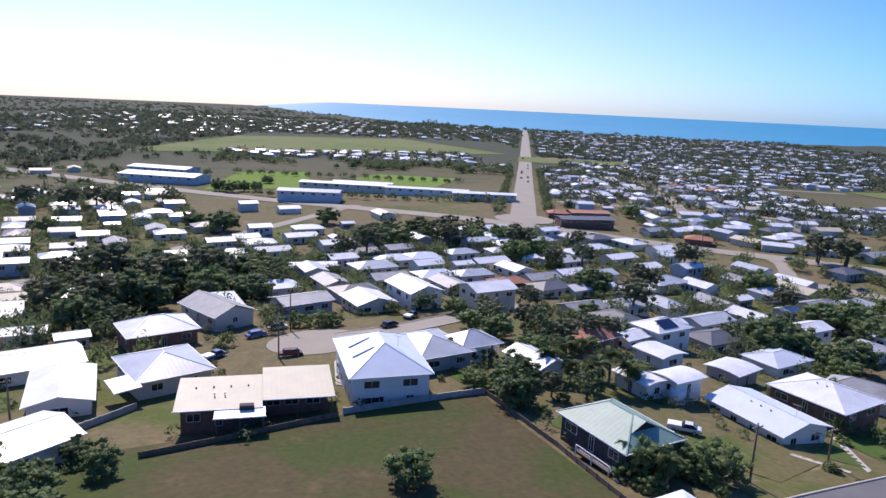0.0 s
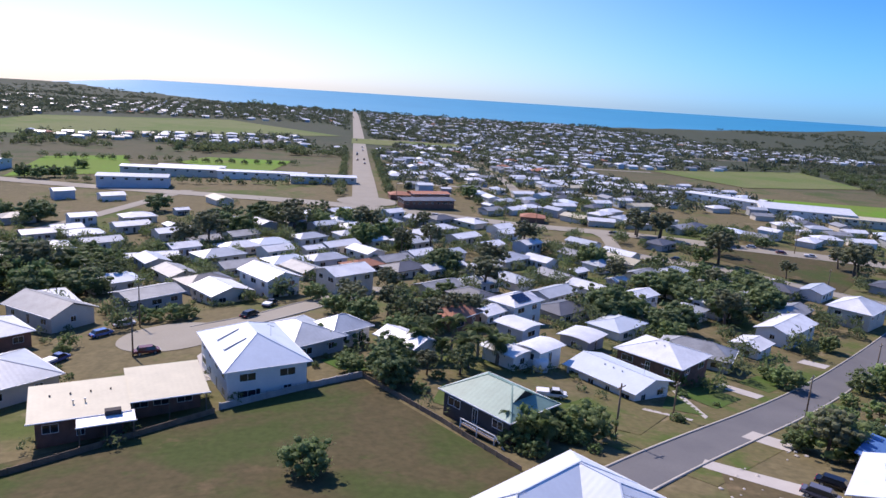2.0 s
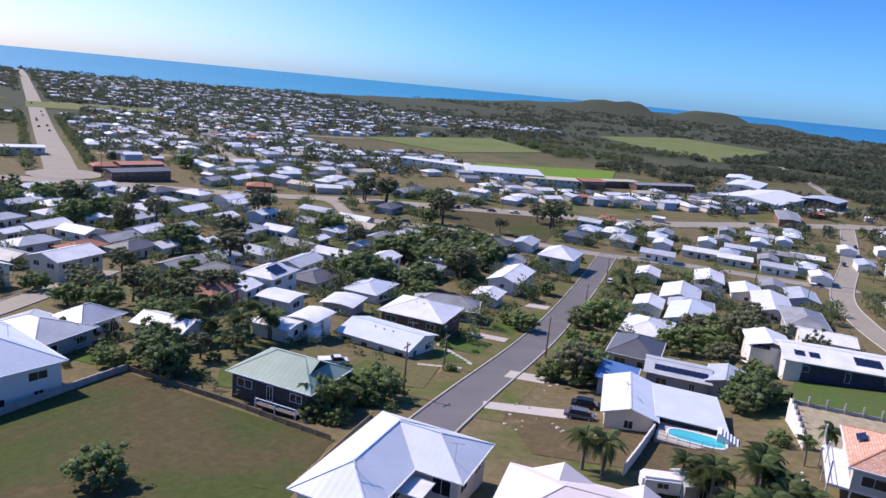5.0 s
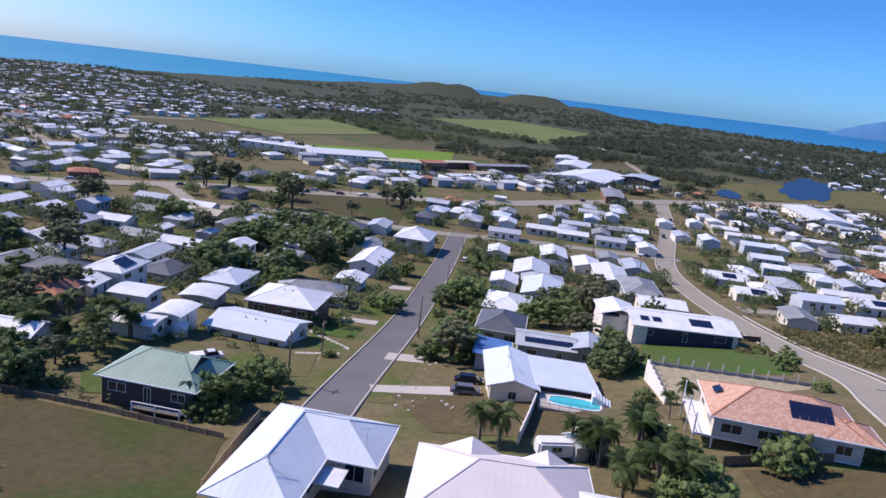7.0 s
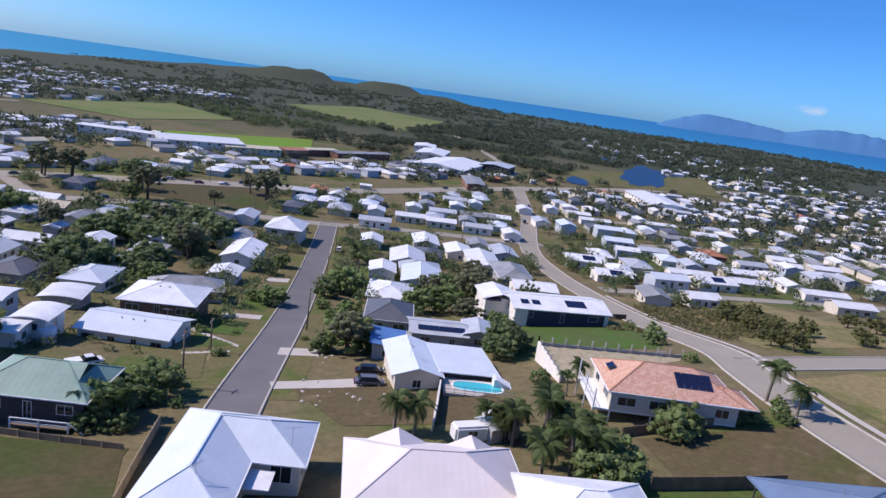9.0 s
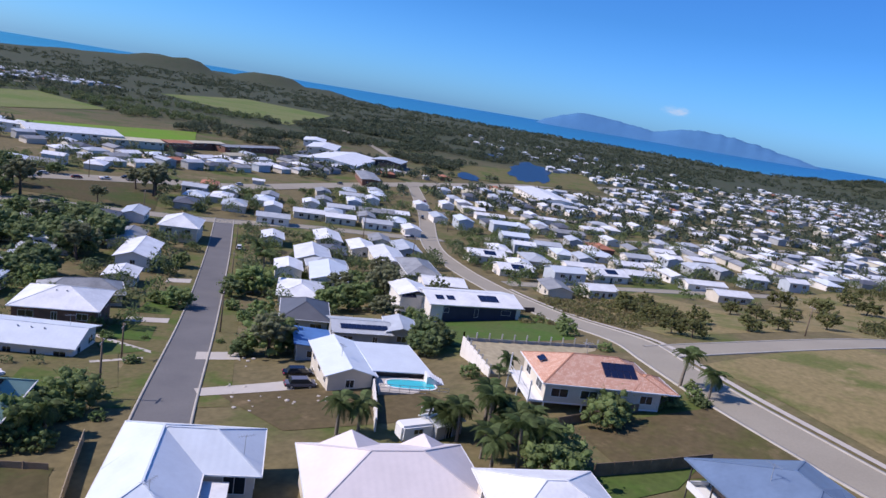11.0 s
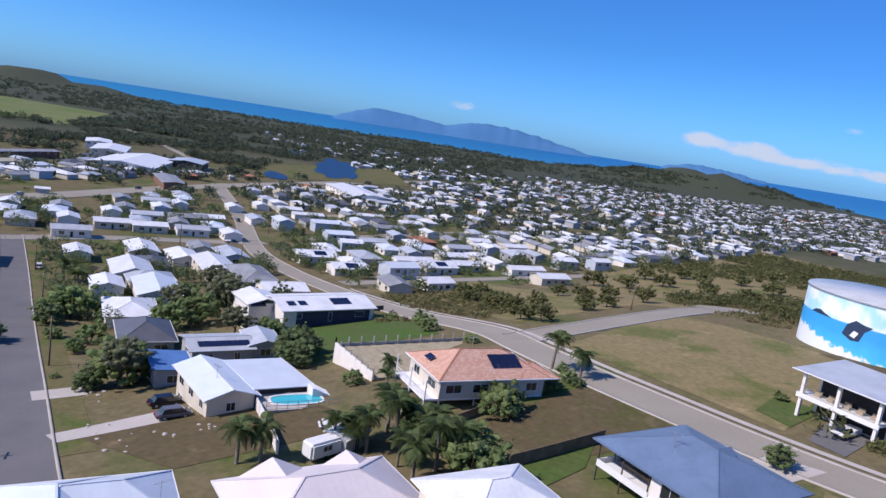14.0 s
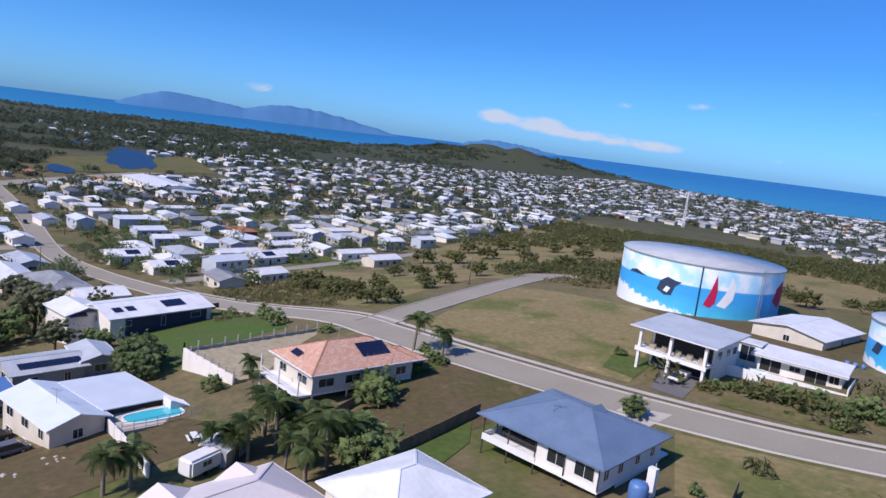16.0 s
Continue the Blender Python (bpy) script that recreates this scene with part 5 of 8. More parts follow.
pool_ = thing("swimming_pool", 70.0, 55.0, gz(70.0, 55.0), -59, "turquoise swimming pool with pale paving beside the house", "pool")
part("paving", boxes((-5.2, 5.2, -3.0, 2.6, -1.2, 0.42)), M["concrete"], pool_)
bm = bmesh.new()
rim = [(3.6 * math.copysign(abs(math.cos(a)) ** 0.6, math.cos(a)), 1.55 * math.copysign(abs(math.sin(a)) ** 0.7, math.sin(a))) for a in np.linspace(0, 2 * math.pi, 33)[:-1]]
slab(bm, [(x, y, 0.52) for x, y in rim], 0.1, (1, 0, 0))
part("water", bm, M["pool"], pool_)
bm = bmesh.new()
for (x0, y0), (x1, y1) in zip(rim, rim[1:] + rim[:1]):
    beam(bm, (x0 * 1.06, y0 * 1.1, 0.5), (x1 * 1.06, y1 * 1.1, 0.5), 0.3, 0.16)
part("coping", bm, M["trim"], pool_)
add_posts(pool_, [(x, -3.0) for x in np.linspace(-5.1, 5.1, 8)], 0.4, 1.6, "steel", 0.03)
bm = bmesh.new()
for z in (0.6, 1.1, 1.6):
    beam(bm, (-5.1, -3.0, z), (5.1, -3.0, z), 0.05)
part("fence_rail", bm, M["steel"], pool_)
st = thing("pool_steps", 74.3, 51.5, gz(74.3, 51.5), 31, "white concrete steps beside the pool", "steps")
for k in range(6):
    part("tread", boxes((-1.2, 1.2, k * 0.45, k * 0.45 + 0.5, -0.4, 0.2 + k * 0.22)), M["trim"], st)

tc = house(77.0, 30.2, -61, 18.4, 11.6, 34.4, "hip", 2.6, "wall_cream", "roof_tiles", "high-set cream house on posts with a terracotta tile roof", 4, 1, under="trim")
l, w, h, rise = HOUSES[tc.name]
tilt = math.degrees(math.atan2(rise, 5.35))
solar(tc, 2.9, -2.5, h + 1.38, 5, 2, 0, (tilt, 0), (1.0, 1.45))
solar(tc, -7.6, 1.0, h + 1.0, 2, 1, -90, (tilt, 0), (0.9, 1.1))
roof_part(tc, 7.0, 6.5, h - 0.05, "hip", 1.4, M["roof_tiles"], cx=7.4, cy=-2.6, name="side_roof", thick=0.16)
part("veranda_floor", boxes((-l - 2.2, -l, -w, w, h - 3.1, h - 2.85)), M["trim"], tc)
add_posts(tc, [(-l - 2.1, y) for y in (-w + 0.1, 0, w - 0.1)], 0, h - 0.1)
bm = bmesh.new()
for z in (h - 2.4, h - 1.9):
    beam(bm, (-l - 2.1, -w, z), (-l - 2.1, w, z), 0.06)
part("handrail", bm, M["trim"], tc)
# added dark box in place of the shade under the raised floor
part("under_wall", boxes((-l + 5, l, -w + 2.2, w - 0.3, 0, h - 3.1)), M["wall_dark"], tc)

# raised yard with a white block wall and fence posts
yard = thing("raised_yard", 92.0, 43.0, 0, 0, "raised graded yard behind a white block wall with posts", "yard")
P4 = [(92.1, 54.2), (80.2, 45.8), (88.6, 32.0), (108.0, 32.4)]
bm = bmesh.new()
slab(bm, [(x - 92.0, y - 43.0, 28.5) for x, y in P4], 4.5, (1, 0, 0))
part("fill", bm, M["earth"], yard)
bm = bmesh.new()
beam(bm, (P4[0][0] - 92.0, P4[0][1] - 43.0, 27.0), (P4[1][0] - 92.0, P4[1][1] - 43.0, 27.0), 0.3, 4.6)
part("block_wall", bm, M["wall_white"], yard)
for a, b, n in ((P4[0], P4[1], 7), (P4[0], P4[3], 11)):
    for k in range(n + 1):
        x, y = a[0] + (b[0] - a[0]) * k / n - 92.0, a[1] + (b[1] - a[1]) * k / n - 43.0
        part("fence_post", boxes((x - 0.12, x + 0.12, y - 0.12, y + 0.12, 28.2, 30.1)), M["block"], yard)
    bm = bmesh.new()
    beam(bm, (a[0] - 92.0, a[1] - 43.0, 28.75), (b[0] - 92.0, b[1] - 43.0, 28.75), 0.12, 0.6)
    part("fence_base", bm, M["block"], yard)

# the blue-roofed house: two storeys with open verandas
bl = thing("house", 49.5, 6.0, 30.7, 34, "two-storey white house with slate blue hip roof and open verandas", "house")
H2 = 36.5 - 30.7
# near-black navy here is the upper deck's shade, painted onto the wall
part("lower_wall", boxes((-7.6, 7.6, -7.0, 3.2, -1.5, 2.75)), M["veranda_shade"], bl)
part("upper_wall", boxes((-7.6, 7.6, -7.0, 3.6, 2.95, H2 - 0.1), (-7.6, 0.2, 3.6, 7.1, 2.95, H2 - 0.1)), M["wall_white"], bl)
part("side_wall", boxes((-7.66, -7.6, -7.0, 3.2, -3.0, 2.75)), M["wall_white"], bl)
part("upper_deck", boxes((-7.75, 7.75, -7.1, 7.3, 2.72, 2.95)), M["trim"], bl)
part("lower_deck", boxes((-7.75, 7.75, 3.2, 7.3, -3.6, 0.1)), M["concrete"], bl)
part("upper_parapet", boxes((0.2, 7.75, 7.15, 7.3, 2.95, 3.5), (7.6, 7.75, 3.6, 7.15, 2.95, 3.5)), M["trim"], bl)
part("lower_parapet", boxes((-7.75, 7.75, 7.3, 7.45, -4.0, 0.7), (7.75, 7.9, 3.2, 7.3, -4.0, 0.7)), M["trim"], bl)
add_posts(bl, [(7.65, 7.22), (4.0, 7.22), (0.3, 7.22), (-3.5, 7.22), (-7.65, 7.22), (7.65, 4.6)], 0, H2 - 0.1, "wall_dark", 0.06)
# glass doors drawn as one flat near-black panel
part("lattice_screen", boxes((0.4, 7.5, 3.6, 3.7, 2.96, 5.3)), M["screen"], bl, "dark glazed veranda doors")
part("veranda_bench", boxes((1.0, 6.6, 4.0, 4.8, 2.96, 3.5)), M["timber"], bl)
part("back_porch", boxes((-7.7, -4.8, -9.2, -7.0, 2.75, 2.95)), M["trim"], bl)
brf = roof_part(bl, 16.7, 15.5, H2, "hip", 2.6, M["roof_blue"], inset=6.6, gutter="roof_blue")
gablet(brf, -1.6, -0.2, H2 + 2.0, 180, 1.9, 0.62, 2.2, M["roof_blue"], "roof_dark")
for x in (-5.9, -2.4):
    window(bl, x, 7.12, 3.75, 2.3, 1.5, 180)
for x in (-5.5, -1.8, 2.0, 5.5):
    window(bl, x, 3.22, 0.1, 2.4, 2.0, 180)
for y in (-4.8, -1.2, 2.6, 5.6):
    window(bl, -7.62, y, 3.8, 1.0, 1.4, 270)
for y in (-4.5, -0.5):
    window(bl, -7.62, y, 0.8, 1.4, 1.2, 270)
bt = thing("rainwater_tank", 37.2, 4.2, gz(37.2, 4.2), 0, "round blue plastic rainwater tank beside the house", "water tank")
bm = bmesh.new()
tube(bm, [(0, 0, -0.4), (0, 0, 2.2), (0, 0, 2.5), (0, 0, 2.7)], [1.0, 1.0, 0.85, 0.25], 20)
part("barrel", bm, M["roof_bright_blue"], bt)

part("stand", boxes((-1.1, 1.1, -1.1, 1.1, -0.6, -0.05)), M["concrete"], bt)
hp = thing("hot_water_unit", 39.0, 1.7, gz(39.0, 1.7), 31, "white hot water unit on the side of the house", "water heater")
part("cabinet", boxes((-0.45, 0.45, -0.35, 0.35, 0, 3.2)), M["trim"], hp)
part("pipe", boxes((-0.05, 0.05, -0.45, -0.35, 0.2, 3.6)), M["steel"], hp)
# L-shaped house below the camera
lb = thing("house", 29.8, 70.7, 27.6, -59, "large house with a pale blue-white L-shaped hip roof", "house")
E3 = 32.7 - 27.6
for L_, W_, cx, cy, turn in ((13.8, 9.2, 6.9, -4.6, 0), (18.6, 8.6, 4.3, -9.3, 90)):
    rf = roof_part(lb, L_, W_, E3 + (0.0 if turn == 0 else 0.004), "hip", 2.1, M["roof_paleblue"], cx, cy, turn)
part("wall", boxes((0.6, 13.2, -8.6, -0.6, -1, E3 - 0.1), (0.6, 8.0, -18.0, -8.6, -1, E3 - 0.1)), M["wall_cream"], lb)
part("porch_roof", boxes((8.0, 11.0, -12.6, -9.2, E3 - 0.9, E3 - 0.75)), M["roof_white"], lb)
for k, x in enumerate((3, 7, 11)):
    window(lb, x, -0.58, E3 - 2.1, 1.8, 1.2, 180)
for y in (-3, -7):
    window(lb, 13.22, y, E3 - 2.1, 1.8, 1.2, 90)
window(lb, 11.4, -8.62, E3 - 2.3, 2.0, 1.9, 0)
for y in (-12, -16):
    window(lb, 8.02, y, E3 - 2.1, 1.8, 1.2, 90)
    window(lb, 0.58, y, E3 - 2.1, 1.8, 1.2, 270)
pk = house(35.6, 43.6, -54, 17.6, 12.4, 33.2, "hip", 2.7, "wall_cream", "roof_pink", "house with a pale pinkish hip roof and gablets", 3, 1)
l, w, h, rise = HOUSES[pk.name]
gablet(pk, -3.4, w + 0.3, h + 0.15, 180, 6.5, 1.6, 6.0, M["roof_pink"], "roof_pink")
gablet(pk, 4.4, w + 0.3, h + 0.15, 180, 5.0, 1.3, 4.8, M["roof_pink"], "roof_pink")
house(36.0, 28.4, -57, 12.2, 10.2, 35.9, "hip", 2.0, "wall_cream", "roof_white", "house with a bright white hip roof", 3)

# the modern house: two-storey block with verandas, low wing and a plunge pool
ma = thing("house", 77.6, -26.4, 34.6, -57, "modern two-storey white house with a zinc roof and broad verandas", "house")
H3 = 41.0 - 34.6
part("wall", boxes((-2.6, 6.6, -5.4, 5.4, -1, H3 - 0.1)), M["wall_white"], ma)
part("veranda_floor", boxes((-6.2, -2.6, -5.6, 6.4, 2.55, 2.8)), M["trim"], ma)
part("veranda_edge", boxes((-6.35, -6.2, -5.7, 6.5, 2.3, 3.0), (-6.2, -2.6, 6.4, 6.5, 2.3, 3.0)), M["trim"], ma)
for y in (-5.2, 0.6, 5.9):
    part("column", boxes((-6.15, -5.6, y - 0.22, y + 0.22, -1.5, H3 - 0.05)), M["wall_white"], ma)
bm = bmesh.new()
for z in (3.25, 3.5, 3.75):
    beam(bm, (-6.1, -5.5, z), (-6.1, 6.3, z), 0.05)
part("handrail", bm, M["steel"], ma)
roof_part(ma, 14.6, 13.2, H3, "skillion", 0.7, M["roof_zinc"], cx=-0.2, cy=0.2, turn=-90, gutter="trim", thick=0.24)
# closed wall, the garage's inner shade is a dark sheet
part("garage_opening", boxes((-2.66, -2.6, -5.0, 5.0, 0, 2.3)), M["screen"], ma, "dark sheet standing in for the shaded garage")
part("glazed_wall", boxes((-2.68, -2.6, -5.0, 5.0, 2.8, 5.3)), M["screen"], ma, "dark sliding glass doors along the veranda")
for k, y in enumerate((-4.0, -2.0, 0.0, 2.4, 4.4)):
    part("outdoor_chair" if k % 2 else "outdoor_bench", boxes((-4.6, -4.0, y - 0.5, y + 0.5, 2.8, 3.3), (-4.1, -4.0, y - 0.5, y + 0.5, 3.3, 3.7)), M["timber_pale"], ma)
for x in (-1, 2.4, 5):
    window(ma, x, -5.42, 3.5, 1.5, 1.2, 0)
mb = thing("house", 73.0, -44.6, 35.3, 40, "low white wing with a pale flat roof and dark sliding doors", "house")
part("wall", boxes((-6.4, 6.4, -2.8, 2.2, -1, 3.2)), M["wall_white"], mb)
roof_part(mb, 14.4, 7.0, 3.3, "skillion", 0.55, M["roof_white"], cx=0, cy=0.2, turn=180, thick=0.5)
part("link", boxes((6.4, 10.2, -2.4, 0.8, 0, 3.9)), M["wall_white"], mb)
part("link_roof", boxes((6.2, 10.6, -2.8, 1.2, 3.9, 4.1)), M["roof_white"], mb)
window(mb, 8.3, 0.81, 0.9, 2.6, 2.6, 180)
for x, ww, zz, hh in ((4.3, 3.2, 0.4, 2.2), (0.6, 1.6, 1.5, 0.8), (-2.6, 3.2, 0.4, 2.2), (-5.2, 1.4, 1.2, 1.2)):
    window(mb, x, 2.22, zz, ww, hh, 180, "trim", "screen")
part("terrace", boxes((-7.5, 6.4, 2.2, 5.2, -1.5, 0.25)), M["concrete"], mb)
part("terrace_wall", boxes((-7.5, 7.0, 5.2, 5.45, -1.9, 0.9), (-7.7, -7.5, -2.8, 5.45, -1.9, 1.8)), M["trim"], mb)
pl = thing("plunge_pool", 75.6, -35.8, 35.1, 40, "small turquoise plunge pool behind white walls", "pool")
part("rim", boxes((-3.4, 3.4, -1.8, 1.8, -1, 0.75)), M["trim"], pl)
part("water", boxes((-3.0, 3.0, -1.4, 1.4, 0.75, 0.77)), M["pool"], pl)
part("screen_wall", boxes((-3.0, 4.6, 3.0, 3.2, -1, 1.5), (4.4, 4.6, 0.4, 3.0, -1, 1.5)), M["trim"], pl)
part("deck", boxes((-3.4, 4.4, 1.8, 3.0, -1, 0.5)), M["concrete"], pl)


# ---------------------------------------------------------------- water tanks
def tank(x, y, radius, base, height, skin):
    ob = thing("reservoir_tank", x, y, base, 0, "huge round water tank painted with a blue sea mural", "water tank")
    bm = bmesh.new()
    n = 96
    rings = [[bm.verts.new((radius * math.cos(2 * math.pi * k / n), radius * math.sin(2 * math.pi * k / n), z)) for k in range(n)] for z in (-2.0, height * 0.5, height)]
    for a, b in zip(rings, rings[1:]):
        for k in range(n):
            bm.faces.new((a[k], a[(k + 1) % n], b[(k + 1) % n], b[k])).smooth = True
    part("shell", bm, M[skin], ob)
    bm = bmesh.new()
    tube(bm, [(0, 0, height - 0.05), (0, 0, height + 0.2), (0, 0, height + 0.9)], [radius + 0.2, radius + 0.2, 0.05], n)
    part("lid", bm, M["roof_zinc"], ob, "pale grey metal lid")
    bm = bmesh.new()
    for k in range(n):
        a0, a1 = 2 * math.pi * k / n, 2 * math.pi * (k + 1) / n
        beam(bm, ((radius + 0.15) * math.cos(a0), (radius + 0.15) * math.sin(a0), height), ((radius + 0.15) * math.cos(a1), (radius + 0.15) * math.sin(a1), height), 0.12, 0.3)
    part("rim", bm, M["steel"], ob)
    return ob


def painted(ob, name, radius, outline, mat, label):
    """A painted shape on a tank: an outline of (degrees round the shell, height), as a thin curved plate."""
    bm = bmesh.new()
    pts = []
    for (a0, z0), (a1, z1) in zip(outline, outline[1:] + outline[:1]):
        for t in np.linspace(0, 1, 6, endpoint=False):
            pts.append((a0 + (a1 - a0) * t, z0 + (z1 - z0) * t))
    rim_ = [bm.verts.new((radius * math.cos(radians(a)), radius * math.sin(radians(a)), z)) for a, z in pts]
    ca, cz = sum(a for a, z in pts) / len(pts), sum(z for a, z in pts) / len(pts)
    mid_ = [bm.verts.new((radius * math.cos(radians((a + ca) / 2)), radius * math.sin(radians((a + ca) / 2)), (z + cz) / 2)) for a, z in pts]
    hub = bm.verts.new((radius * math.cos(radians(ca)), radius * math.sin(radians(ca)), cz))
    for k in range(len(pts)):
        j = (k + 1) % len(pts)
        bm.faces.new((rim_[k], rim_[j], mid_[j], mid_[k]))
        bm.faces.new((mid_[k], mid_[j], hub))
    return part(name, bm, mat, ob, label)


RT = 18.7
big = tank(128.7, -60.4, RT, 34.6, 12.0, "mural")
NEAR = math.degrees(math.atan2(41.9 + 60.4, -21.8 - 128.7))
painted(big, "red_sail", RT + 0.06, [(NEAR + 5.5, 3.5), (NEAR + 9, 6.6), (NEAR + 12, 10.5), (NEAR + 13.5, 7.3), (NEAR + 13, 4.2), (NEAR + 10, 3.0)], M["sail_red"], "painted red sail")
painted(big, "white_sail", RT + 0.06, [(NEAR + 14, 3.7), (NEAR + 19, 6.6), (NEAR + 22, 10.4), (NEAR + 25.5, 8.4), (NEAR + 24.5, 5.4), (NEAR + 20, 3.3)], M["sail_white"], "painted white sail")
painted(big, "dark_shape", RT + 0.06, [(NEAR - 27, 4.9), (NEAR - 25, 7.0), (NEAR - 20, 8.2), (NEAR - 15, 7.7), (NEAR - 10, 7.5), (NEAR - 14, 6.3), (NEAR - 16, 4.2), (NEAR - 21, 4.0)], M["mural_dark"], "plain dark painted shape")
painted(big, "white_shape", RT + 0.09, [(NEAR - 22, 4.9), (NEAR - 20, 6.1), (NEAR - 17, 5.8), (NEAR - 19, 4.6)], M["sail_white"], "plain pale painted shape")
painted(big, "far_land", RT + 0.06, [(NEAR - 56, 7.1), (NEAR - 52, 7.8), (NEAR - 47, 8.1), (NEAR - 42, 7.6), (NEAR - 36, 7.1)], M["mural_dark"], "painted dark blue headland")
painted(big, "red_shape", RT + 0.06, [(NEAR + 60, 5.4), (NEAR + 64, 8.4), (NEAR + 76, 10.1), (NEAR + 82, 5.8), (NEAR + 70, 3.7)], M["sail_red"], "plain red painted shape")
bm = bmesh.new()
for da in (0, 1.3):
    a = radians(NEAR + 44 + da * 2)
    beam(bm, ((RT + 0.3) * math.cos(a), (RT + 0.3) * math.sin(a), -0.5), ((RT + 0.3) * math.cos(a), (RT + 0.3) * math.sin(a), 12.8), 0.1)
for k in range(25):
    a, b = radians(NEAR + 44), radians(NEAR + 46.6)
    beam(bm, ((RT + 0.3) * math.cos(a), (RT + 0.3) * math.sin(a), k * 0.5), ((RT + 0.3) * math.cos(b), (RT + 0.3) * math.sin(b), k * 0.5), 0.06)
part("ladder", bm, M["steel"], big)
a = radians(NEAR + 2)
bm = bmesh.new()
beam(bm, ((RT + 0.1) * math.cos(a), (RT + 0.1) * math.sin(a), -0.5), ((RT + 0.1) * math.cos(a), (RT + 0.1) * math.sin(a), 12.0), 0.2)
part("down_pipe", bm, M["mural_dark"], big)
sm = tank(73.0, -74.5, 12.6, 36.4, 8.6, "mural_small")
NS = math.degrees(math.atan2(41.9 + 74.5, -21.8 - 73.0))
painted(sm, "dark_shape", 12.65, [(NS - 30, 2.6), (NS - 24, 5.0), (NS - 14, 5.4), (NS - 8, 3.8), (NS - 16, 3.0), (NS - 22, 1.8)], M["mural_dark"], "plain dark painted shape")
painted(sm, "dark_shape", 12.65, [(NS - 62, 3.2), (NS - 56, 5.2), (NS - 48, 4.8), (NS - 52, 3.0)], M["mural_dark"], "plain dark painted shape")
pump = house(97.0, -66.0, -63, 20.0, 15.0, 38.4, "gable", 1.2, "wall_cream", "roof_white", "low wide pump house with a pale grey gable roof", 1, category="pump house", name="pump_house")
for k in range(3):
    dr = thing("drum", 77.6 - k * 0.9, -58.0 - k * 0.9, gz(77.6, -58.0), 0, "blue plastic drum beside the tanks", "drum", "drums by the tanks")
    bm = bmesh.new()
    tube(bm, [(0, 0, 0), (0, 0, 0.5), (0, 0, 0.95)], [0.36, 0.4, 0.34], 12)
    part("barrel", bm, M["roof_bright_blue"], dr)


# ---------------------------------------------------------------- fences, walls, poles
def fence(name, pts, height, mat, label, post="timber", gap=2.6, step=False, thick=0.08, lean=0.0):
    """A fence along a line: a post and a panel for every bay, following or stepping down the land."""
    pts = np.array(pts, float)
    ob = thing(name, pts[0][0], pts[0][1], gz(*pts[0]), 0, label, "fence")
    o = Vector((pts[0][0], pts[0][1], gz(*pts[0])))
    for a, b in zip(pts, pts[1:]):
        n = max(1, int(np.linalg.norm(b - a) / gap))
        for k in range(n):
            p, q = a + (b - a) * k / n, a + (b - a) * (k + 1) / n
            zp, zq = gz(*p), gz(*q)
            if step:
                zp = zq = max(zp, zq)
            bm = bmesh.new()
            beam(bm, Vector((*p, zp + height / 2 - 0.2)) - o, Vector((*q, zq + height / 2 - 0.2)) - o, thick, height + 0.4)
            part("panel", bm, M[mat], ob)
            bm = bmesh.new()
            beam(bm, Vector((*p, zp - 0.3)) - o, Vector((*p, zp + height + 0.08)) - o, thick + 0.08)
            part("post", bm, M[post], ob)
    return ob


fence("block_wall", [(-11.0, 102.3), (10.7, 113.0)], 1.0, "block", "stepped grey concrete block wall along the paddock", "block", 2.4, True, 0.22)
fence("timber_fence", [(-34.9, 85.7), (-33.4, 86.6), (-22.5, 94.1), (-11.6, 101.1)], 0.9, "timber", "dark low timber fence along the paddock")
fence("wire_fence", [(11.0, 112.4), (20.2, 93.7), (26.7, 77.2)], 0.8, "timber", "dark weathered fence along the paddock", gap=2.4)
fence("pale_fence", [(17.7, 66.8), (24.9, 72.8), (33.7, 79.9)], 1.5, "timber_pale", "pale timber fence beside the large house", "timber_pale", 2.4)
fence("dark_fence", [(52.4, 26.0), (57.0, 20.2), (62.8, 13.3)], 1.7, "timber", "tall dark brown timber fence beside the vacant block", gap=2.4)
fence("picket_fence", [(64.6, 32.2), (72.2, 25.6), (78.7, 19.5)], 1.3, "timber", "grey timber fence below the terracotta house", gap=2.0)
fence("white_wall", [(67.1, 59.8), (58.9, 55.8), (52.0, 52.6)], 1.6, "wall_white", "long white rendered garden wall", "wall_white", 3.0, thick=0.2)
fence("garden_wall", [(-57.4, 96.6), (-49.2, 95.3), (-44.8, 106.0)], 1.1, "block", "curved grey block garden wall", "block", 2.0, thick=0.2)
fence("side_fence", [(37.8, -7.7), (31.2, -1.4), (32.0, 3.0)], 1.6, "timber", "dark brown timber side fence", gap=2.2)
fence("white_low_wall", [(69.9, 41.0), (64.0, 37.9)], 0.9, "wall_white", "low white garden wall under the palms", "wall_white", 2.0, thick=0.2)
fence("house_fence", [(143.7, 74.9), (156.9, 53.6)], 1.4, "wall_dark", "dark fence along the green block", "wall_dark", 2.4)


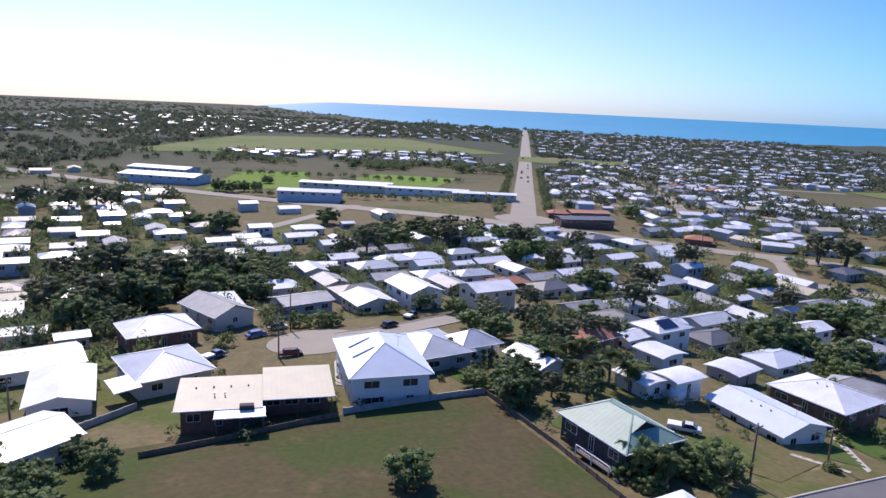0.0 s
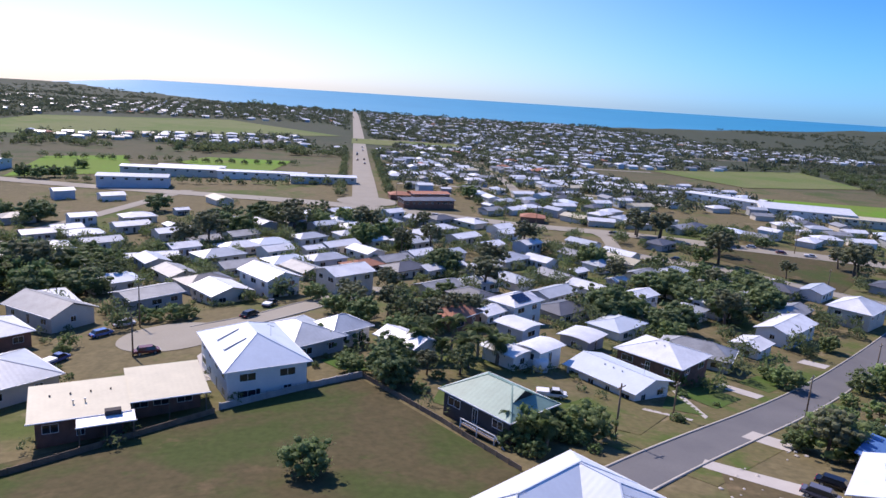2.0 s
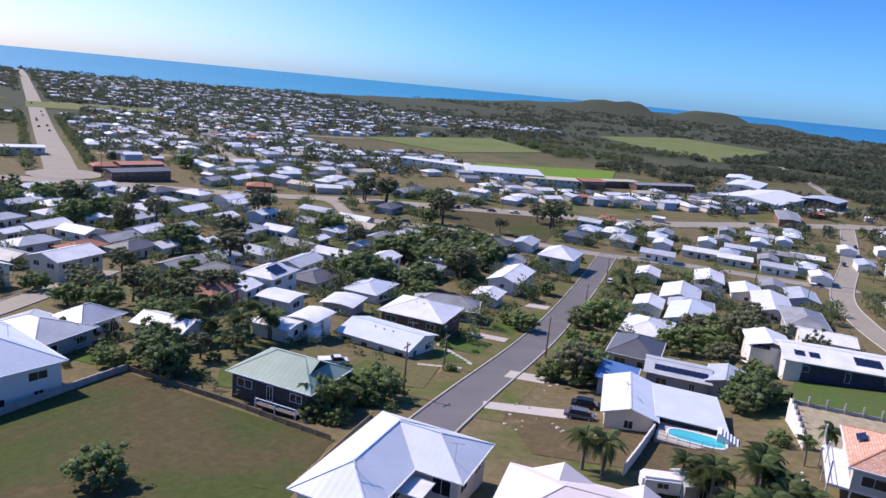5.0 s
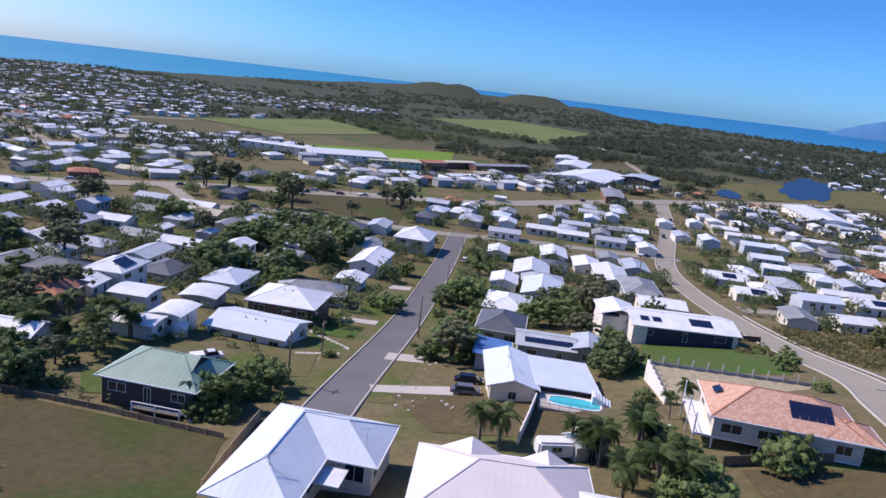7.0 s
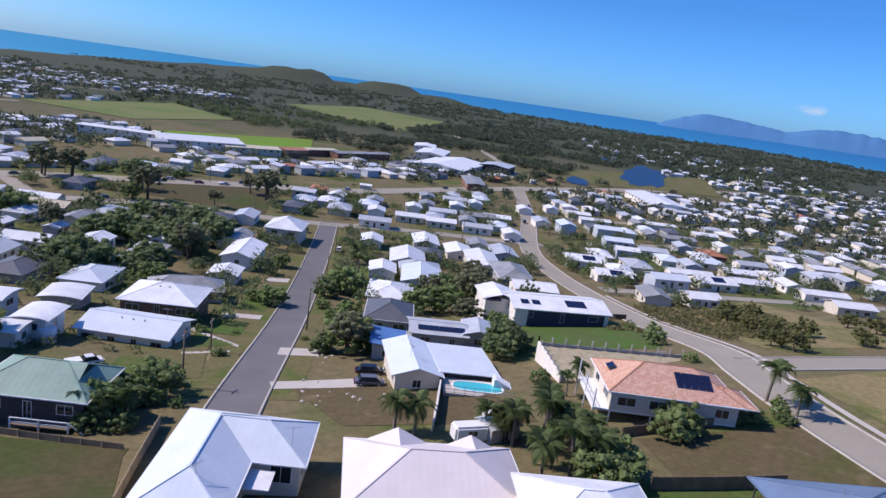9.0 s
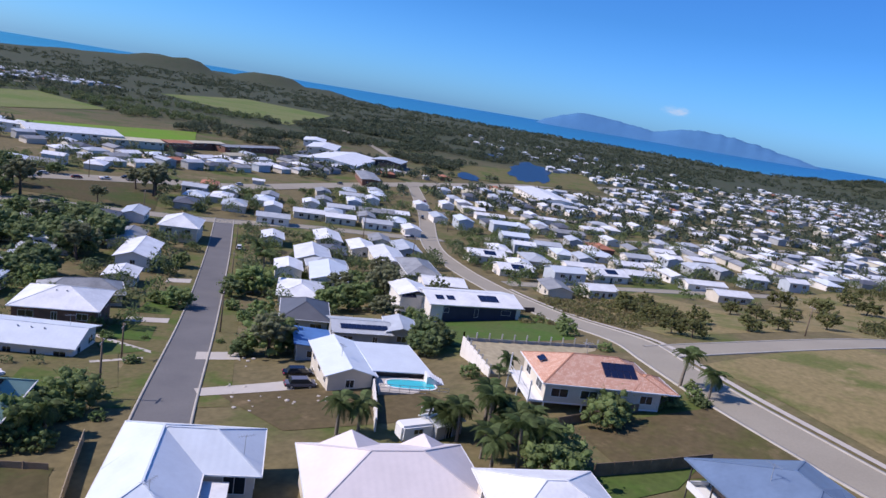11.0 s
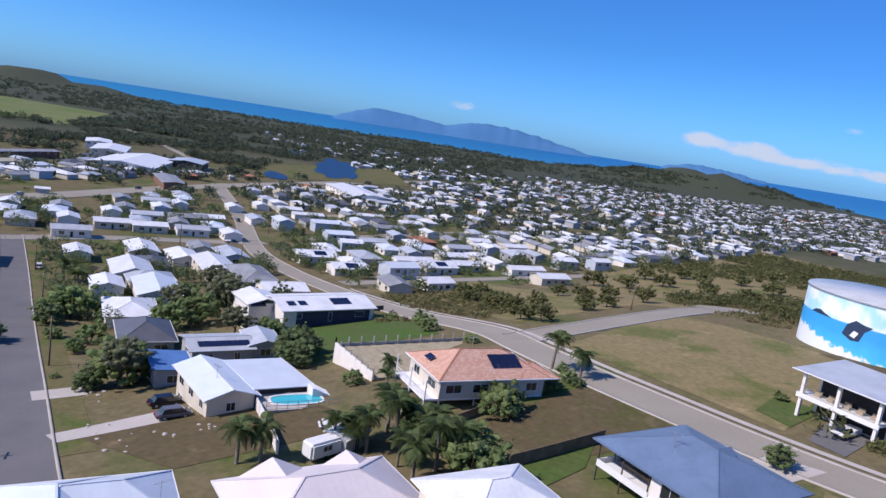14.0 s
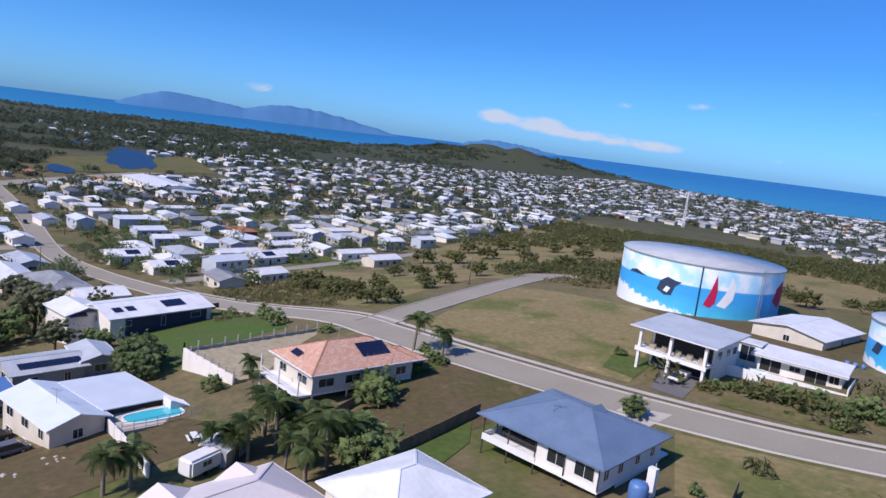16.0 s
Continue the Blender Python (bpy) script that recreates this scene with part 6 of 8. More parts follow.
def power_pole(x, y, height, label="weathered timber power pole with a cross arm", turn=31):
    ob = thing("power_pole", x, y, gz(x, y), turn, label, "power pole", "power poles of the streets")
    bm = bmesh.new()
    tube(bm, [(0, 0, -0.6), (0, 0, height * 0.5), (0, 0, height)], [0.17, 0.15, 0.11], 8)
    part("pole", bm, M["timber"], ob)
    part("cross_arm", boxes((-1.1, 1.1, -0.06, 0.06, height - 0.7, height - 0.56)), M["timber"], ob)
    for dx in (-0.95, -0.35, 0.35, 0.95):
        bm = bmesh.new()
        tube(bm, [(dx, 0, height - 0.56), (dx, 0, height - 0.38)], [0.05, 0.04], 6)
        part("insulator", bm, M["trim"], ob)
    return ob


for x, y, hh in ((45.2, 89.3, 8.5), (88.7, 102.4, 9.0), (130.4, 130.0, 9.5), (170.3, 157.3, 9.5), (-32.2, 154.8, 9.5), (-29.1, 132.8, 8.0), (-57.1, 93.7, 9.0), (61.8, 101.3, 6.0), (156.2, -10.3, 7.5), (336.5, -24.2, 12),
                 (108.0, 348.5, 14), (123.0, 341.9, 14), (56.0, 385.3, 14), (177.2, 317.3, 12), (227.6, 279.6, 12), (185.6, 209.7, 10), (243.9, 146.0, 10), (213.7, 111.3, 10), (305.7, 129.2, 11), (330.0, 165.1, 12)):
    power_pole(x, y, hh)


def car(x, y, turn, colour, kind="sedan", label=""):
    """A parked car: body, cabin glass, roof, bumpers, lights and wheels."""
    ob = thing("car", x, y, gz(x, y) + 0.1, turn, label or "parked car", "car", "parked cars")
    L, Wd = (5.1, 1.9) if kind == "ute" else (4.5, 1.8)
    key = "paint_%0.2f_%0.2f_%0.2f" % colour
    if key not in M:
        M[key] = material(key, colour, 0.25, var=0.03, spec=0.7)
    bm = boxes((-L / 2, L / 2, -Wd / 2, Wd / 2, 0.32, 0.86))
    bmesh.ops.bevel(bm, geom=list(bm.edges), offset=0.14, segments=2, affect="EDGES")
    part("body", bm, M[key], ob)
    x0, x1 = (-0.3, 1.5) if kind == "ute" else (-1.7, 1.25)
    bm = bmesh.new()
    v = [bm.verts.new(p) for p in ((x0, -0.82, 0.84), (x1 + 0.5, -0.82, 0.84), (x1 + 0.5, 0.82, 0.84), (x0, 0.82, 0.84), (x0 + 0.35, -0.66, 1.42), (x1 - 0.2, -0.66, 1.42), (x1 - 0.2, 0.66, 1.42), (x0 + 0.35, 0.66, 1.42))]
    for f in ((0, 3, 2, 1), (4, 5, 6, 7), (0, 1, 5, 4), (1, 2, 6, 5), (2, 3, 7, 6), (3, 0, 4, 7)):
        bm.faces.new([v[i] for i in f])
    part("glass", bm, M["glass"], ob)
    part("roof", boxes((x0 + 0.38, x1 - 0.22, -0.64, 0.64, 1.41, 1.47)), M[key], ob)
    if kind == "ute":
        part("tray", boxes((-2.5, -0.4, -0.92, 0.92, 0.8, 1.15)), M["trim"], ob)
    for sx in (-1, 1):
        part("bumper", boxes((sx * L / 2 - 0.06, sx * L / 2 + 0.08, -Wd / 2 + 0.1, Wd / 2 - 0.1, 0.34, 0.56)), M["black"], ob)
        for sy in (-1, 1):
            part("headlight" if sx > 0 else "tail_light", boxes((sx * L / 2 - 0.03, sx * L / 2 + 0.05, sy * 0.62 - 0.18, sy * 0.62 + 0.18, 0.62, 0.76)), M["trim"] if sx > 0 else M["sail_red"], ob)
            bm = bmesh.new()
            tube(bm, [(0, -0.1, 0), (0, 0.1, 0)], [0.33, 0.33], 14)
            wh = part("wheel", bm, M["black"], ob)
            wh.matrix_basis = pose(sx * L * 0.3, sy * (Wd / 2 - 0.08), 0.32)
            bm = bmesh.new()
            tube(bm, [(0, -0.115, 0), (0, 0.115, 0)], [0.2, 0.2], 10)
            part("rim", bm, M["steel"], wh)
    return ob


car(68.4, 73.2, -49, (0.012, 0.013, 0.018), "sedan", "black car parked on the drive of the pool house")
car(63.3, 69.8, -49, (0.14, 0.14, 0.17), "sedan", "grey car parked on the drive of the pool house")
car(73.0, -22.3, 126, (0.75, 0.76, 0.77), "ute", "white utility parked at the modern house")
car(173.5, 158.2, 33, (0.7, 0.71, 0.72), "sedan", "white car parked along the street")
car(-38.6, 149.6, 43, (0.05, 0.16, 0.45), "sedan", "bright blue car parked by the close")
car(-35.7, 156.5, 26, (0.62, 0.63, 0.65), "sedan", "silver car parked by the close")
car(-42.3, 133.8, 60, (0.04, 0.10, 0.30), "ute", "dark blue utility parked beside the cream house")
car(-26.9, 133.8, 19, (0.16, 0.04, 0.04), "sedan", "dark red car parked on the grass")
car(-9.9, 157.1, 50, (0.03, 0.03, 0.035), "sedan", "dark car parked in the close")
car(-5.8, 168.7, 65, (0.04, 0.04, 0.045), "ute", "dark utility parked beside a drive")
car(41.6, 105.8, -18, (0.7, 0.7, 0.7), "ute", "white utility behind the green-roofed house")
Rc = random.Random(4)
for line_, n_ in ((smooth_line(HIGHWAY[3:11], 10), 16), (smooth_line(MAIN[:3], 10), 10), (smooth_line(STREET_B, 10), 3), (smooth_line(STREET_C[:6], 10), 4)):
    nn = normals(line_)
    for _ in range(n_):
        i = Rc.randrange(1, len(line_) - 1)
        d = line_[i + 1] - line_[i]
        o_ = Rc.choice((-3.2, 3.2)) if n_ > 5 else Rc.choice((-2.4, 2.4))
        c_ = car(line_[i][0] + nn[i][0] * o_, line_[i][1] + nn[i][1] * o_, math.degrees(math.atan2(d[1], d[0])) + (180 if o_ > 0 else 0), Rc.choice(((0.7, 0.7, 0.7), (0.6, 0.62, 0.64), (0.03, 0.03, 0.035), (0.3, 0.31, 0.33), (0.25, 0.03, 0.03))),
                 Rc.choice(("sedan", "sedan", "ute")), "car on the pale asphalt of the road")
        c_.location.z += 0.15

# garden furniture and small things round the pool house
cv = thing("caravan", 51.8, 47.5, gz(51.8, 47.5), -40, "small white caravan beside the garden", "caravan")
bm = boxes((-2.2, 2.2, -1.05, 1.05, 0.45, 2.4))
bmesh.ops.bevel(bm, geom=list(bm.edges), offset=0.25, segments=3, affect="EDGES")
part("body", bm, M["trim"], cv)
window(cv, 0, -1.06, 1.3, 1.2, 0.6, 0)
for sy in (-1, 1):
    bm = bmesh.new()
    tube(bm, [(0, sy * 0.9 - 0.1, 0.32), (0, sy * 0.9 + 0.1, 0.32)], [0.32, 0.32], 12)
    part("wheel", bm, M["black"], cv)
house(55.1, 45.2, -28, 4.6, 3.4, gz(55.1, 45.2) + 2.2, "gable", 0.5, "wall_grey", "roof_zinc", "small grey garden shed", 1, over=0.15, category="shed", name="shed")
rt = thing("rainwater_tank", 44.8, 120.0, gz(44.8, 120.0), 0, "round white ribbed rainwater tank beside the sheds", "water tank")
bm = bmesh.new()
tube(bm, [(0, 0, -0.3), (0, 0, 2.3), (0, 0, 2.35), (0, 0, 2.6)], [1.45, 1.45, 1.35, 0.3], 24)
part("barrel", bm, M["trim"], rt)
for z in (0.4, 0.9, 1.4, 1.9):
    bm = bmesh.new()
    tube(bm, [(0, 0, z - 0.05), (0, 0, z), (0, 0, z + 0.05)], [1.45, 1.49, 1.45], 24)
    part("rib", bm, M["trim"], rt)
Rs = random.Random(21)
rock_me = []
for k in range(4):
    bm = bmesh.new()
    bmesh.ops.create_icosphere(bm, subdivisions=1, radius=0.5)
    for v in bm.verts:
        v.co *= Rs.uniform(0.7, 1.2)
        v.co.z *= 0.6
    me = bpy.data.meshes.new("garden_rock")
    bm.to_mesh(me)
    bm.free()
    me.materials.append(M["concrete"])
    rock_me.append(me)
for cx, cy, n_, sp in ((58.1, 77.8, 7, 1.8), (54.6, 70.5, 9, 2.4), (72.2, 84.7, 5, 1.6), (60.1, 63.3, 6, 1.2)):
    for _ in range(n_):
        x, y = cx + Rs.gauss(0, sp), cy + Rs.gauss(0, sp)
        ob = new("garden_rock", Rs.choice(rock_me))
        s_ = Rs.uniform(0.3, 0.85)
        ob.matrix_world = pose(x, y, gz(x, y) + 0.05, 0, 0, Rs.uniform(0, 360)) @ Matrix.Diagonal((s_, s_, s_, 1))
        tagged(ob, "pale rounded rock lying in the dry garden", "rock", "garden rocks")

pt = thing("picnic_table", 61.0, 49.0, gz(61.0, 49.0), 20, "weathered white picnic table with benches in the yard", "table")
part("tabletop", boxes((-0.9, 0.9, -0.4, 0.4, 0.70, 0.76)), M["trim"], pt)
for sy in (-0.75, 0.75):
    part("bench", boxes((-0.9, 0.9, sy - 0.14, sy + 0.14, 0.40, 0.45)), M["trim"], pt)
for sx in (-0.7, 0.7):
    part("leg_frame", boxes((sx - 0.05, sx + 0.05, -0.8, 0.8, 0.33, 0.40), (sx - 0.05, sx + 0.05, -0.3, 0.3, 0, 0.70)), M["steel"], pt)

def antenna(ob, x, y, z, turn=20):
    """A roof aerial: mast, boom and rods."""
    bm = bmesh.new()
    beam(bm, (0, 0, -0.6), (0, 0, 2.0), 0.05)
    beam(bm, (-0.8, 0, 1.9), (0.9, 0, 1.9), 0.035)
    for k in range(6):
        q = -0.7 + k * 0.28
        beam(bm, (q, -0.45 + 0.04 * k, 1.92), (q, 0.45 - 0.04 * k, 1.92), 0.025)
    part("aerial", bm, M["steel"], ob).matrix_basis = pose(x, y, z, 0, 0, turn)


antenna(lb, 12.0, -7.0, E3 + 0.9)
antenna(lb, 5.0, -15.0, E3 + 0.8, 60)
antenna(bl, 1.5, 3.0, H2 + 1.4)
antenna(n1, 5.0, 1.0, HOUSES[n1.name][2] + 1.1)
antenna(ph, -2.0, 0.6, HOUSES[ph.name][2] + 0.9)
antenna(tc, -1.0, 0.8, HOUSES[tc.name][2] + 2.1)
antenna(bw, 2.0, 2.5, HOUSES[bw.name][2] + 1.9)

# ---------------------------------------------------------------- larger buildings of the town
def hall(x, y, turn, L, W, h, cover, wall, label, category="hall", roof="gable", wins=8, rise=None):
    return house(x, y, turn, L, W, gz(x, y) + h, roof, rise if rise is not None else W * 0.06, wall, cover, label, wins, 1, category=category, name="building", doors=False)


hall(20, 478, 2, 44, 13, 5.0, "roof_white", "wall_cream", "long white-roofed school building", "school")
hall(-81, 510, -3, 64, 14, 6.0, "roof_white", "wall_cream", "long white-roofed school building", "school")
hall(-70, 532, -2, 46, 12, 5.0, "roof_white", "wall_cream", "long white-roofed school building", "school")
hall(-92, 447, 3, 40, 17, 7.0, "roof_zinc", "wall_blue", "blue-walled school hall with dark bays", "school", wins=6)
hall(-20, 499, -3, 60, 12, 5.0, "roof_white", "wall_white", "low school building with a white roof", "school")
hall(-218, 522, -7, 61, 27, 6.0, "roof_white", "wall_blue", "large blue and white industrial building", "factory")
hall(-240, 572, -9, 53, 24, 6.0, "roof_zinc", "wall_blue", "large zinc-roofed industrial building", "factory")
hall(298, 436, -59, 61, 14, 6.0, "roof_white", "wall_white", "long white shop building", "shop")
hall(329, 402, -26, 57, 35, 6.0, "roof_white", "wall_white", "broad white-roofed shopping building", "shop")
hall(354, 376, -26, 41, 18, 5.0, "roof_cream", "wall_cream", "low cream shop building", "shop")
hall(408, 372, -9, 61, 12, 5.0, "roof_cream", "wall_brick", "low brick motel with a cream roof", "motel")
hall(455, 352, -10, 61, 12, 5.0, "roof_grey", "wall_brick", "low brick motel with a grey roof", "motel")
hall(383, 364, -11, 22, 16, 6.0, "roof_red", "wall_brick", "brick building with a terracotta roof", "shop")
hall(506, 295, 13, 86, 45, 5.0, "roof_white", "wall_white", "large white-roofed supermarket beside the highway", "supermarket")
hall(556, 274, 12, 35, 27, 6.0, "roof_zinc", "wall_dark", "dark-walled end of the supermarket", "supermarket")
hall(565, 346, 23, 61, 27, 6.0, "roof_white", "wall_cream", "broad warehouse with a white roof", "warehouse")
hall(614, 384, 28, 41, 22, 6.0, "roof_white", "wall_white", "broad warehouse with a white roof", "warehouse")
hall(427, 233, 33, 45, 14, 5.0, "roof_grey", "wall_brick", "low brown brick building with a grey roof", "motel")
hall(73, 386, 11, 31, 12, 5.0, "roof_dark", "wall_brick", "dark-roofed corner building at the junction", "shop")
hall(79, 411, 8, 24, 13, 5.0, "roof_red", "wall_brick", "red-roofed building beside the main road", "shop")
hall(534, 127, 30, 71, 31, 5.0, "roof_white", "wall_white", "broad white roof in the town", "shop")

# ---------------------------------------------------------------- planting patterns
PATTERNS = {
    "broad": make_tree(1, 4.2, 7.2, 0.9, "leaf_dark", clumps=90, per=22, size=0.24, label="broad dark green shade tree in a garden"),
    "round": make_tree(2, 3.6, 6.0, 0.7, "leaf_mid", clumps=84, per=22, size=0.22, label="rounded fresh green tree in a garden"),
    "gum": make_tree(3, 3.6, 10.0, 3.4, "leaf_olive", clumps=70, per=22, size=0.21, label="tall open olive-green gum tree", ragged=0.6),
    "dark": make_tree(7, 3.0, 6.4, 0.5, "leaf_dark", clumps=84, per=22, size=0.22, label="dense dark green pine-like tree"),
    "bush": make_tree(4, 2.0, 2.6, 0.3, "leaf_mid", clumps=40, per=26, size=0.11, label="low rounded green garden shrub", name="shrub", category="shrub"),
    "scrub": make_tree(5, 2.6, 4.0, 0.8, "leaf_dry", clumps=44, per=22, size=0.19, label="dry olive scrub bush on the slope", name="scrub_tree", ragged=0.5),
    "open": make_tree(17, 3.4, 7.6, 1.6, "leaf_town", clumps=60, per=22, size=0.22, label="tall uneven dark green garden tree", ragged=0.7, spread=0.85),
    "palm": make_palm(6, 3.9, label="palm with a grey trunk and arching green fronds"),
    "palm_tall": make_palm(8, 5.0, label="palm with a leaning grey trunk and drooping fronds"),
}
Rt = random.Random(33)
PUT = []
PATTERNS["hedge"] = make_tree(12, 1.4, 1.15, 0.05, "leaf_dark", clumps=44, per=24, size=0.13, label="clipped dark green hedge shrub along the terrace", name="shrub", category="shrub")
PATTERNS["agave"] = make_palm(13, 0.1, 20, 0.9, "spiky grey-green agave in the dry bank")
PATTERNS["agave"]["category"] = "agave"
PATTERNS["agave"].name = "agave_plant"


def put(kind, x, y, s):
    if kind == "palm" and Rt.random() < 0.4:
        kind = "palm_tall"
    if kind == "scrub":
        s *= 0.62
    if kind == "broad":
        kind = Rt.choice(("broad", "broad", "round", "gum", "open"))
        s *= 0.82
    if float(np.min(np.hypot(lineA[:, 0] - x, lineA[:, 1] - y))) < 10.5:
        s *= 0.62
    plant(PATTERNS[kind], x, y, min(s, 1.5), rnd=Rt)
    PUT.append((x, y, 2.0 * s))


put("round", 0.6, 78.7, 0.74)
put("dark", -46.3, 58.7, 1.10)
put("dark", -48.9, 75.2, 1.05)
put("dark", -40.6, 72.1, 0.87)
put("dark", -34.3, 62.9, 0.86)
put("dark", -36.4, 79.5, 0.68)
put("dark", -41.8, 83.9, 0.60)
put("dark", -41.0, 65.3, 0.82)
put("dark", -55.3, 67.7, 0.80)
put("broad", -95.8, 167.0, 1.44)
put("broad", -85.0, 170.0, 1.59)
put("broad", -81.5, 185.4, 1.69)
put("broad", -76.6, 199.2, 1.97)
put("broad", -64.7, 192.5, 1.88)
put("broad", -63.9, 215.1, 1.86)
put("broad", -89.6, 215.5, 1.94)
put("broad", -61.9, 230.6, 1.75)
put("broad", -54.9, 226.5, 1.50)
put("broad", -80.1, 232.7, 1.81)
put("broad", -100.0, 218.5, 1.33)
put("gum", -113.6, 160.8, 1.06)
put("gum", -116.6, 209.8, 1.03)
put("bush", -31.2, 159.3, 1.26)
put("bush", -26.7, 159.4, 1.57)
put("bush", -23.5, 159.5, 1.26)
put("bush", -42.4, 170.6, 0.85)
put("broad", -42.8, 244.8, 1.36)
put("broad", -36.7, 254.1, 1.40)
put("gum", -30.4, 265.4, 1.41)
put("broad", -31.0, 294.1, 2.15)
put("broad", -19.4, 289.1, 1.84)
put("broad", -13.5, 316.1, 2.18)
put("broad", -0.5, 310.9, 2.18)
put("broad", 11.2, 324.0, 2.05)
put("broad", 22.9, 318.5, 1.73)
put("broad", 27.6, 272.8, 2.17)
put("round", 36.8, 282.6, 2.08)
put("broad", 40.1, 258.3, 1.19)
put("gum", 51.7, 262.3, 1.12)
put("round", 14.4, 148.7, 1.0)
put("gum", 20.8, 155.9, 0.75)
put("round", 26.7, 155.7, 0.85)
put("gum", 12.8, 164.9, 0.8)
put("gum", 28.2, 144.3, 0.8)
put("broad", 40.2, 183.3, 1.0)
put("gum", 34.2, 149.5, 0.8)
put("broad", 41.9, 160.0, 0.91)
put("round", 5.2, 176.5, 0.75)
put("round", 8.9, 157.6, 0.85)
put("bush", 5.6, 128.7, 1.52)
put("bush", 8.5, 119.9, 0.97)
put("bush", 2.4, 136.7, 1.33)
put("bush", 10.7, 130.7, 1.28)
put("dark", 13.9, 114.0, 0.86)
put("dark", 16.8, 109.8, 0.83)
put("broad", 19.8, 120.8, 0.63)
put("palm", 22.2, 124.4, 1.24)
put("palm", 26.3, 122.5, 1.03)
put("palm", 29.7, 119.2, 1.21)
put("palm", 29.9, 129.9, 1.09)
put("bush", 23.6, 112.5, 0.61)
put("palm", 33.4, 123.2, 1.25)
put("dark", 38.6, 126.5, 0.95)
put("bush", 19.4, 105.7, 0.72)
put("round", 31.2, 87.0, 0.82)
put("dark", 35.7, 90.4, 0.72)
put("palm", 28.7, 87.6, 0.79)
put("round", 40.8, 89.1, 0.87)
put("bush", 37.0, 87.7, 0.95)
put("bush", 61.1, 98.1, 0.79)
put("gum", 54.9, 196.0, 1.29)
put("broad", 48.8, 223.0, 1.65)
put("gum", 64.0, 220.2, 1.20)
put("broad", 81.0, 167.9, 1.70)
put("broad", 74.1, 170.9, 1.19)
put("round", 90.8, 175.3, 1.45)
put("broad", 93.1, 159.0, 1.34)
put("broad", 118.1, 187.4, 1.40)
put("broad", 119.3, 171.6, 1.32)
put("gum", 106.8, 217.0, 1.01)
put("broad", 120.0, 199.3, 1.25)
put("broad", 134.6, 200.7, 1.31)
put("broad", -160.6, 396.6, 1.94)
put("gum", -189.3, 367.5, 2.17)
put("gum", -197.2, 354.9, 2.14)
put("gum", -177.0, 359.6, 1.68)
put("broad", -174.9, 299.0, 1.59)
put("gum", -216.6, 350.1, 2.17)
put("broad", -216.3, 309.0, 2.24)
put("broad", -203.0, 273.4, 1.87)
put("broad", -121.5, 329.8, 1.92)
put("broad", -105.3, 322.5, 1.85)
put("broad", -62.9, 354.5, 1.63)
put("round", -162.7, 481.7, 1.38)
put("round", -152.0, 475.7, 1.36)
put("round", -146.8, 485.5, 1.16)
put("round", -139.0, 487.5, 1.16)
put("round", -145.7, 539.6, 1.16)
put("broad", -27.5, 319.8, 1.73)
put("broad", -8.0, 304.5, 1.64)
put("broad", 0.8, 293.8, 1.58)
put("broad", 11.5, 306.2, 1.65)
put("broad", 29.3, 285.4, 2.17)
put("gum", 58.0, 313.6, 1.00)
put("broad", 41.1, 262.4, 1.20)
put("broad", 92.8, 270.9, 1.56)
put("broad", 109.3, 429.3, 1.59)
put("gum", 166.7, 317.8, 1.51)
put("gum", 173.7, 307.8, 1.67)
put("broad", 183.8, 273.1, 2.22)
put("gum", 226.0, 239.6, 2.23)
put("gum", 187.8, 233.8, 0.79)
put("broad", 219.1, 290.7, 0.99)
put("broad", 85.1, 175.8, 1.64)
put("broad", 91.3, 152.8, 1.18)
put("broad", 122.7, 179.0, 2.02)
put("broad", 139.7, 183.3, 1.70)
put("broad", 110.7, 201.2, 1.48)
put("broad", 154.3, 216.6, 1.46)
put("dark", 15.1, 108.9, 1.00)
put("round", 9.0, 115.7, 0.58)
put("broad", 16.7, 123.1, 0.63)
put("broad", 21.9, 114.0, 0.59)
put("palm", 30.5, 118.5, 1.21)
put("palm", 36.8, 121.6, 1.26)
put("palm", 26.7, 131.7, 1.31)
put("broad", 25.5, 167.8, 0.85)
put("broad", 35.5, 178.5, 0.8)
put("broad", 45.5, 190.6, 0.9)
put("gum", 24.2, 183.0, 0.8)
put("gum", 38.8, 151.4, 0.8)
put("broad", 20.8, 137.6, 1.02)
put("palm", 46.9, 161.7, 0.82)
put("broad", 82.4, 174.1, 1.79)
put("broad", 86.7, 166.5, 1.23)
put("broad", 98.8, 163.4, 1.43)
put("broad", 119.6, 200.7, 1.73)
put("broad", 133.2, 196.3, 1.98)
put("broad", 143.7, 220.6, 1.70)
put("broad", 148.9, 199.9, 2.07)
put("broad", 123.4, 176.3, 1.40)
put("broad", 132.8, 235.0, 1.48)
put("round", 110.5, 242.4, 1.97)
put("round", 101.6, 123.6, 1.43)
put("round", 137.2, 151.9, 1.12)
put("bush", 60.7, 98.7, 0.91)
put("round", 101.1, 128.9, 0.91)
put("dark", 120.2, 122.5, 1.50)
put("round", 128.5, 122.1, 1.39)
put("palm", 145.3, 129.9, 1.64)
put("bush", 107.8, 105.7, 1.86)
put("round", 99.1, 104.0, 0.81)
put("broad", 75.5, 88.3, 0.93)
put("round", 80.0, 85.7, 1.23)
put("broad", 92.1, 91.5, 0.77)
put("bush", 81.1, 96.8, 0.65)
put("bush", 74.5, 108.1, 0.59)
put("bush", 70.3, 112.6, 0.60)
put("round", 124.5, 97.1, 1.08)
put("round", 130.9, 93.1, 1.28)
put("gum", 138.1, 88.4, 1.11)
put("gum", 162.9, 101.1, 1.08)
put("broad", 117.9, 73.1, 0.97)
put("broad", 99.0, 60.6, 0.83)
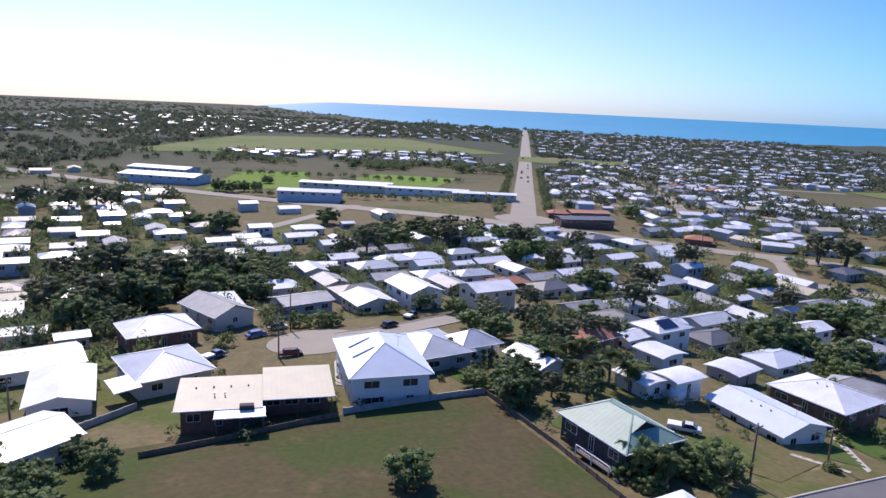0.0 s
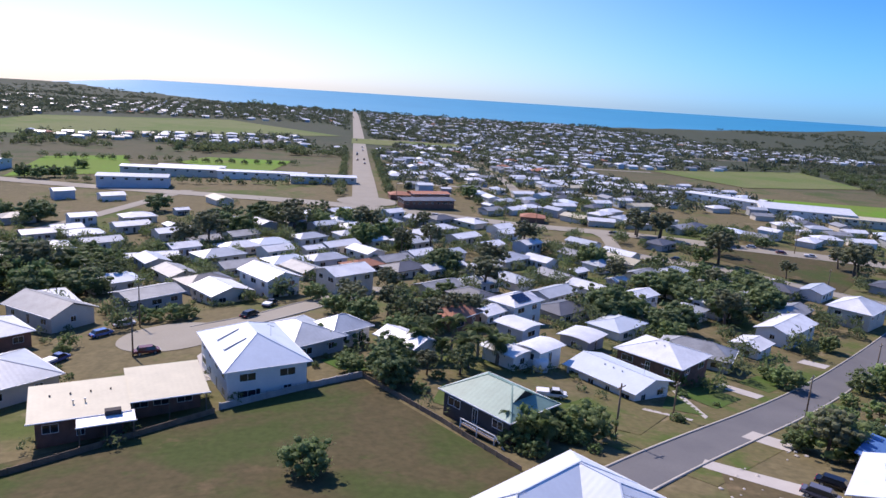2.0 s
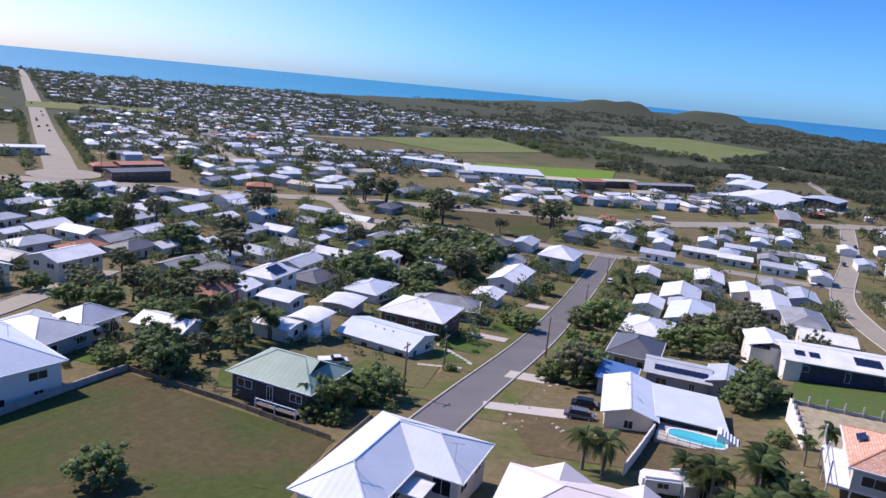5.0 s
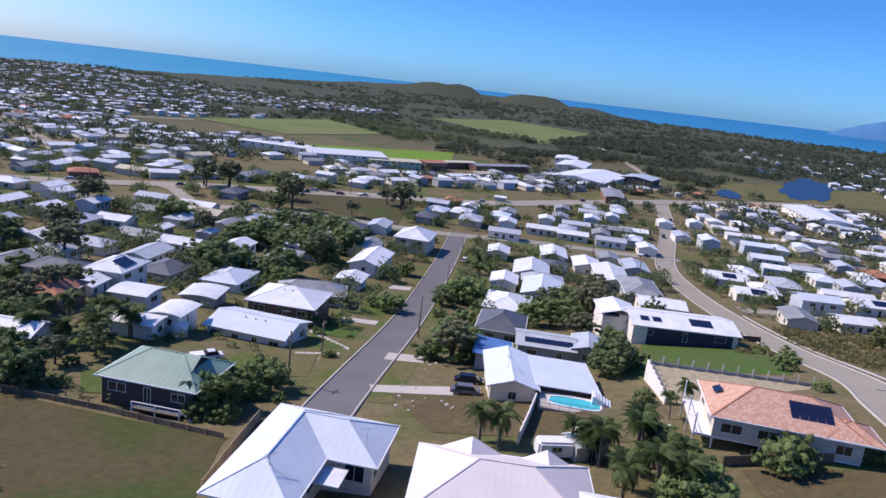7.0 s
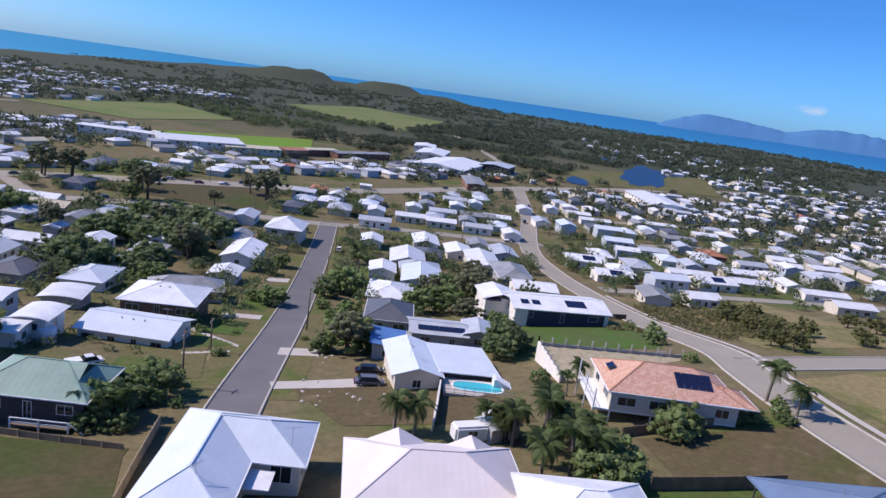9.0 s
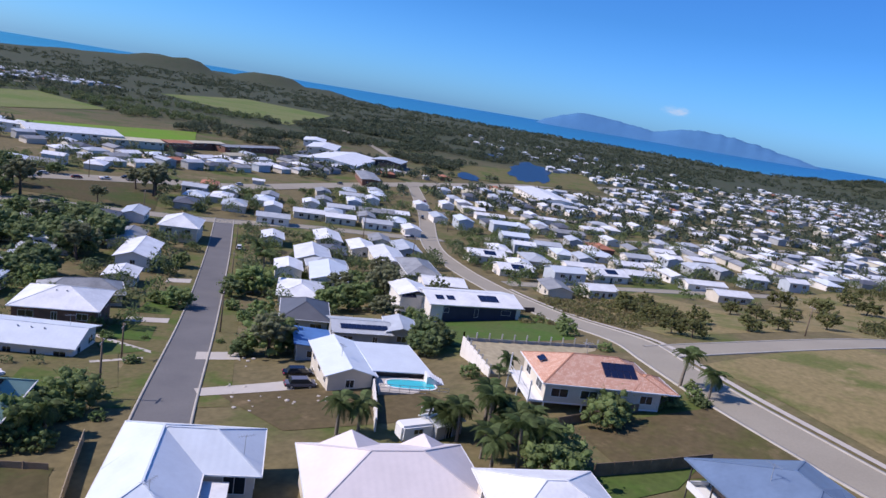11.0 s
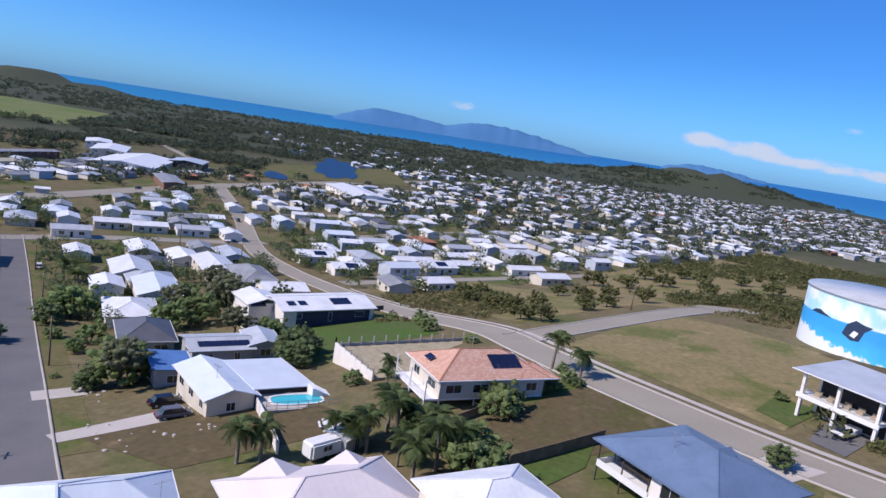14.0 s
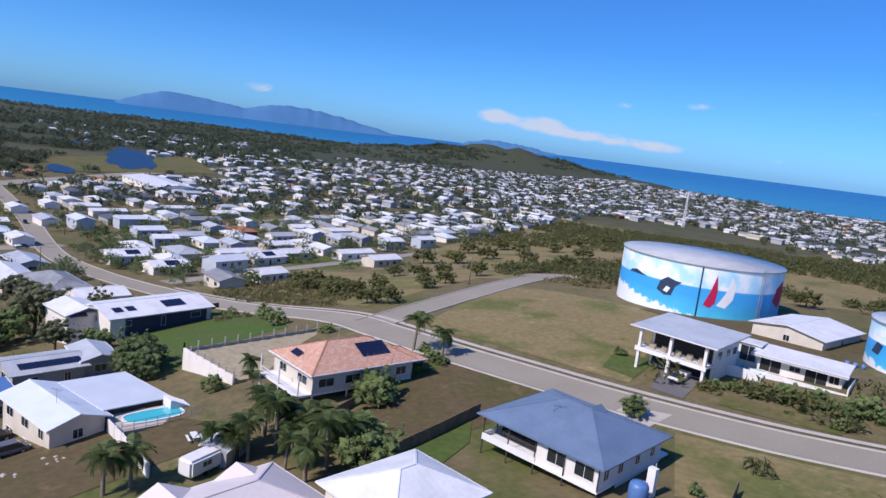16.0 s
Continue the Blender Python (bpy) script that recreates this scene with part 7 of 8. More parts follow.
put("round", 154.2, 106.2, 1.05)
put("bush", 134.3, 116.5, 1.81)
put("bush", 134.0, 110.6, 1.42)
put("bush", 144.9, 111.2, 1.48)
put("palm", 49.1, 56.4, 1.06)
put("palm", 54.4, 46.8, 0.83)
put("palm", 54.5, 44.4, 0.96)
put("palm", 57.5, 43.5, 0.85)
put("palm", 61.4, 41.1, 1.00)
put("palm", 61.4, 38.4, 0.85)
put("palm", 56.7, 39.6, 1.05)
put("palm", 58.4, 38.5, 0.90)
put("palm", 56.7, 36.2, 1.05)
put("palm", 58.4, 35.2, 0.90)
put("palm", 32.8, 84.7, 0.95)
put("palm", 29.9, 85.1, 0.78)
put("round", 38.5, 86.8, 0.66)
put("bush", 27.7, 85.1, 0.93)
put("bush", 39.3, 83.7, 0.78)
put("round", 36.9, 88.9, 0.66)
put("bush", 30.2, 82.6, 0.92)
put("gum", 172.0, 255.1, 1.95)
put("gum", 175.7, 309.7, 1.31)
put("gum", 164.9, 313.0, 1.12)
put("gum", 222.4, 237.8, 1.73)
put("broad", 165.8, 257.0, 1.40)
put("gum", 227.2, 252.1, 1.08)
put("palm", 163.2, 144.5, 1.65)
put("palm", 161.3, 137.9, 1.07)
put("broad", 127.0, 122.7, 1.02)
put("broad", 109.3, 114.3, 0.93)
put("broad", 76.7, 84.0, 1.04)
put("broad", 83.0, 83.7, 0.72)
put("broad", 77.1, 89.2, 0.82)
put("broad", 97.7, 63.0, 0.97)
put("dark", 93.1, 61.1, 1.05)
put("gum", 140.3, 90.4, 1.15)
put("gum", 115.0, 79.4, 0.82)
put("bush", 70.8, 26.7, 1.48)
put("bush", 80.0, 18.5, 1.00)
put("bush", 132.2, 41.7, 1.21)
put("palm", 53.8, 33.7, 1.05)
put("palm", 55.7, 32.6, 0.91)
put("palm", 58.1, 37.9, 1.00)
put("palm", 60.1, 40.9, 1.03)
put("palm", 54.6, 37.8, 0.82)
put("round", 52.9, 30.0, 0.78)
put("palm", 50.5, 38.6, 0.80)
put("bush", 79.1, 48.8, 0.84)
put("palm", 81.7, 43.6, 0.80)
put("scrub", 185.6, 32.3, 1.86)
put("scrub", 156.5, 20.1, 1.58)
put("scrub", 160.7, 13.3, 1.62)
put("scrub", 186.7, -3.1, 1.84)
put("scrub", 205.4, 27.6, 1.35)
put("scrub", 197.5, -13.1, 1.62)
put("scrub", 198.5, 2.8, 1.62)
put("palm", 89.6, 17.4, 1.14)
put("palm", 86.3, 13.2, 1.05)
put("bush", 84.6, 15.4, 0.7)
put("bush", 88.4, 15.6, 0.65)
put("hedge", 83.0, 14.2, 1.0)
put("bush", 68.4, 26.9, 1.50)
put("bush", 78.2, 21.1, 0.82)
put("palm", 74.5, 42.9, 0.67)
put("palm", 58.1, 39.5, 1.00)
put("palm", 53.8, 42.6, 0.96)
put("palm", 53.9, 44.2, 0.83)
put("palm", 47.4, 36.6, 1.02)
put("palm", 50.1, 34.2, 1.05)
put("round", 48.3, 30.2, 0.93)
put("palm", 51.3, 32.3, 1.07)
put("bush", 58.9, 32.9, 1.02)
put("bush", 62.0, 35.4, 1.06)
put("palm", 50.0, 54.0, 1.01)
put("broad", 89.6, 60.2, 0.83)
put("dark", 60.4, -7.6, 0.55)
put("bush", 85.4, -18.5, 0.60)
put("bush", 120.5, 40.0, 1.13)
put("bush", 106.8, 30.8, 0.77)
put("scrub", 174.5, 31.3, 1.78)
put("scrub", 163.3, 24.7, 1.68)
put("scrub", 136.9, 19.3, 1.46)
put("scrub", 133.8, 15.0, 1.67)
put("scrub", 209.4, 39.9, 1.39)
put("scrub", 155.2, 2.0, 1.63)
put("scrub", 179.5, -19.1, 1.88)
put("scrub", 162.5, -5.4, 1.42)
put("scrub", 245.9, -29.6, 2.81)
put("scrub", 262.6, -47.8, 2.86)
put("scrub", 247.5, -17.3, 2.70)
put("scrub", 275.2, -66.9, 2.85)
put("scrub", 288.4, -88.1, 2.80)
put("scrub", 256.4, -89.3, 2.93)
put("scrub", 214.6, -63.5, 1.91)
put("scrub", 240.1, -58.4, 2.07)
put("scrub", 302.3, -67.0, 2.61)
put("scrub", 287.3, -46.6, 2.59)
put("scrub", 332.8, -103.8, 2.33)
put("scrub", 328.7, -120.8, 2.39)
put("scrub", 347.6, -146.1, 2.24)
put("scrub", 649.6, -430.8, 2.24)
put("scrub", 620.7, -444.7, 2.24)
put("scrub", 679.7, -417.4, 2.24)
put("scrub", 541.5, -401.5, 2.24)
put("scrub", 478.8, -380.2, 2.24)
put("scrub", 380.5, -318.6, 2.24)
put("scrub", 282.5, -249.6, 2.24)
put("scrub", 253.0, -245.5, 2.24)
put("scrub", 133.7, -97.2, 1.85)
put("scrub", 313.9, -155.4, 2.24)
put("scrub", 721.3, -418.5, 2.24)
put("bush", 63.8, -34.3, 1.00)
put("bush", 60.5, -37.4, 1.11)
put("bush", 56.4, -41.3, 1.33)
put("bush", 50.6, -44.2, 1.31)
put("bush", 45.9, -47.1, 1.08)
put("bush", 67.3, -30.3, 0.67)
put("bush", 69.1, -26.0, 0.66)
put("bush", 52.7, -34.0, 0.62)
put("bush", 38.5, -3.5, 0.47)
put("broad", 139.5, 102.3, 0.97)
put("broad", 140.2, 93.4, 1.12)
put("broad", 158.7, 90.5, 1.05)
put("broad", 139.3, 80.0, 1.09)
put("broad", 158.7, 81.1, 1.04)

for k in range(2, 11):
    put("hedge", 63.9 - 2.01 * k + Rt.uniform(-0.3, 0.3), -35.7 - 1.33 * k + Rt.uniform(-0.3, 0.3), 1.0)
for k in range(9):
    put("hedge", 54.2 - 0.18 * k, -51.9 - 1.56 * k, 1.05)
for x, y, s_, k_ in ((67.3, -30.4, 0.75, "hedge"), (65.8, -32.3, 0.6, "bush"), (64.8, -30.5, 0.9, "agave"), (62.5, -33.2, 1.1, "agave"), (58.8, -33.6, 0.8, "agave"), (55.2, -38.3, 1.5, "agave"), (53.3, -36.8, 1.2, "agave"), (58.6, -31.0, 0.7, "agave"), (52.9, -41.2, 0.9, "agave"), (68.5, -28.7, 0.6, "bush")):
    put(k_, x, y, s_)

put("broad", -101.6, 194.5, 1.90)
put("broad", -97.6, 202.7, 2.00)
put("broad", -91.5, 206.8, 1.90)
put("broad", -80.3, 198.3, 1.80)
put("broad", -78.7, 210.9, 1.90)
put("broad", -68.2, 202.0, 1.80)
put("broad", -86.7, 172.7, 1.90)
put("broad", -82.0, 179.5, 1.80)
put("dark", -74.2, 179.3, 1.50)
put("dark", -83.9, 157.1, 1.60)
put("broad", -76.6, 157.2, 1.60)
put("broad", -60.7, 197.4, 1.60)
put("broad", -52.7, 192.8, 1.50)
put("dark", -63.5, 185.9, 1.30)
put("broad", -114.7, 219.9, 1.80)
put("broad", -95.2, 224.8, 1.70)
put("broad", -49.4, 205.3, 1.50)
put("gum", 13.3, 158.9, 0.75)
put("open", 22.8, 146.1, 1.00)
put("open", 24.8, 136.9, 0.8)
put("dark", 16.5, 120.3, 0.9)
put("open", 27.9, 114.5, 0.75)
put("broad", -0.9, 317.7, 1.80)
put("broad", 27.0, 274.3, 2.00)
put("broad", 199.7, 297.3, 2.00)

# ---------------------------------------------------------------- the wider town
FLAT = {}
FLAT_LABEL = "suburban house with a {cover} roof among garden trees"
COVER_WORDS = {"roof_white": "bright white", "roof_zinc": "zinc", "roof_grey": "weathered grey", "roof_paleblue": "pale blue-white", "roof_red": "terracotta red", "roof_cream": "cream", "roof_dark": "dark grey"}
TYPES = ((12.6, 9.0, 3.0, "gable", "roof_white", "wall_white", 4, "white"), (14.4, 9.9, 3.0, "hip", "roof_white", "wall_cream", 4, "white"), (10.8, 8.1, 4.6, "gable", "roof_white", "wall_blue", 3, "white"),
         (13.5, 9.0, 3.0, "hip", "roof_zinc", "wall_white", 5, "zinc"), (11.7, 8.1, 4.4, "gable", "roof_zinc", "wall_grey", 3, "zinc"), (12.6, 9.0, 3.0, "gable", "roof_grey", "wall_cream", 7, "grey"),
         (13.5, 9.9, 3.0, "hip", "roof_paleblue", "wall_white", 3, "zinc"), (12.6, 9.0, 3.0, "hip", "roof_red", "wall_brick", 1, "red"), (15.3, 9.9, 3.0, "gable", "roof_cream", "wall_cream", 1, "white"),
         (7.2, 5.4, 2.6, "gable", "roof_white", "wall_grey", 2, "white"), (13.5, 9.9, 3.0, "hip", "roof_dark", "wall_grey", 4, "grey"), (13.5, 9.9, 3.0, "gable", "roof_white", "wall_white", 0, "solar"),
         (14.6, 8.6, 3.2, "gable", "roof_white", "wall_cream", 0, "wide"), (14.2, 8.6, 3.2, "gable", "roof_zinc", "wall_white", 0, "widezinc"), (18.4, 7.6, 3.0, "gable", "roof_white", "wall_white", 0, "long"),
         (18.4, 9.2, 3.0, "gable", "roof_grey", "wall_grey", 0, "longgrey"), (14.0, 9.0, 5.0, "gable", "roof_paleblue", "wall_blue", 0, "high"), (15.6, 11.0, 3.2, "hip", "roof_zinc", "wall_cream", 0, "bighip"),
         (16.4, 11.2, 3.4, "gable", "roof_white", "wall_white", 0, "bigsolar"), (13.6, 11.0, 3.0, "hip", "roof_red", "wall_brick", 0, "tiles"), (11.6, 8.6, 3.2, "gable", "roof_white", "wall_white", 0, "gable"),
         (8.4, 6.0, 3.0, "gable", "roof_white", "wall_cream", 0, "small"), (14.0, 10.0, 3.0, "hip", "roof_dark", "wall_cream", 0, "dark"))
KINDS = []


def town_pattern(i):
    """A plain town house at the origin, for copies."""
    L, W, h, roof, cover, wall, share_, word = TYPES[i]
    ob = thing("house", 10.4, -0.0, 0, 0, FLAT_LABEL.format(cover=COVER_WORDS[cover]), "house", "houses of the town")
    l, w, rise = L / 2 - 0.5, W / 2 - 0.5, W * 0.15
    bm = boxes((-l, l, -w, w, -2.0, h - 0.1))
    if roof == "gable":
        gable_walls(bm, l, w, h - 0.1, rise * 0.9)
    part("wall", bm, M[wall], ob)
    roof_part(ob, L, W, h, roof, rise, M[cover], cap=True, gutter=None)
    for k in range(2):
        u = (k + 0.5) - 1
        window(ob, u * l, -w - 0.012, h - 2.0, 1.8, 1.2, 0)
        window(ob, u * l, w + 0.012, h - 2.0, 1.8, 1.2, 180)
    part("door", boxes((-0.45, 0.45, -w - 0.04, -w, h - 2.95, h - 0.9)), M["wall_dark"], ob)
    if word in ("solar", "bigsolar"):
        ob["label"] = "suburban house with a white roof and dark solar panels"
        solar(ob, 1.0, -2.6, h + rise * 0.52, 5, 2, 0, (math.degrees(math.atan2(rise, W / 2)), 0))
    FLAT[i] = ob
    KINDS.extend([i] * share_)


for i in range(len(TYPES)):
    town_pattern(i)

TAKEN = []
for o in list(scene.objects):
    if o.parent is None and "category" in o and o.type == "EMPTY" and o not in FLAT.values() and o not in PATTERNS.values():
        c = o["category"]
        x, y = o.matrix_basis.translation.xy
        if c in ("house", "shed", "carport", "pool", "yard", "pump house"):
            TAKEN.append((x, y, 8.0 if c != "shed" else 5.0))
        elif c in ("school", "factory", "shop", "motel", "supermarket", "warehouse"):
            TAKEN.append((x, y, 30.0))
        elif c == "water tank":
            TAKEN.append((x, y, 20.0 if o.name.startswith("reservoir") else 3.0))
WOOD_WEST = [(-120, 220), (-72, 225), (-48, 198), (-65, 170), (-81, 147)]
OPEN = [WOOD_WEST, [(-36.5, 80.0), (9.7, 115.8), (31.0, 79.3), (1.8, 45.7)], [(318, 406), (368, 496), (520, 455), (420, 376)], [(-175, 482), (-191, 611), (-138, 640), (-105, 519)], [(-91, 600), (-74, 651), (0, 644), (-20, 535)],
        [(-378.8, 769.5), (-372.5, 1169.3), (-106.9, 1303.8), (68.4, 1015.7)], [(379.0, 699.3), (608.3, 754.5), (559.1, 595.4), (405.6, 570.5)], [(949.6, 875.4), (1285.1, 941.7), (1230.4, 703.8), (802.3, 533.2)], [(570.5, 223.7), (712.1, 255.3), (920.6, 150.8), (708.4, 101.2)],
        [(168, 287), (222, 290), (262, 266), (196, 214)], [(660, 188), (950, 258), (955, 210), (665, 140)], [(84.6, -17.3), (106.3, 9.2), (146.5, -17.0), (126.1, -39.6)], [(65.1, 30.3), (84.1, 11.4), (70.7, -3.0), (54.0, 21.6)],
        [(112.8, 72.8), (144.6, 77.8), (153.9, 51.2), (118.3, 55.4)], [(570, 215), (640, 238), (640, 215), (570, 192)], [(72.6, 893.5), (80.6, 985.5), (224.1, 959.9), (211.2, 867.8)]]


def inside(q, x, y):
    hit = False
    for (x0, y0), (x1, y1) in zip(q, q[1:] + q[:1]):
        if (y0 > y) != (y1 > y) and x < (x1 - x0) * (y - y0) / (y1 - y0) + x0:
            hit = not hit
    return hit


ROAD_ALL = [(line, w) for line, w in ROADS]


def free(x, y, r, open_ok=False, gap=1.5):
    if not open_ok and any(inside(q, x, y) for q in OPEN):
        return False
    for line, w in ROAD_ALL:
        if np.min((line[:, 0] - x) ** 2 + (line[:, 1] - y) ** 2) < (r + w + gap) ** 2:
            return False
    return all((x - a) ** 2 + (y - b) ** 2 > (r + c) ** 2 for a, b, c in TAKEN)


def on_scrub(x, y):
    """The dry scrub slope south-east of the hill road."""
    return x > 135 and y < 29 - 0.709 * (x - 227) and y > -430 and x < 660


LOTS = []


def town(word, x, y, turn=None):
    """A town house with the given kind of roof, where there is room."""
    rnd = random.Random(int(x * 31 + y * 17))
    if all((x - a) ** 2 + (y - b) ** 2 > (5.5 + min(c, 7)) ** 2 for a, b, c in TAKEN):
        i = rnd.choice([k for k, t in enumerate(TYPES) if t[7] == word])
        LOTS.append((x, y, (31 if turn is None else turn) + rnd.choice((0, 0, 90)) + rnd.uniform(-3, 3), i))
        TAKEN.append((x, y, 6.5))


def lot(word, x, y, turn):
    """A town house of the named kind."""
    if all((x - a) ** 2 + (y - b) ** 2 > (4.0 + min(c, 6)) ** 2 for a, b, c in TAKEN):
        LOTS.append((x, y, turn, next(k for k, q in enumerate(TYPES) if q[7] == word)))
        TAKEN.append((x, y, 7.0))


lot("small", 193.7, 161.9, 33)
lot("wide", 207.1, 145.2, -57)
lot("wide", 211.1, 128.9, -57)
lot("widezinc", 220.8, 115.6, -57)
lot("bighip", 170.7, 130.2, 33)
lot("gable", 155.3, 128.1, 33)
lot("long", 197.4, 108.5, -57)
lot("longgrey", 185.6, 97.4, -57)
lot("high", 149.1, 112.0, -57)
lot("small", 165.2, 113.0, -57)
lot("wide", 125.4, 107.2, -57)
lot("gable", 253.5, 197.3, 33)
lot("widezinc", 229.8, 181.9, -57)
lot("gable", 286.4, 196.7, 33)
lot("wide", 258.7, 181.6, -57)
lot("widezinc", 291.2, 182.3, -57)
lot("wide", 264.1, 168.1, -57)
lot("widezinc", 339.2, 200.8, -57)
lot("gable", 342.6, 189.3, 33)
lot("longgrey", 303.4, 168.2, -57)
lot("wide", 310.7, 160.6, -57)
lot("widezinc", 271.4, 152.7, -57)
lot("gable", 275.5, 137.0, 33)
lot("bighip", 238.0, 207.1, 33)
lot("bigsolar", 246.6, 92.7, -57)
lot("solar", 227.1, 76.4, -57)
lot("bighip", 260.8, 75.2, 33)
lot("high", 228.4, 57.3, -50)
lot("bigsolar", 251.3, 45.3, -50)
lot("gable", 206.6, 42.8, -50)
lot("long", 265.2, 55.5, -57)
lot("wide", 290.4, 40.0, -57)
lot("tiles", 336.7, 57.1, 33)
lot("widezinc", 323.0, 38.2, -57)
lot("wide", 341.4, 24.4, -57)
lot("wide", 354.0, 8.2, -57)
lot("gable", 281.6, 20.3, 33)
lot("long", 268.7, 8.5, -57)
lot("wide", 243.2, 0.5, -57)
lot("widezinc", 308.9, 79.6, -57)
lot("high", 306.7, 95.7, -57)
lot("high", 339.2, 109.5, -57)
lot("high", 326.6, 128.2, 33)
lot("long", 375.5, 127.4, -57)
lot("gable", 417.1, 111.3, 33)
lot("wide", 387.2, 141.4, -57)
lot("widezinc", 331.2, 144.0, 33)
lot("gable", 386.9, 158.9, 33)
lot("gable", 362.6, 166.7, 33)
lot("longgrey", 369.5, 79.1, -57)
lot("wide", 403.8, 70.4, -57)
lot("long", 411.6, 97.7, -57)
lot("gable", 467.4, 49.4, 33)
lot("gable", 547.2, 22.9, 33)
lot("wide", 487.2, 6.4, -57)
lot("wide", 461.8, -5.6, -57)
lot("wide", 266.1, 33.3, -57)
lot("gable", 372.7, 56.2, 33)
lot("bighip", 45.4, 269.3, 33)
lot("wide", 60.5, 222.2, 33)
lot("long", 47.2, 222.1, 33)
lot("bighip", 76.4, 241.0, 33)
lot("gable", 88.4, 239.7, -57)
lot("wide", 69.8, 283.5, 33)
lot("widezinc", 53.9, 245.1, 33)
lot("gable", 76.4, 266.2, 33)
lot("widezinc", 120.5, 203.4, -57)
lot("dark", 34.6, 218.5, 33)
lot("widezinc", 73.4, 188.5, 33)
lot("widezinc", 122.0, 278.8, -57)
lot("wide", 128.9, 257.5, -57)
lot("gable", 92.8, 298.5, 33)
lot("gable", 43.9, 244.0, 33)
lot("gable", -86.0, 293.4, 33)
lot("widezinc", -66.9, 265.2, 33)
lot("wide", -64.2, 300.8, 33)
lot("wide", -45.8, 285.7, 33)
lot("long", -45.5, 236.2, 20)
lot("bighip", -24.3, 238.4, 33)
lot("gable", -6.1, 247.5, 33)
lot("wide", 16.4, 258.2, 33)
lot("small", -14.5, 244.8, 33)
lot("small", 6.3, 250.4, 33)
lot("small", 31.9, 270.5, 33)
lot("widezinc", 179.0, 207.4, 33)
lot("longgrey", 146.0, 179.4, 33)
lot("gable", 237.0, 217.0, 33)
lot("tiles", 242.0, 210.9, 33)
lot("wide", 146.6, 436.0, 0)
lot("wide", 158.5, 395.0, 0)
lot("wide", 178.4, 338.6, -20)
lot("wide", 160.4, 344.9, -20)
lot("tiles", 62.3, 413.3, 0)
lot("tiles", 125.6, 355.3, -20)
town("white", -159.6, 237.9)
town("zinc", -125.8, 236.6)
town("white", -106.2, 211.9)
town("white", -155.4, 213.0)
town("white", -136.1, 183.4)
town("grey", -123.7, 191.4)
town("white", -148.7, 287.9)
town("white", -155.2, 316.9)
town("white", -150.5, 336.3)
town("white", -151.8, 357.3)
town("white", -115.6, 392.9)
town("white", -85.8, 313.5)
town("white", -91.6, 389.4)
town("white", -66.1, 324.2)
town("white", -37.2, 379.7)
town("white", -51.0, 344.1)
town("zinc", 53.6, 288.8)
town("white", 84.4, 328.4)
town("white", 95.9, 315.3)
town("grey", 107.9, 253.0)
town("grey", -357.1, 481.6)
town("white", -332.7, 487.6)
town("white", -320.7, 534.8)
town("white", -309.2, 561.2)
town("white", 318.4, 249.4)
town("red", 272.0, 246.8)
town("white", 600.0, 35.4)


def suburb(cx, cy, hu, hv, turn, keep, seed, lot=19.0, block=40.0, trees=1.0):
    """Rows of houses facing parallel streets, with garden trees; returns the places for trees."""
    rnd = random.Random(seed)
    c, s = math.cos(radians(turn)), math.sin(radians(turn))
    spots = []
    v = -hv
    row = 0
    while v < hv:
        u = -hu
        while u < hu:
            uu, vv = u + rnd.uniform(-3, 3), v + rnd.uniform(-3, 3)
            x, y = cx + uu * c - vv * s, cy + uu * s + vv * c
            u += lot
            if on_scrub(x, y):
                continue
            if rnd.random() < keep and free(x, y, 6.0, gap=5.0):
                LOTS.append((x, y, turn + rnd.choice((0, 0, 90, 180)) + rnd.uniform(-4, 4), rnd.choice(KINDS)))
                TAKEN.append((x, y, 6.5))
            for _ in range(4):
                if rnd.random() < trees * 0.45:
                    spots.append((x + rnd.uniform(-11, 11), y + rnd.uniform(-11, 11)))
        row += 1
        v += 17.0 if row % 2 else block - 17.0
    return [p for p in spots if free(p[0], p[1], 0.0, gap=4.0)]


mid_spots, far_spots = [], []
mid_spots += suburb(162, 218, 120, 62, 31, 0.95, 10, trees=1.5, lot=17, block=34)
mid_spots += suburb(239, 146, 70, 60, 31, 0.95, 20, trees=1.2, lot=17, block=34)
mid_spots += suburb(29, 275, 190, 75, 31, 0.95, 11, trees=1.6, lot=17, block=34)
mid_spots += suburb(-226, 283, 120, 150, 31, 0.8, 12, trees=1.9, lot=18, block=36)
mid_spots += suburb(172, 607, 105, 200, 6, 0.95, 13, trees=1.6, lot=17, block=34)
mid_spots += suburb(276, 464, 70, 60, 6, 0.95, 21, trees=1.2, lot=17, block=34)
mid_spots += suburb(404, 327, 130, 50, -14, 0.9, 22, trees=1.2, lot=18, block=34)
mid_spots += suburb(397, 95, 190, 150, 31, 0.9, 14, trees=1.8, lot=18, block=36)
far_spots += suburb(797, -180, 330, 300, 31, 0.7, 15, trees=2.0)
far_spots += suburb(1278, -625, 300, 500, 31, 0.6, 25, trees=1.8, lot=22)
far_spots += suburb(821, -601, 260, 120, 31, 0.7, 27, trees=1.6)
far_spots += suburb(952, -1055, 330, 260, 31, 0.6, 28, trees=1.5, lot=22)
far_spots += suburb(314, 933, 180, 220, 6, 0.7, 33, trees=1.2, lot=19)
far_spots += suburb(475, -393, 150, 130, 31, 0.85, 34, trees=1.6)
far_spots += suburb(452, 1447, 380, 560, 6, 0.5, 16, trees=2.0, lot=24)
far_spots += suburb(788, 1033, 130, 110, -12, 0.7, 26, trees=0.8, lot=22)
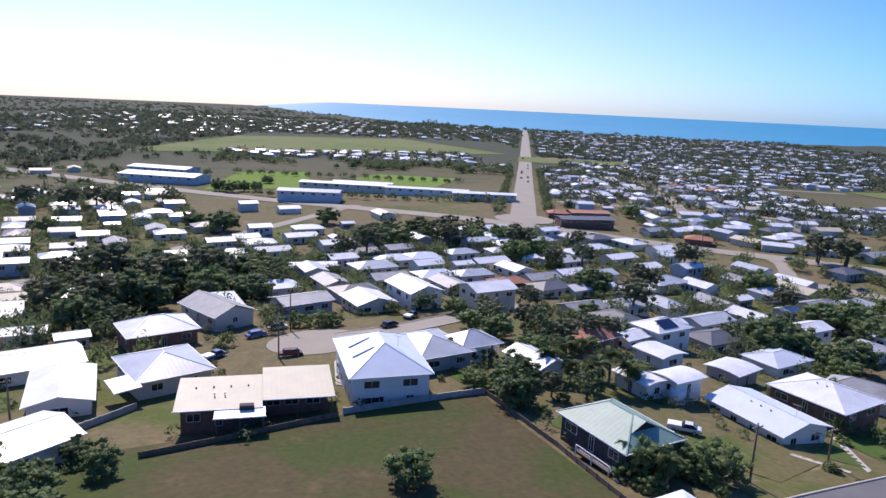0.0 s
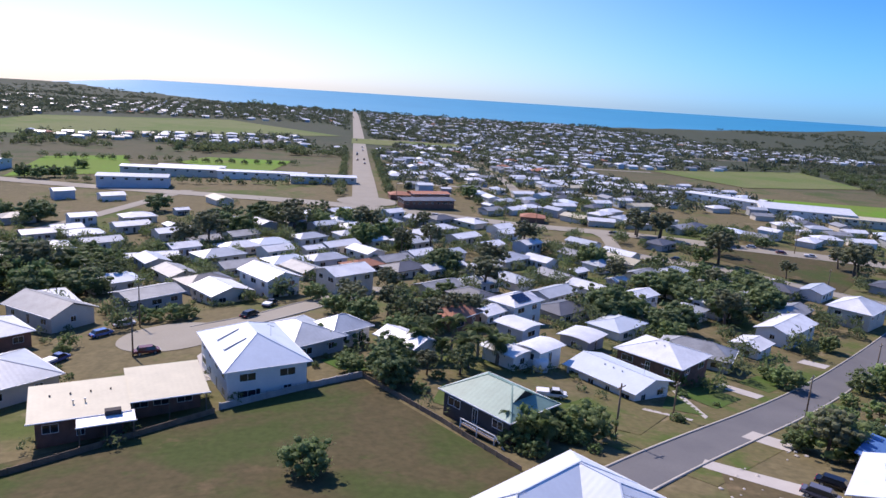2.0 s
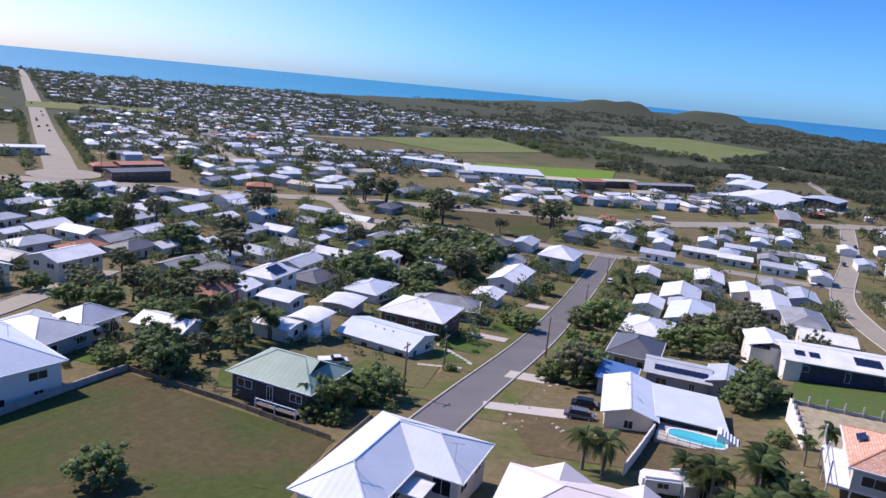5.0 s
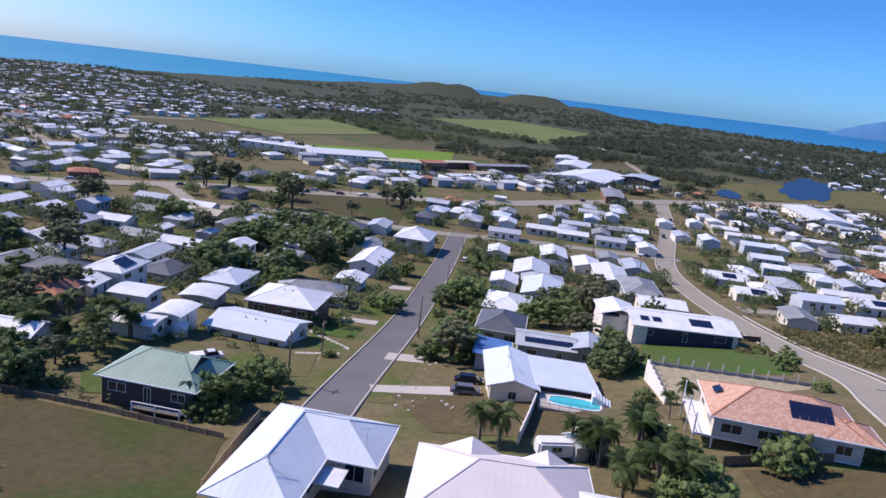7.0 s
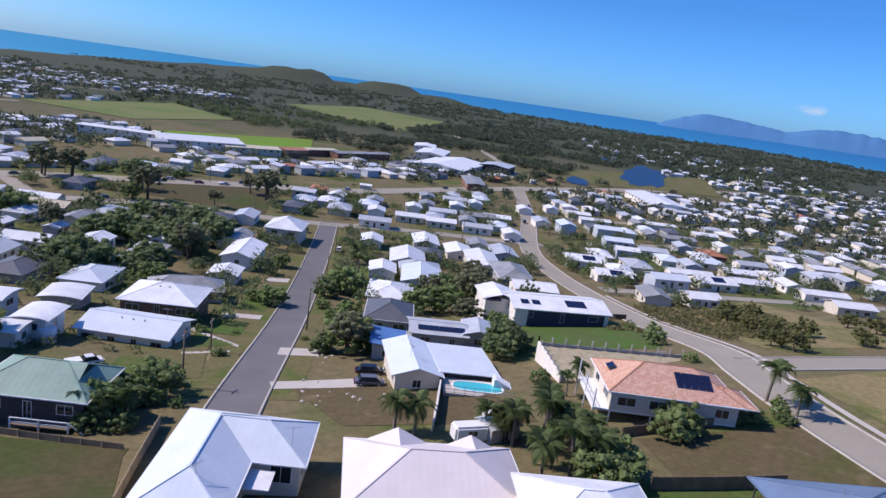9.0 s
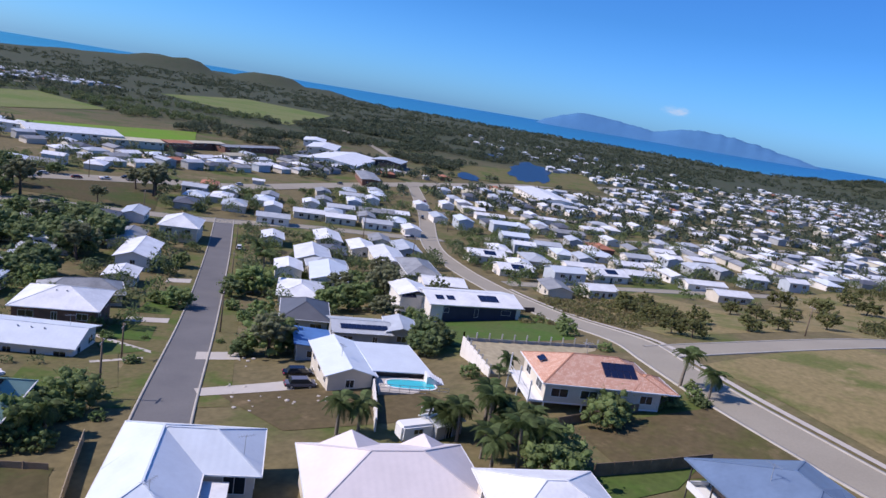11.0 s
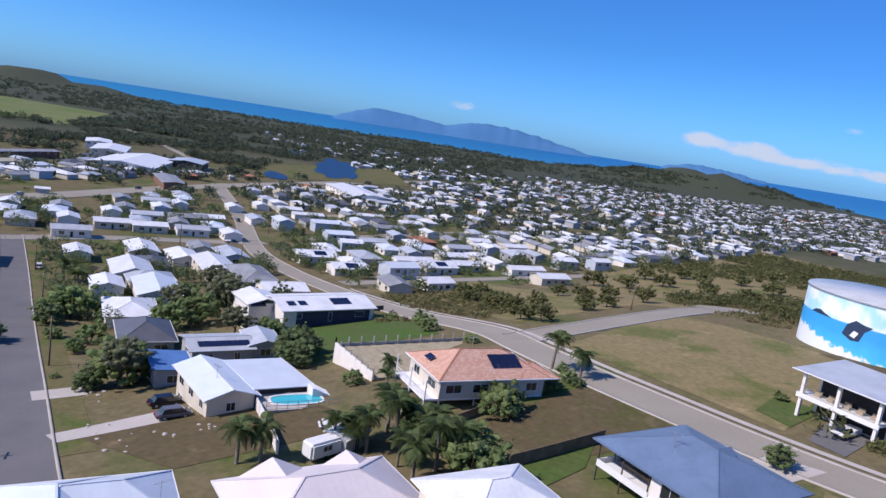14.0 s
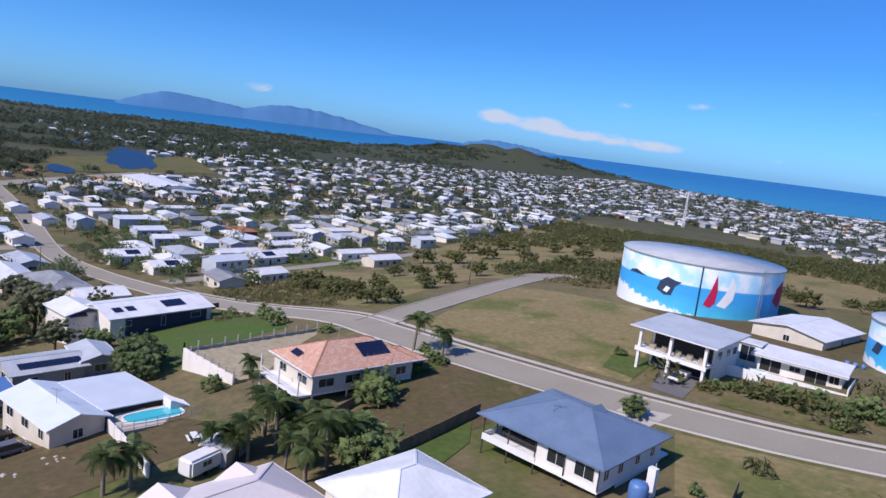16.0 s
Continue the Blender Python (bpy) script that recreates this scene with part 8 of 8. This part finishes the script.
far_spots += suburb(-127, 869, 150, 70, 6, 0.65, 17, trees=1.6)
far_spots += suburb(-172, 1684, 250, 350, 6, 0.28, 18, trees=1.9, lot=26)
far_spots += suburb(-689, 1519, 300, 500, 6, 0.10, 19, trees=1.2, lot=30)
far_spots += suburb(1274, 247, 260, 200, 20, 0.16, 31, trees=0.3, lot=26)
LOTS.sort(key=lambda q: math.hypot(q[0] - 40, q[1] - 60))
for x, y, turn, i in LOTS[:215]:
    copy_thing(FLAT[i], pose(x, y, gz(x, y), 0, 0, turn))


def joined_houses(name, lots, label):
    """Houses far off, joined: walls and roofs of their true size and colour."""
    mats = []
    v, f, mi = [], [], []
    for x, y, turn, i in lots:
        L, W, h, roof, cover, wall, share_, word = TYPES[i]
        for m_ in (cover, wall):
            if m_ not in mats:
                mats.append(m_)
        c, s, z = math.cos(radians(turn)), math.sin(radians(turn)), gz(x, y)
        l, w, r = L / 2, W / 2, W * 0.15
        ins = w if roof == "hip" else 0.0
        loc = [(-l + 0.5, -w + 0.5, -1), (l - 0.5, -w + 0.5, -1), (l - 0.5, w - 0.5, -1), (-l + 0.5, w - 0.5, -1), (-l + 0.5, -w + 0.5, h), (l - 0.5, -w + 0.5, h), (l - 0.5, w - 0.5, h), (-l + 0.5, w - 0.5, h),
               (-l, -w, h), (l, -w, h), (l, w, h), (-l, w, h), (-l + ins, 0, h + r), (l - ins, 0, h + r)]
        k = len(v)
        v += [(x + a * c - b * s, y + a * s + b * c, z + d) for a, b, d in loc]
        wi, ri = mats.index(wall), mats.index(cover)
        for q in ((0, 1, 5, 4), (1, 2, 6, 5), (2, 3, 7, 6), (3, 0, 4, 7)):
            f.append([k + j for j in q])
            mi.append(wi)
        for q in ((8, 9, 13, 12), (10, 11, 12, 13), (9, 10, 13), (11, 8, 12), (8, 11, 10, 9)):
            f.append([k + j for j in q])
            mi.append(ri if q != (8, 11, 10, 9) else wi)
    me = bpy.data.meshes.new(name)
    me.from_pydata(v, [], f)
    for m_ in mats:
        me.materials.append(M[m_])
    me.polygons.foreach_set("material_index", mi)
    me.update()
    return tagged(new(name, me), label, "houses", kind="stuff")


joined_houses("far_houses", LOTS[215:], "white, grey and red roofed houses of the wider town")


# ---------------------------------------------------------------- trees further off
def far_wood(name, spots, leaf, label, sizes=(2.2, 4.5), leaves=36, seed=5, leaf_size=1.2, tall=1.7):
    """Many trees as one piece: uneven crowns of leaf clumps."""
    rng = np.random.default_rng(seed)
    pts = []
    for x, y in spots:
        r = rng.uniform(*sizes)
        h = r * rng.uniform(0.75, 1.2) * tall
        d = rng.normal(size=(leaves, 3))
        d /= np.linalg.norm(d, axis=1, keepdims=True)
        d[:, 2] = np.abs(d[:, 2]) * 0.9 + 0.1 * rng.normal(size=leaves)
        lump = 1 + 0.3 * np.sin(3 * np.arctan2(d[:, 1], d[:, 0]) + rng.uniform(0, 6)) * rng.uniform(0.3, 1)
        k = (rng.uniform(0.6, 1.05, leaves) * lump)[:, None]
        pts.append(np.array([x, y, gz(x, y) + 0.28 * h]) + d * k * np.array([r, r, h * 0.62]))
    me = leaf_mesh(name, np.concatenate(pts), leaf_size * 1.15, rng, M[leaf], 0.2, corners=3)
    return tagged(new(name, me), label, "trees", kind="stuff")


def scatter(cx, cy, sx, sy, n, rng, turn=0.0, shape="box"):
    p = rng.uniform(-1, 1, (n, 2)) if shape == "box" else rng.normal(size=(n, 2)) * 0.6
    p = p * (sx, sy)
    c, s = math.cos(radians(turn)), math.sin(radians(turn))
    x, y = cx + p[:, 0] * c - p[:, 1] * s, cy + p[:, 0] * s + p[:, 1] * c
    z = land(x, y)
    # groves and gaps
    g = np.array([noise.noise(Vector((a * 0.011, b * 0.011, 3.3))) for a, b in zip(x, y)])
    return [(a, b) for a, b, h_, q in zip(x, y, z, g) if 2.2 < h_ < 44 and q > -0.12 and (h_ < 11 or b < 0 or a * a + b * b < 810000) and free(a, b, 0.5)]


rng = np.random.default_rng(9)
# groves of tall trees between the near houses: centre, number, spread
GROVES = ((-91, 162, 40, 11), (-86, 209, 44, 12), (-65, 221, 44, 12), (-41, 242, 36, 12), (-19, 299, 20, 16), (11, 300, 20, 14), (-189, 281, 24, 18), (-118, 247, 20, 14), (60, 206, 12, 9), (100, 268, 14, 10))
near_mid = [p for p in mid_spots if math.hypot(p[0], p[1] - 40) < 420]
far_mid = [p for p in mid_spots if math.hypot(p[0], p[1] - 40) >= 420]
for cx, cy, n_, sp in GROVES:
    near_mid += [(x, y) for x, y in zip(cx + rng.normal(size=n_) * sp, cy + rng.normal(size=n_) * sp) if free(x, y, -1.0)]
near_mid = [p for p in near_mid if not (0 < p[0] < 62 and 128 < p[1] < 212 and rng.random() < 0.6)]
half = rng.random(len(near_mid)) < 0.6
far_wood("town_trees", [p for p, q in zip(near_mid, half) if q], "leaf_town", "dark green garden trees between the houses", (2.0, 4.4), 170, 3, 0.60, 1.7)
far_wood("town_trees_light", [p for p, q in zip(near_mid, half) if not q], "leaf_mid", "fresh green garden trees between the houses", (1.5, 3.4), 140, 4, 0.52, 1.8)
keep_ = rng.random(len(far_spots)) < 0.8
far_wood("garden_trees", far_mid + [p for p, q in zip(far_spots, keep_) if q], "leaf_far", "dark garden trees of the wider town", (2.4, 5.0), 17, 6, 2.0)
near_wood = scatter(768, 376, 210, 150, 1500, rng, 30) + scatter(642, 460, 120, 60, 300, rng, 20) + scatter(716, 170, 180, 70, 320, rng, -45)
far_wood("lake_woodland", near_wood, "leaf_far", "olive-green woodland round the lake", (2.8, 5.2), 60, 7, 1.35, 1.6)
plain = (scatter(1271, 316, 420, 330, 1900, rng) + scatter(542, 1045, 420, 300, 1300, rng) + scatter(1496, 1086, 560, 450, 1300, rng) + scatter(-671, 993, 330, 480, 1500, rng)
         + scatter(314, 1900, 600, 380, 2000, rng) + scatter(1995, 101, 520, 520, 1300, rng) + scatter(-530, 1934, 700, 500, 1400, rng) + scatter(-1397, 2615, 900, 900, 1400, rng) + scatter(2189, 1818, 700, 600, 1400, rng) + scatter(2536, 615, 350, 700, 900, rng) + scatter(2398, -676, 420, 380, 900, rng) + scatter(2170, -640, 260, 260, 1500, rng))
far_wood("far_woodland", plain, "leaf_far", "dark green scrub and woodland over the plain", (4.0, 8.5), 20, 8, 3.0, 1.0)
belt = scatter(90, 751, 220, 40, 300, rng, 6) + scatter(-155, 736, 160, 40, 200, rng) + scatter(-346, 463, 160, 120, 330, rng) + scatter(699, 662, 160, 70, 260, rng, -15) + scatter(621, 558, 90, 40, 120, rng, -15)
far_wood("tree_belts", belt, "leaf_town", "dark belts of trees between fields and houses", (2.6, 5.0), 60, 10, 1.4)
slope = [(a, b) for a, b in scatter(354, -150, 200, 180, 5200, rng, -35) if on_scrub(a, b)] + scatter(334, -313, 150, 120, 500, rng) + [(a, b) for a, b in scatter(156, -127, 130, 140, 1500, rng) if b < -10 and math.hypot(a - 128.7, b + 60.4) > 26]
far_wood("slope_scrub", slope, "leaf_dry", "dry olive scrub covering the slope", (1.3, 3.2), 44, 11, 0.70, 1.2)
bank = [(a, b) for a, b in scatter(196, 6, 56, 46, 800, rng) if on_scrub(a, b)]
far_wood("bank_scrub", bank, "leaf_dry", "low olive scrub in the dry grass above the court", (0.4, 1.6), 46, 41, 0.40, 1.2)
tufts = [(a, b) for a, b in scatter(200, 0, 75, 60, 3600, rng) if on_scrub(a, b)]
far_wood("bank_grass", tufts, "leaf_straw", "tall straw-coloured grass between the scrub bushes", (0.6, 1.5), 16, 42, 0.5, 0.8)
beds = []
for cx, cy, cr in TAKEN:
    if math.hypot(cx - 60, cy - 130) > 330 or math.hypot(cx - 62, cy - 55) < 42 or (cy < 45 and cx < 140):
        continue
    for a, d in zip(rng.uniform(0, 6.28, 9), rng.uniform(-1.5, 4.0, 9)):
        p = (cx + (cr + d) * math.cos(a), cy + (cr + d) * math.sin(a))
        if free(p[0], p[1], -3.2, gap=4.5):
            beds.append(p)
far_wood("garden_shrubs", beds, "leaf_town", "green garden shrubs along the fences of the houses", (0.6, 1.7), 40, 43, 0.36, 1.5)
coast_palms = [(2330 * math.sin(a) + rng.normal() * 25, 2330 * math.cos(a) + rng.normal() * 25) for a in np.radians(np.linspace(-3, 24, 90))]
far_wood("shore_trees", [p for p in coast_palms if gz(*p) > 1], "leaf_dark", "dark trees along the shore", (4.0, 8.0), 24, 12, 3.4, 2.4)

rows_ = [(x, 465 + 0.018 * x + 3 * math.sin(x)) for x in range(-131, 37, 9)] + [(x, 606 + 0.016 * x + 4 * math.sin(x)) for x in range(-189, 5, 10)] + [(39.4 + 0.086 * k - 15, 384.7 + 1.022 * k) for k in range(30, 330, 9) if k % 4] + [(39.4 + 0.086 * k + 15, 384.7 + 1.022 * k) for k in range(40, 340, 9) if k % 3]
far_wood("street_tree_rows", rows_, "leaf_town", "rows of shade trees along the school and the main road", (2.4, 4.2), 90, 57, 1.0, 1.6)

# ---------------------------------------------------------------- distance
def ridge_line(name, profile, r, label):
    """An island far out at sea: a long hill with a fall to both sides."""
    a = np.array([p[0] for p in profile], float)
    e = np.array([p[1] for p in profile], float)
    az = np.linspace(a[0], a[-1], 90)
    hi = np.interp(az, a, e) + np.array([0.09 * noise.noise(Vector((q * 1.3, 2.0, 0.5))) + 0.05 * noise.noise(Vector((q * 4.1, 7.0, 0.5))) for q in az])
    top = 69.5 + r * np.tan(np.radians(hi))
    rows = []
    for d, k in ((-160, 0.0), (-90, 0.55), (-30, 0.9), (0, 1.0), (40, 0.8), (110, 0.0)):
        foot = 20.0
        rows.append(np.stack([(r + d) * np.sin(np.radians(az)), (r + d) * np.cos(np.radians(az)), foot + (top - foot) * k], -1))
    g = np.stack(rows)
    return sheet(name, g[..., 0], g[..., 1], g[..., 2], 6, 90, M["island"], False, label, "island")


ridge_line("backdrop_island", ((76.8, -0.6), (77.8, -0.2), (79.5, 0.55), (81.5, 0.90), (83.9, 0.66), (86.4, 0.30), (87.8, 0.66), (89.2, 0.96), (92.1, 0.86), (94.6, 0.46), (98.0, -0.22), (99.2, -0.55), (100.2, -0.8)), 4720, "mountainous island far out at sea in painted haze blue")
ridge_line("backdrop_island_far", ((102.6, -0.6), (103.6, -0.40), (105.1, 0.08), (106.8, 0.25), (109.9, 0.02), (112.6, -0.45), (115, -0.8)), 4850, "island on the horizon in painted haze blue")
mast = thing("radio_mast", 645, -381, gz(645, -381), 0, "tall white lattice radio mast rising over the town", "mast")
bm = bmesh.new()
for k in range(3):
    a = 2 * math.pi * k / 3
    beam(bm, (1.6 * math.cos(a), 1.6 * math.sin(a), 0), (0.5 * math.cos(a), 0.5 * math.sin(a), 34), 0.5)
for k in range(13):
    z, r0 = k * 2.6, 1.6 - 1.1 * k / 13
    for j in range(3):
        a, b = 2 * math.pi * j / 3, 2 * math.pi * (j + 1) / 3
        beam(bm, (r0 * math.cos(a), r0 * math.sin(a), z), (r0 * math.cos(b), r0 * math.sin(b), z + 2.6), 0.3)
part("lattice", bm, M["trim"], mast)
part("antenna", boxes((-0.4, 0.4, -0.4, 0.4, 34, 38)), M["trim"], mast)

for o in list(PATTERNS.values()) + list(FLAT.values()):
    hide_away(o)
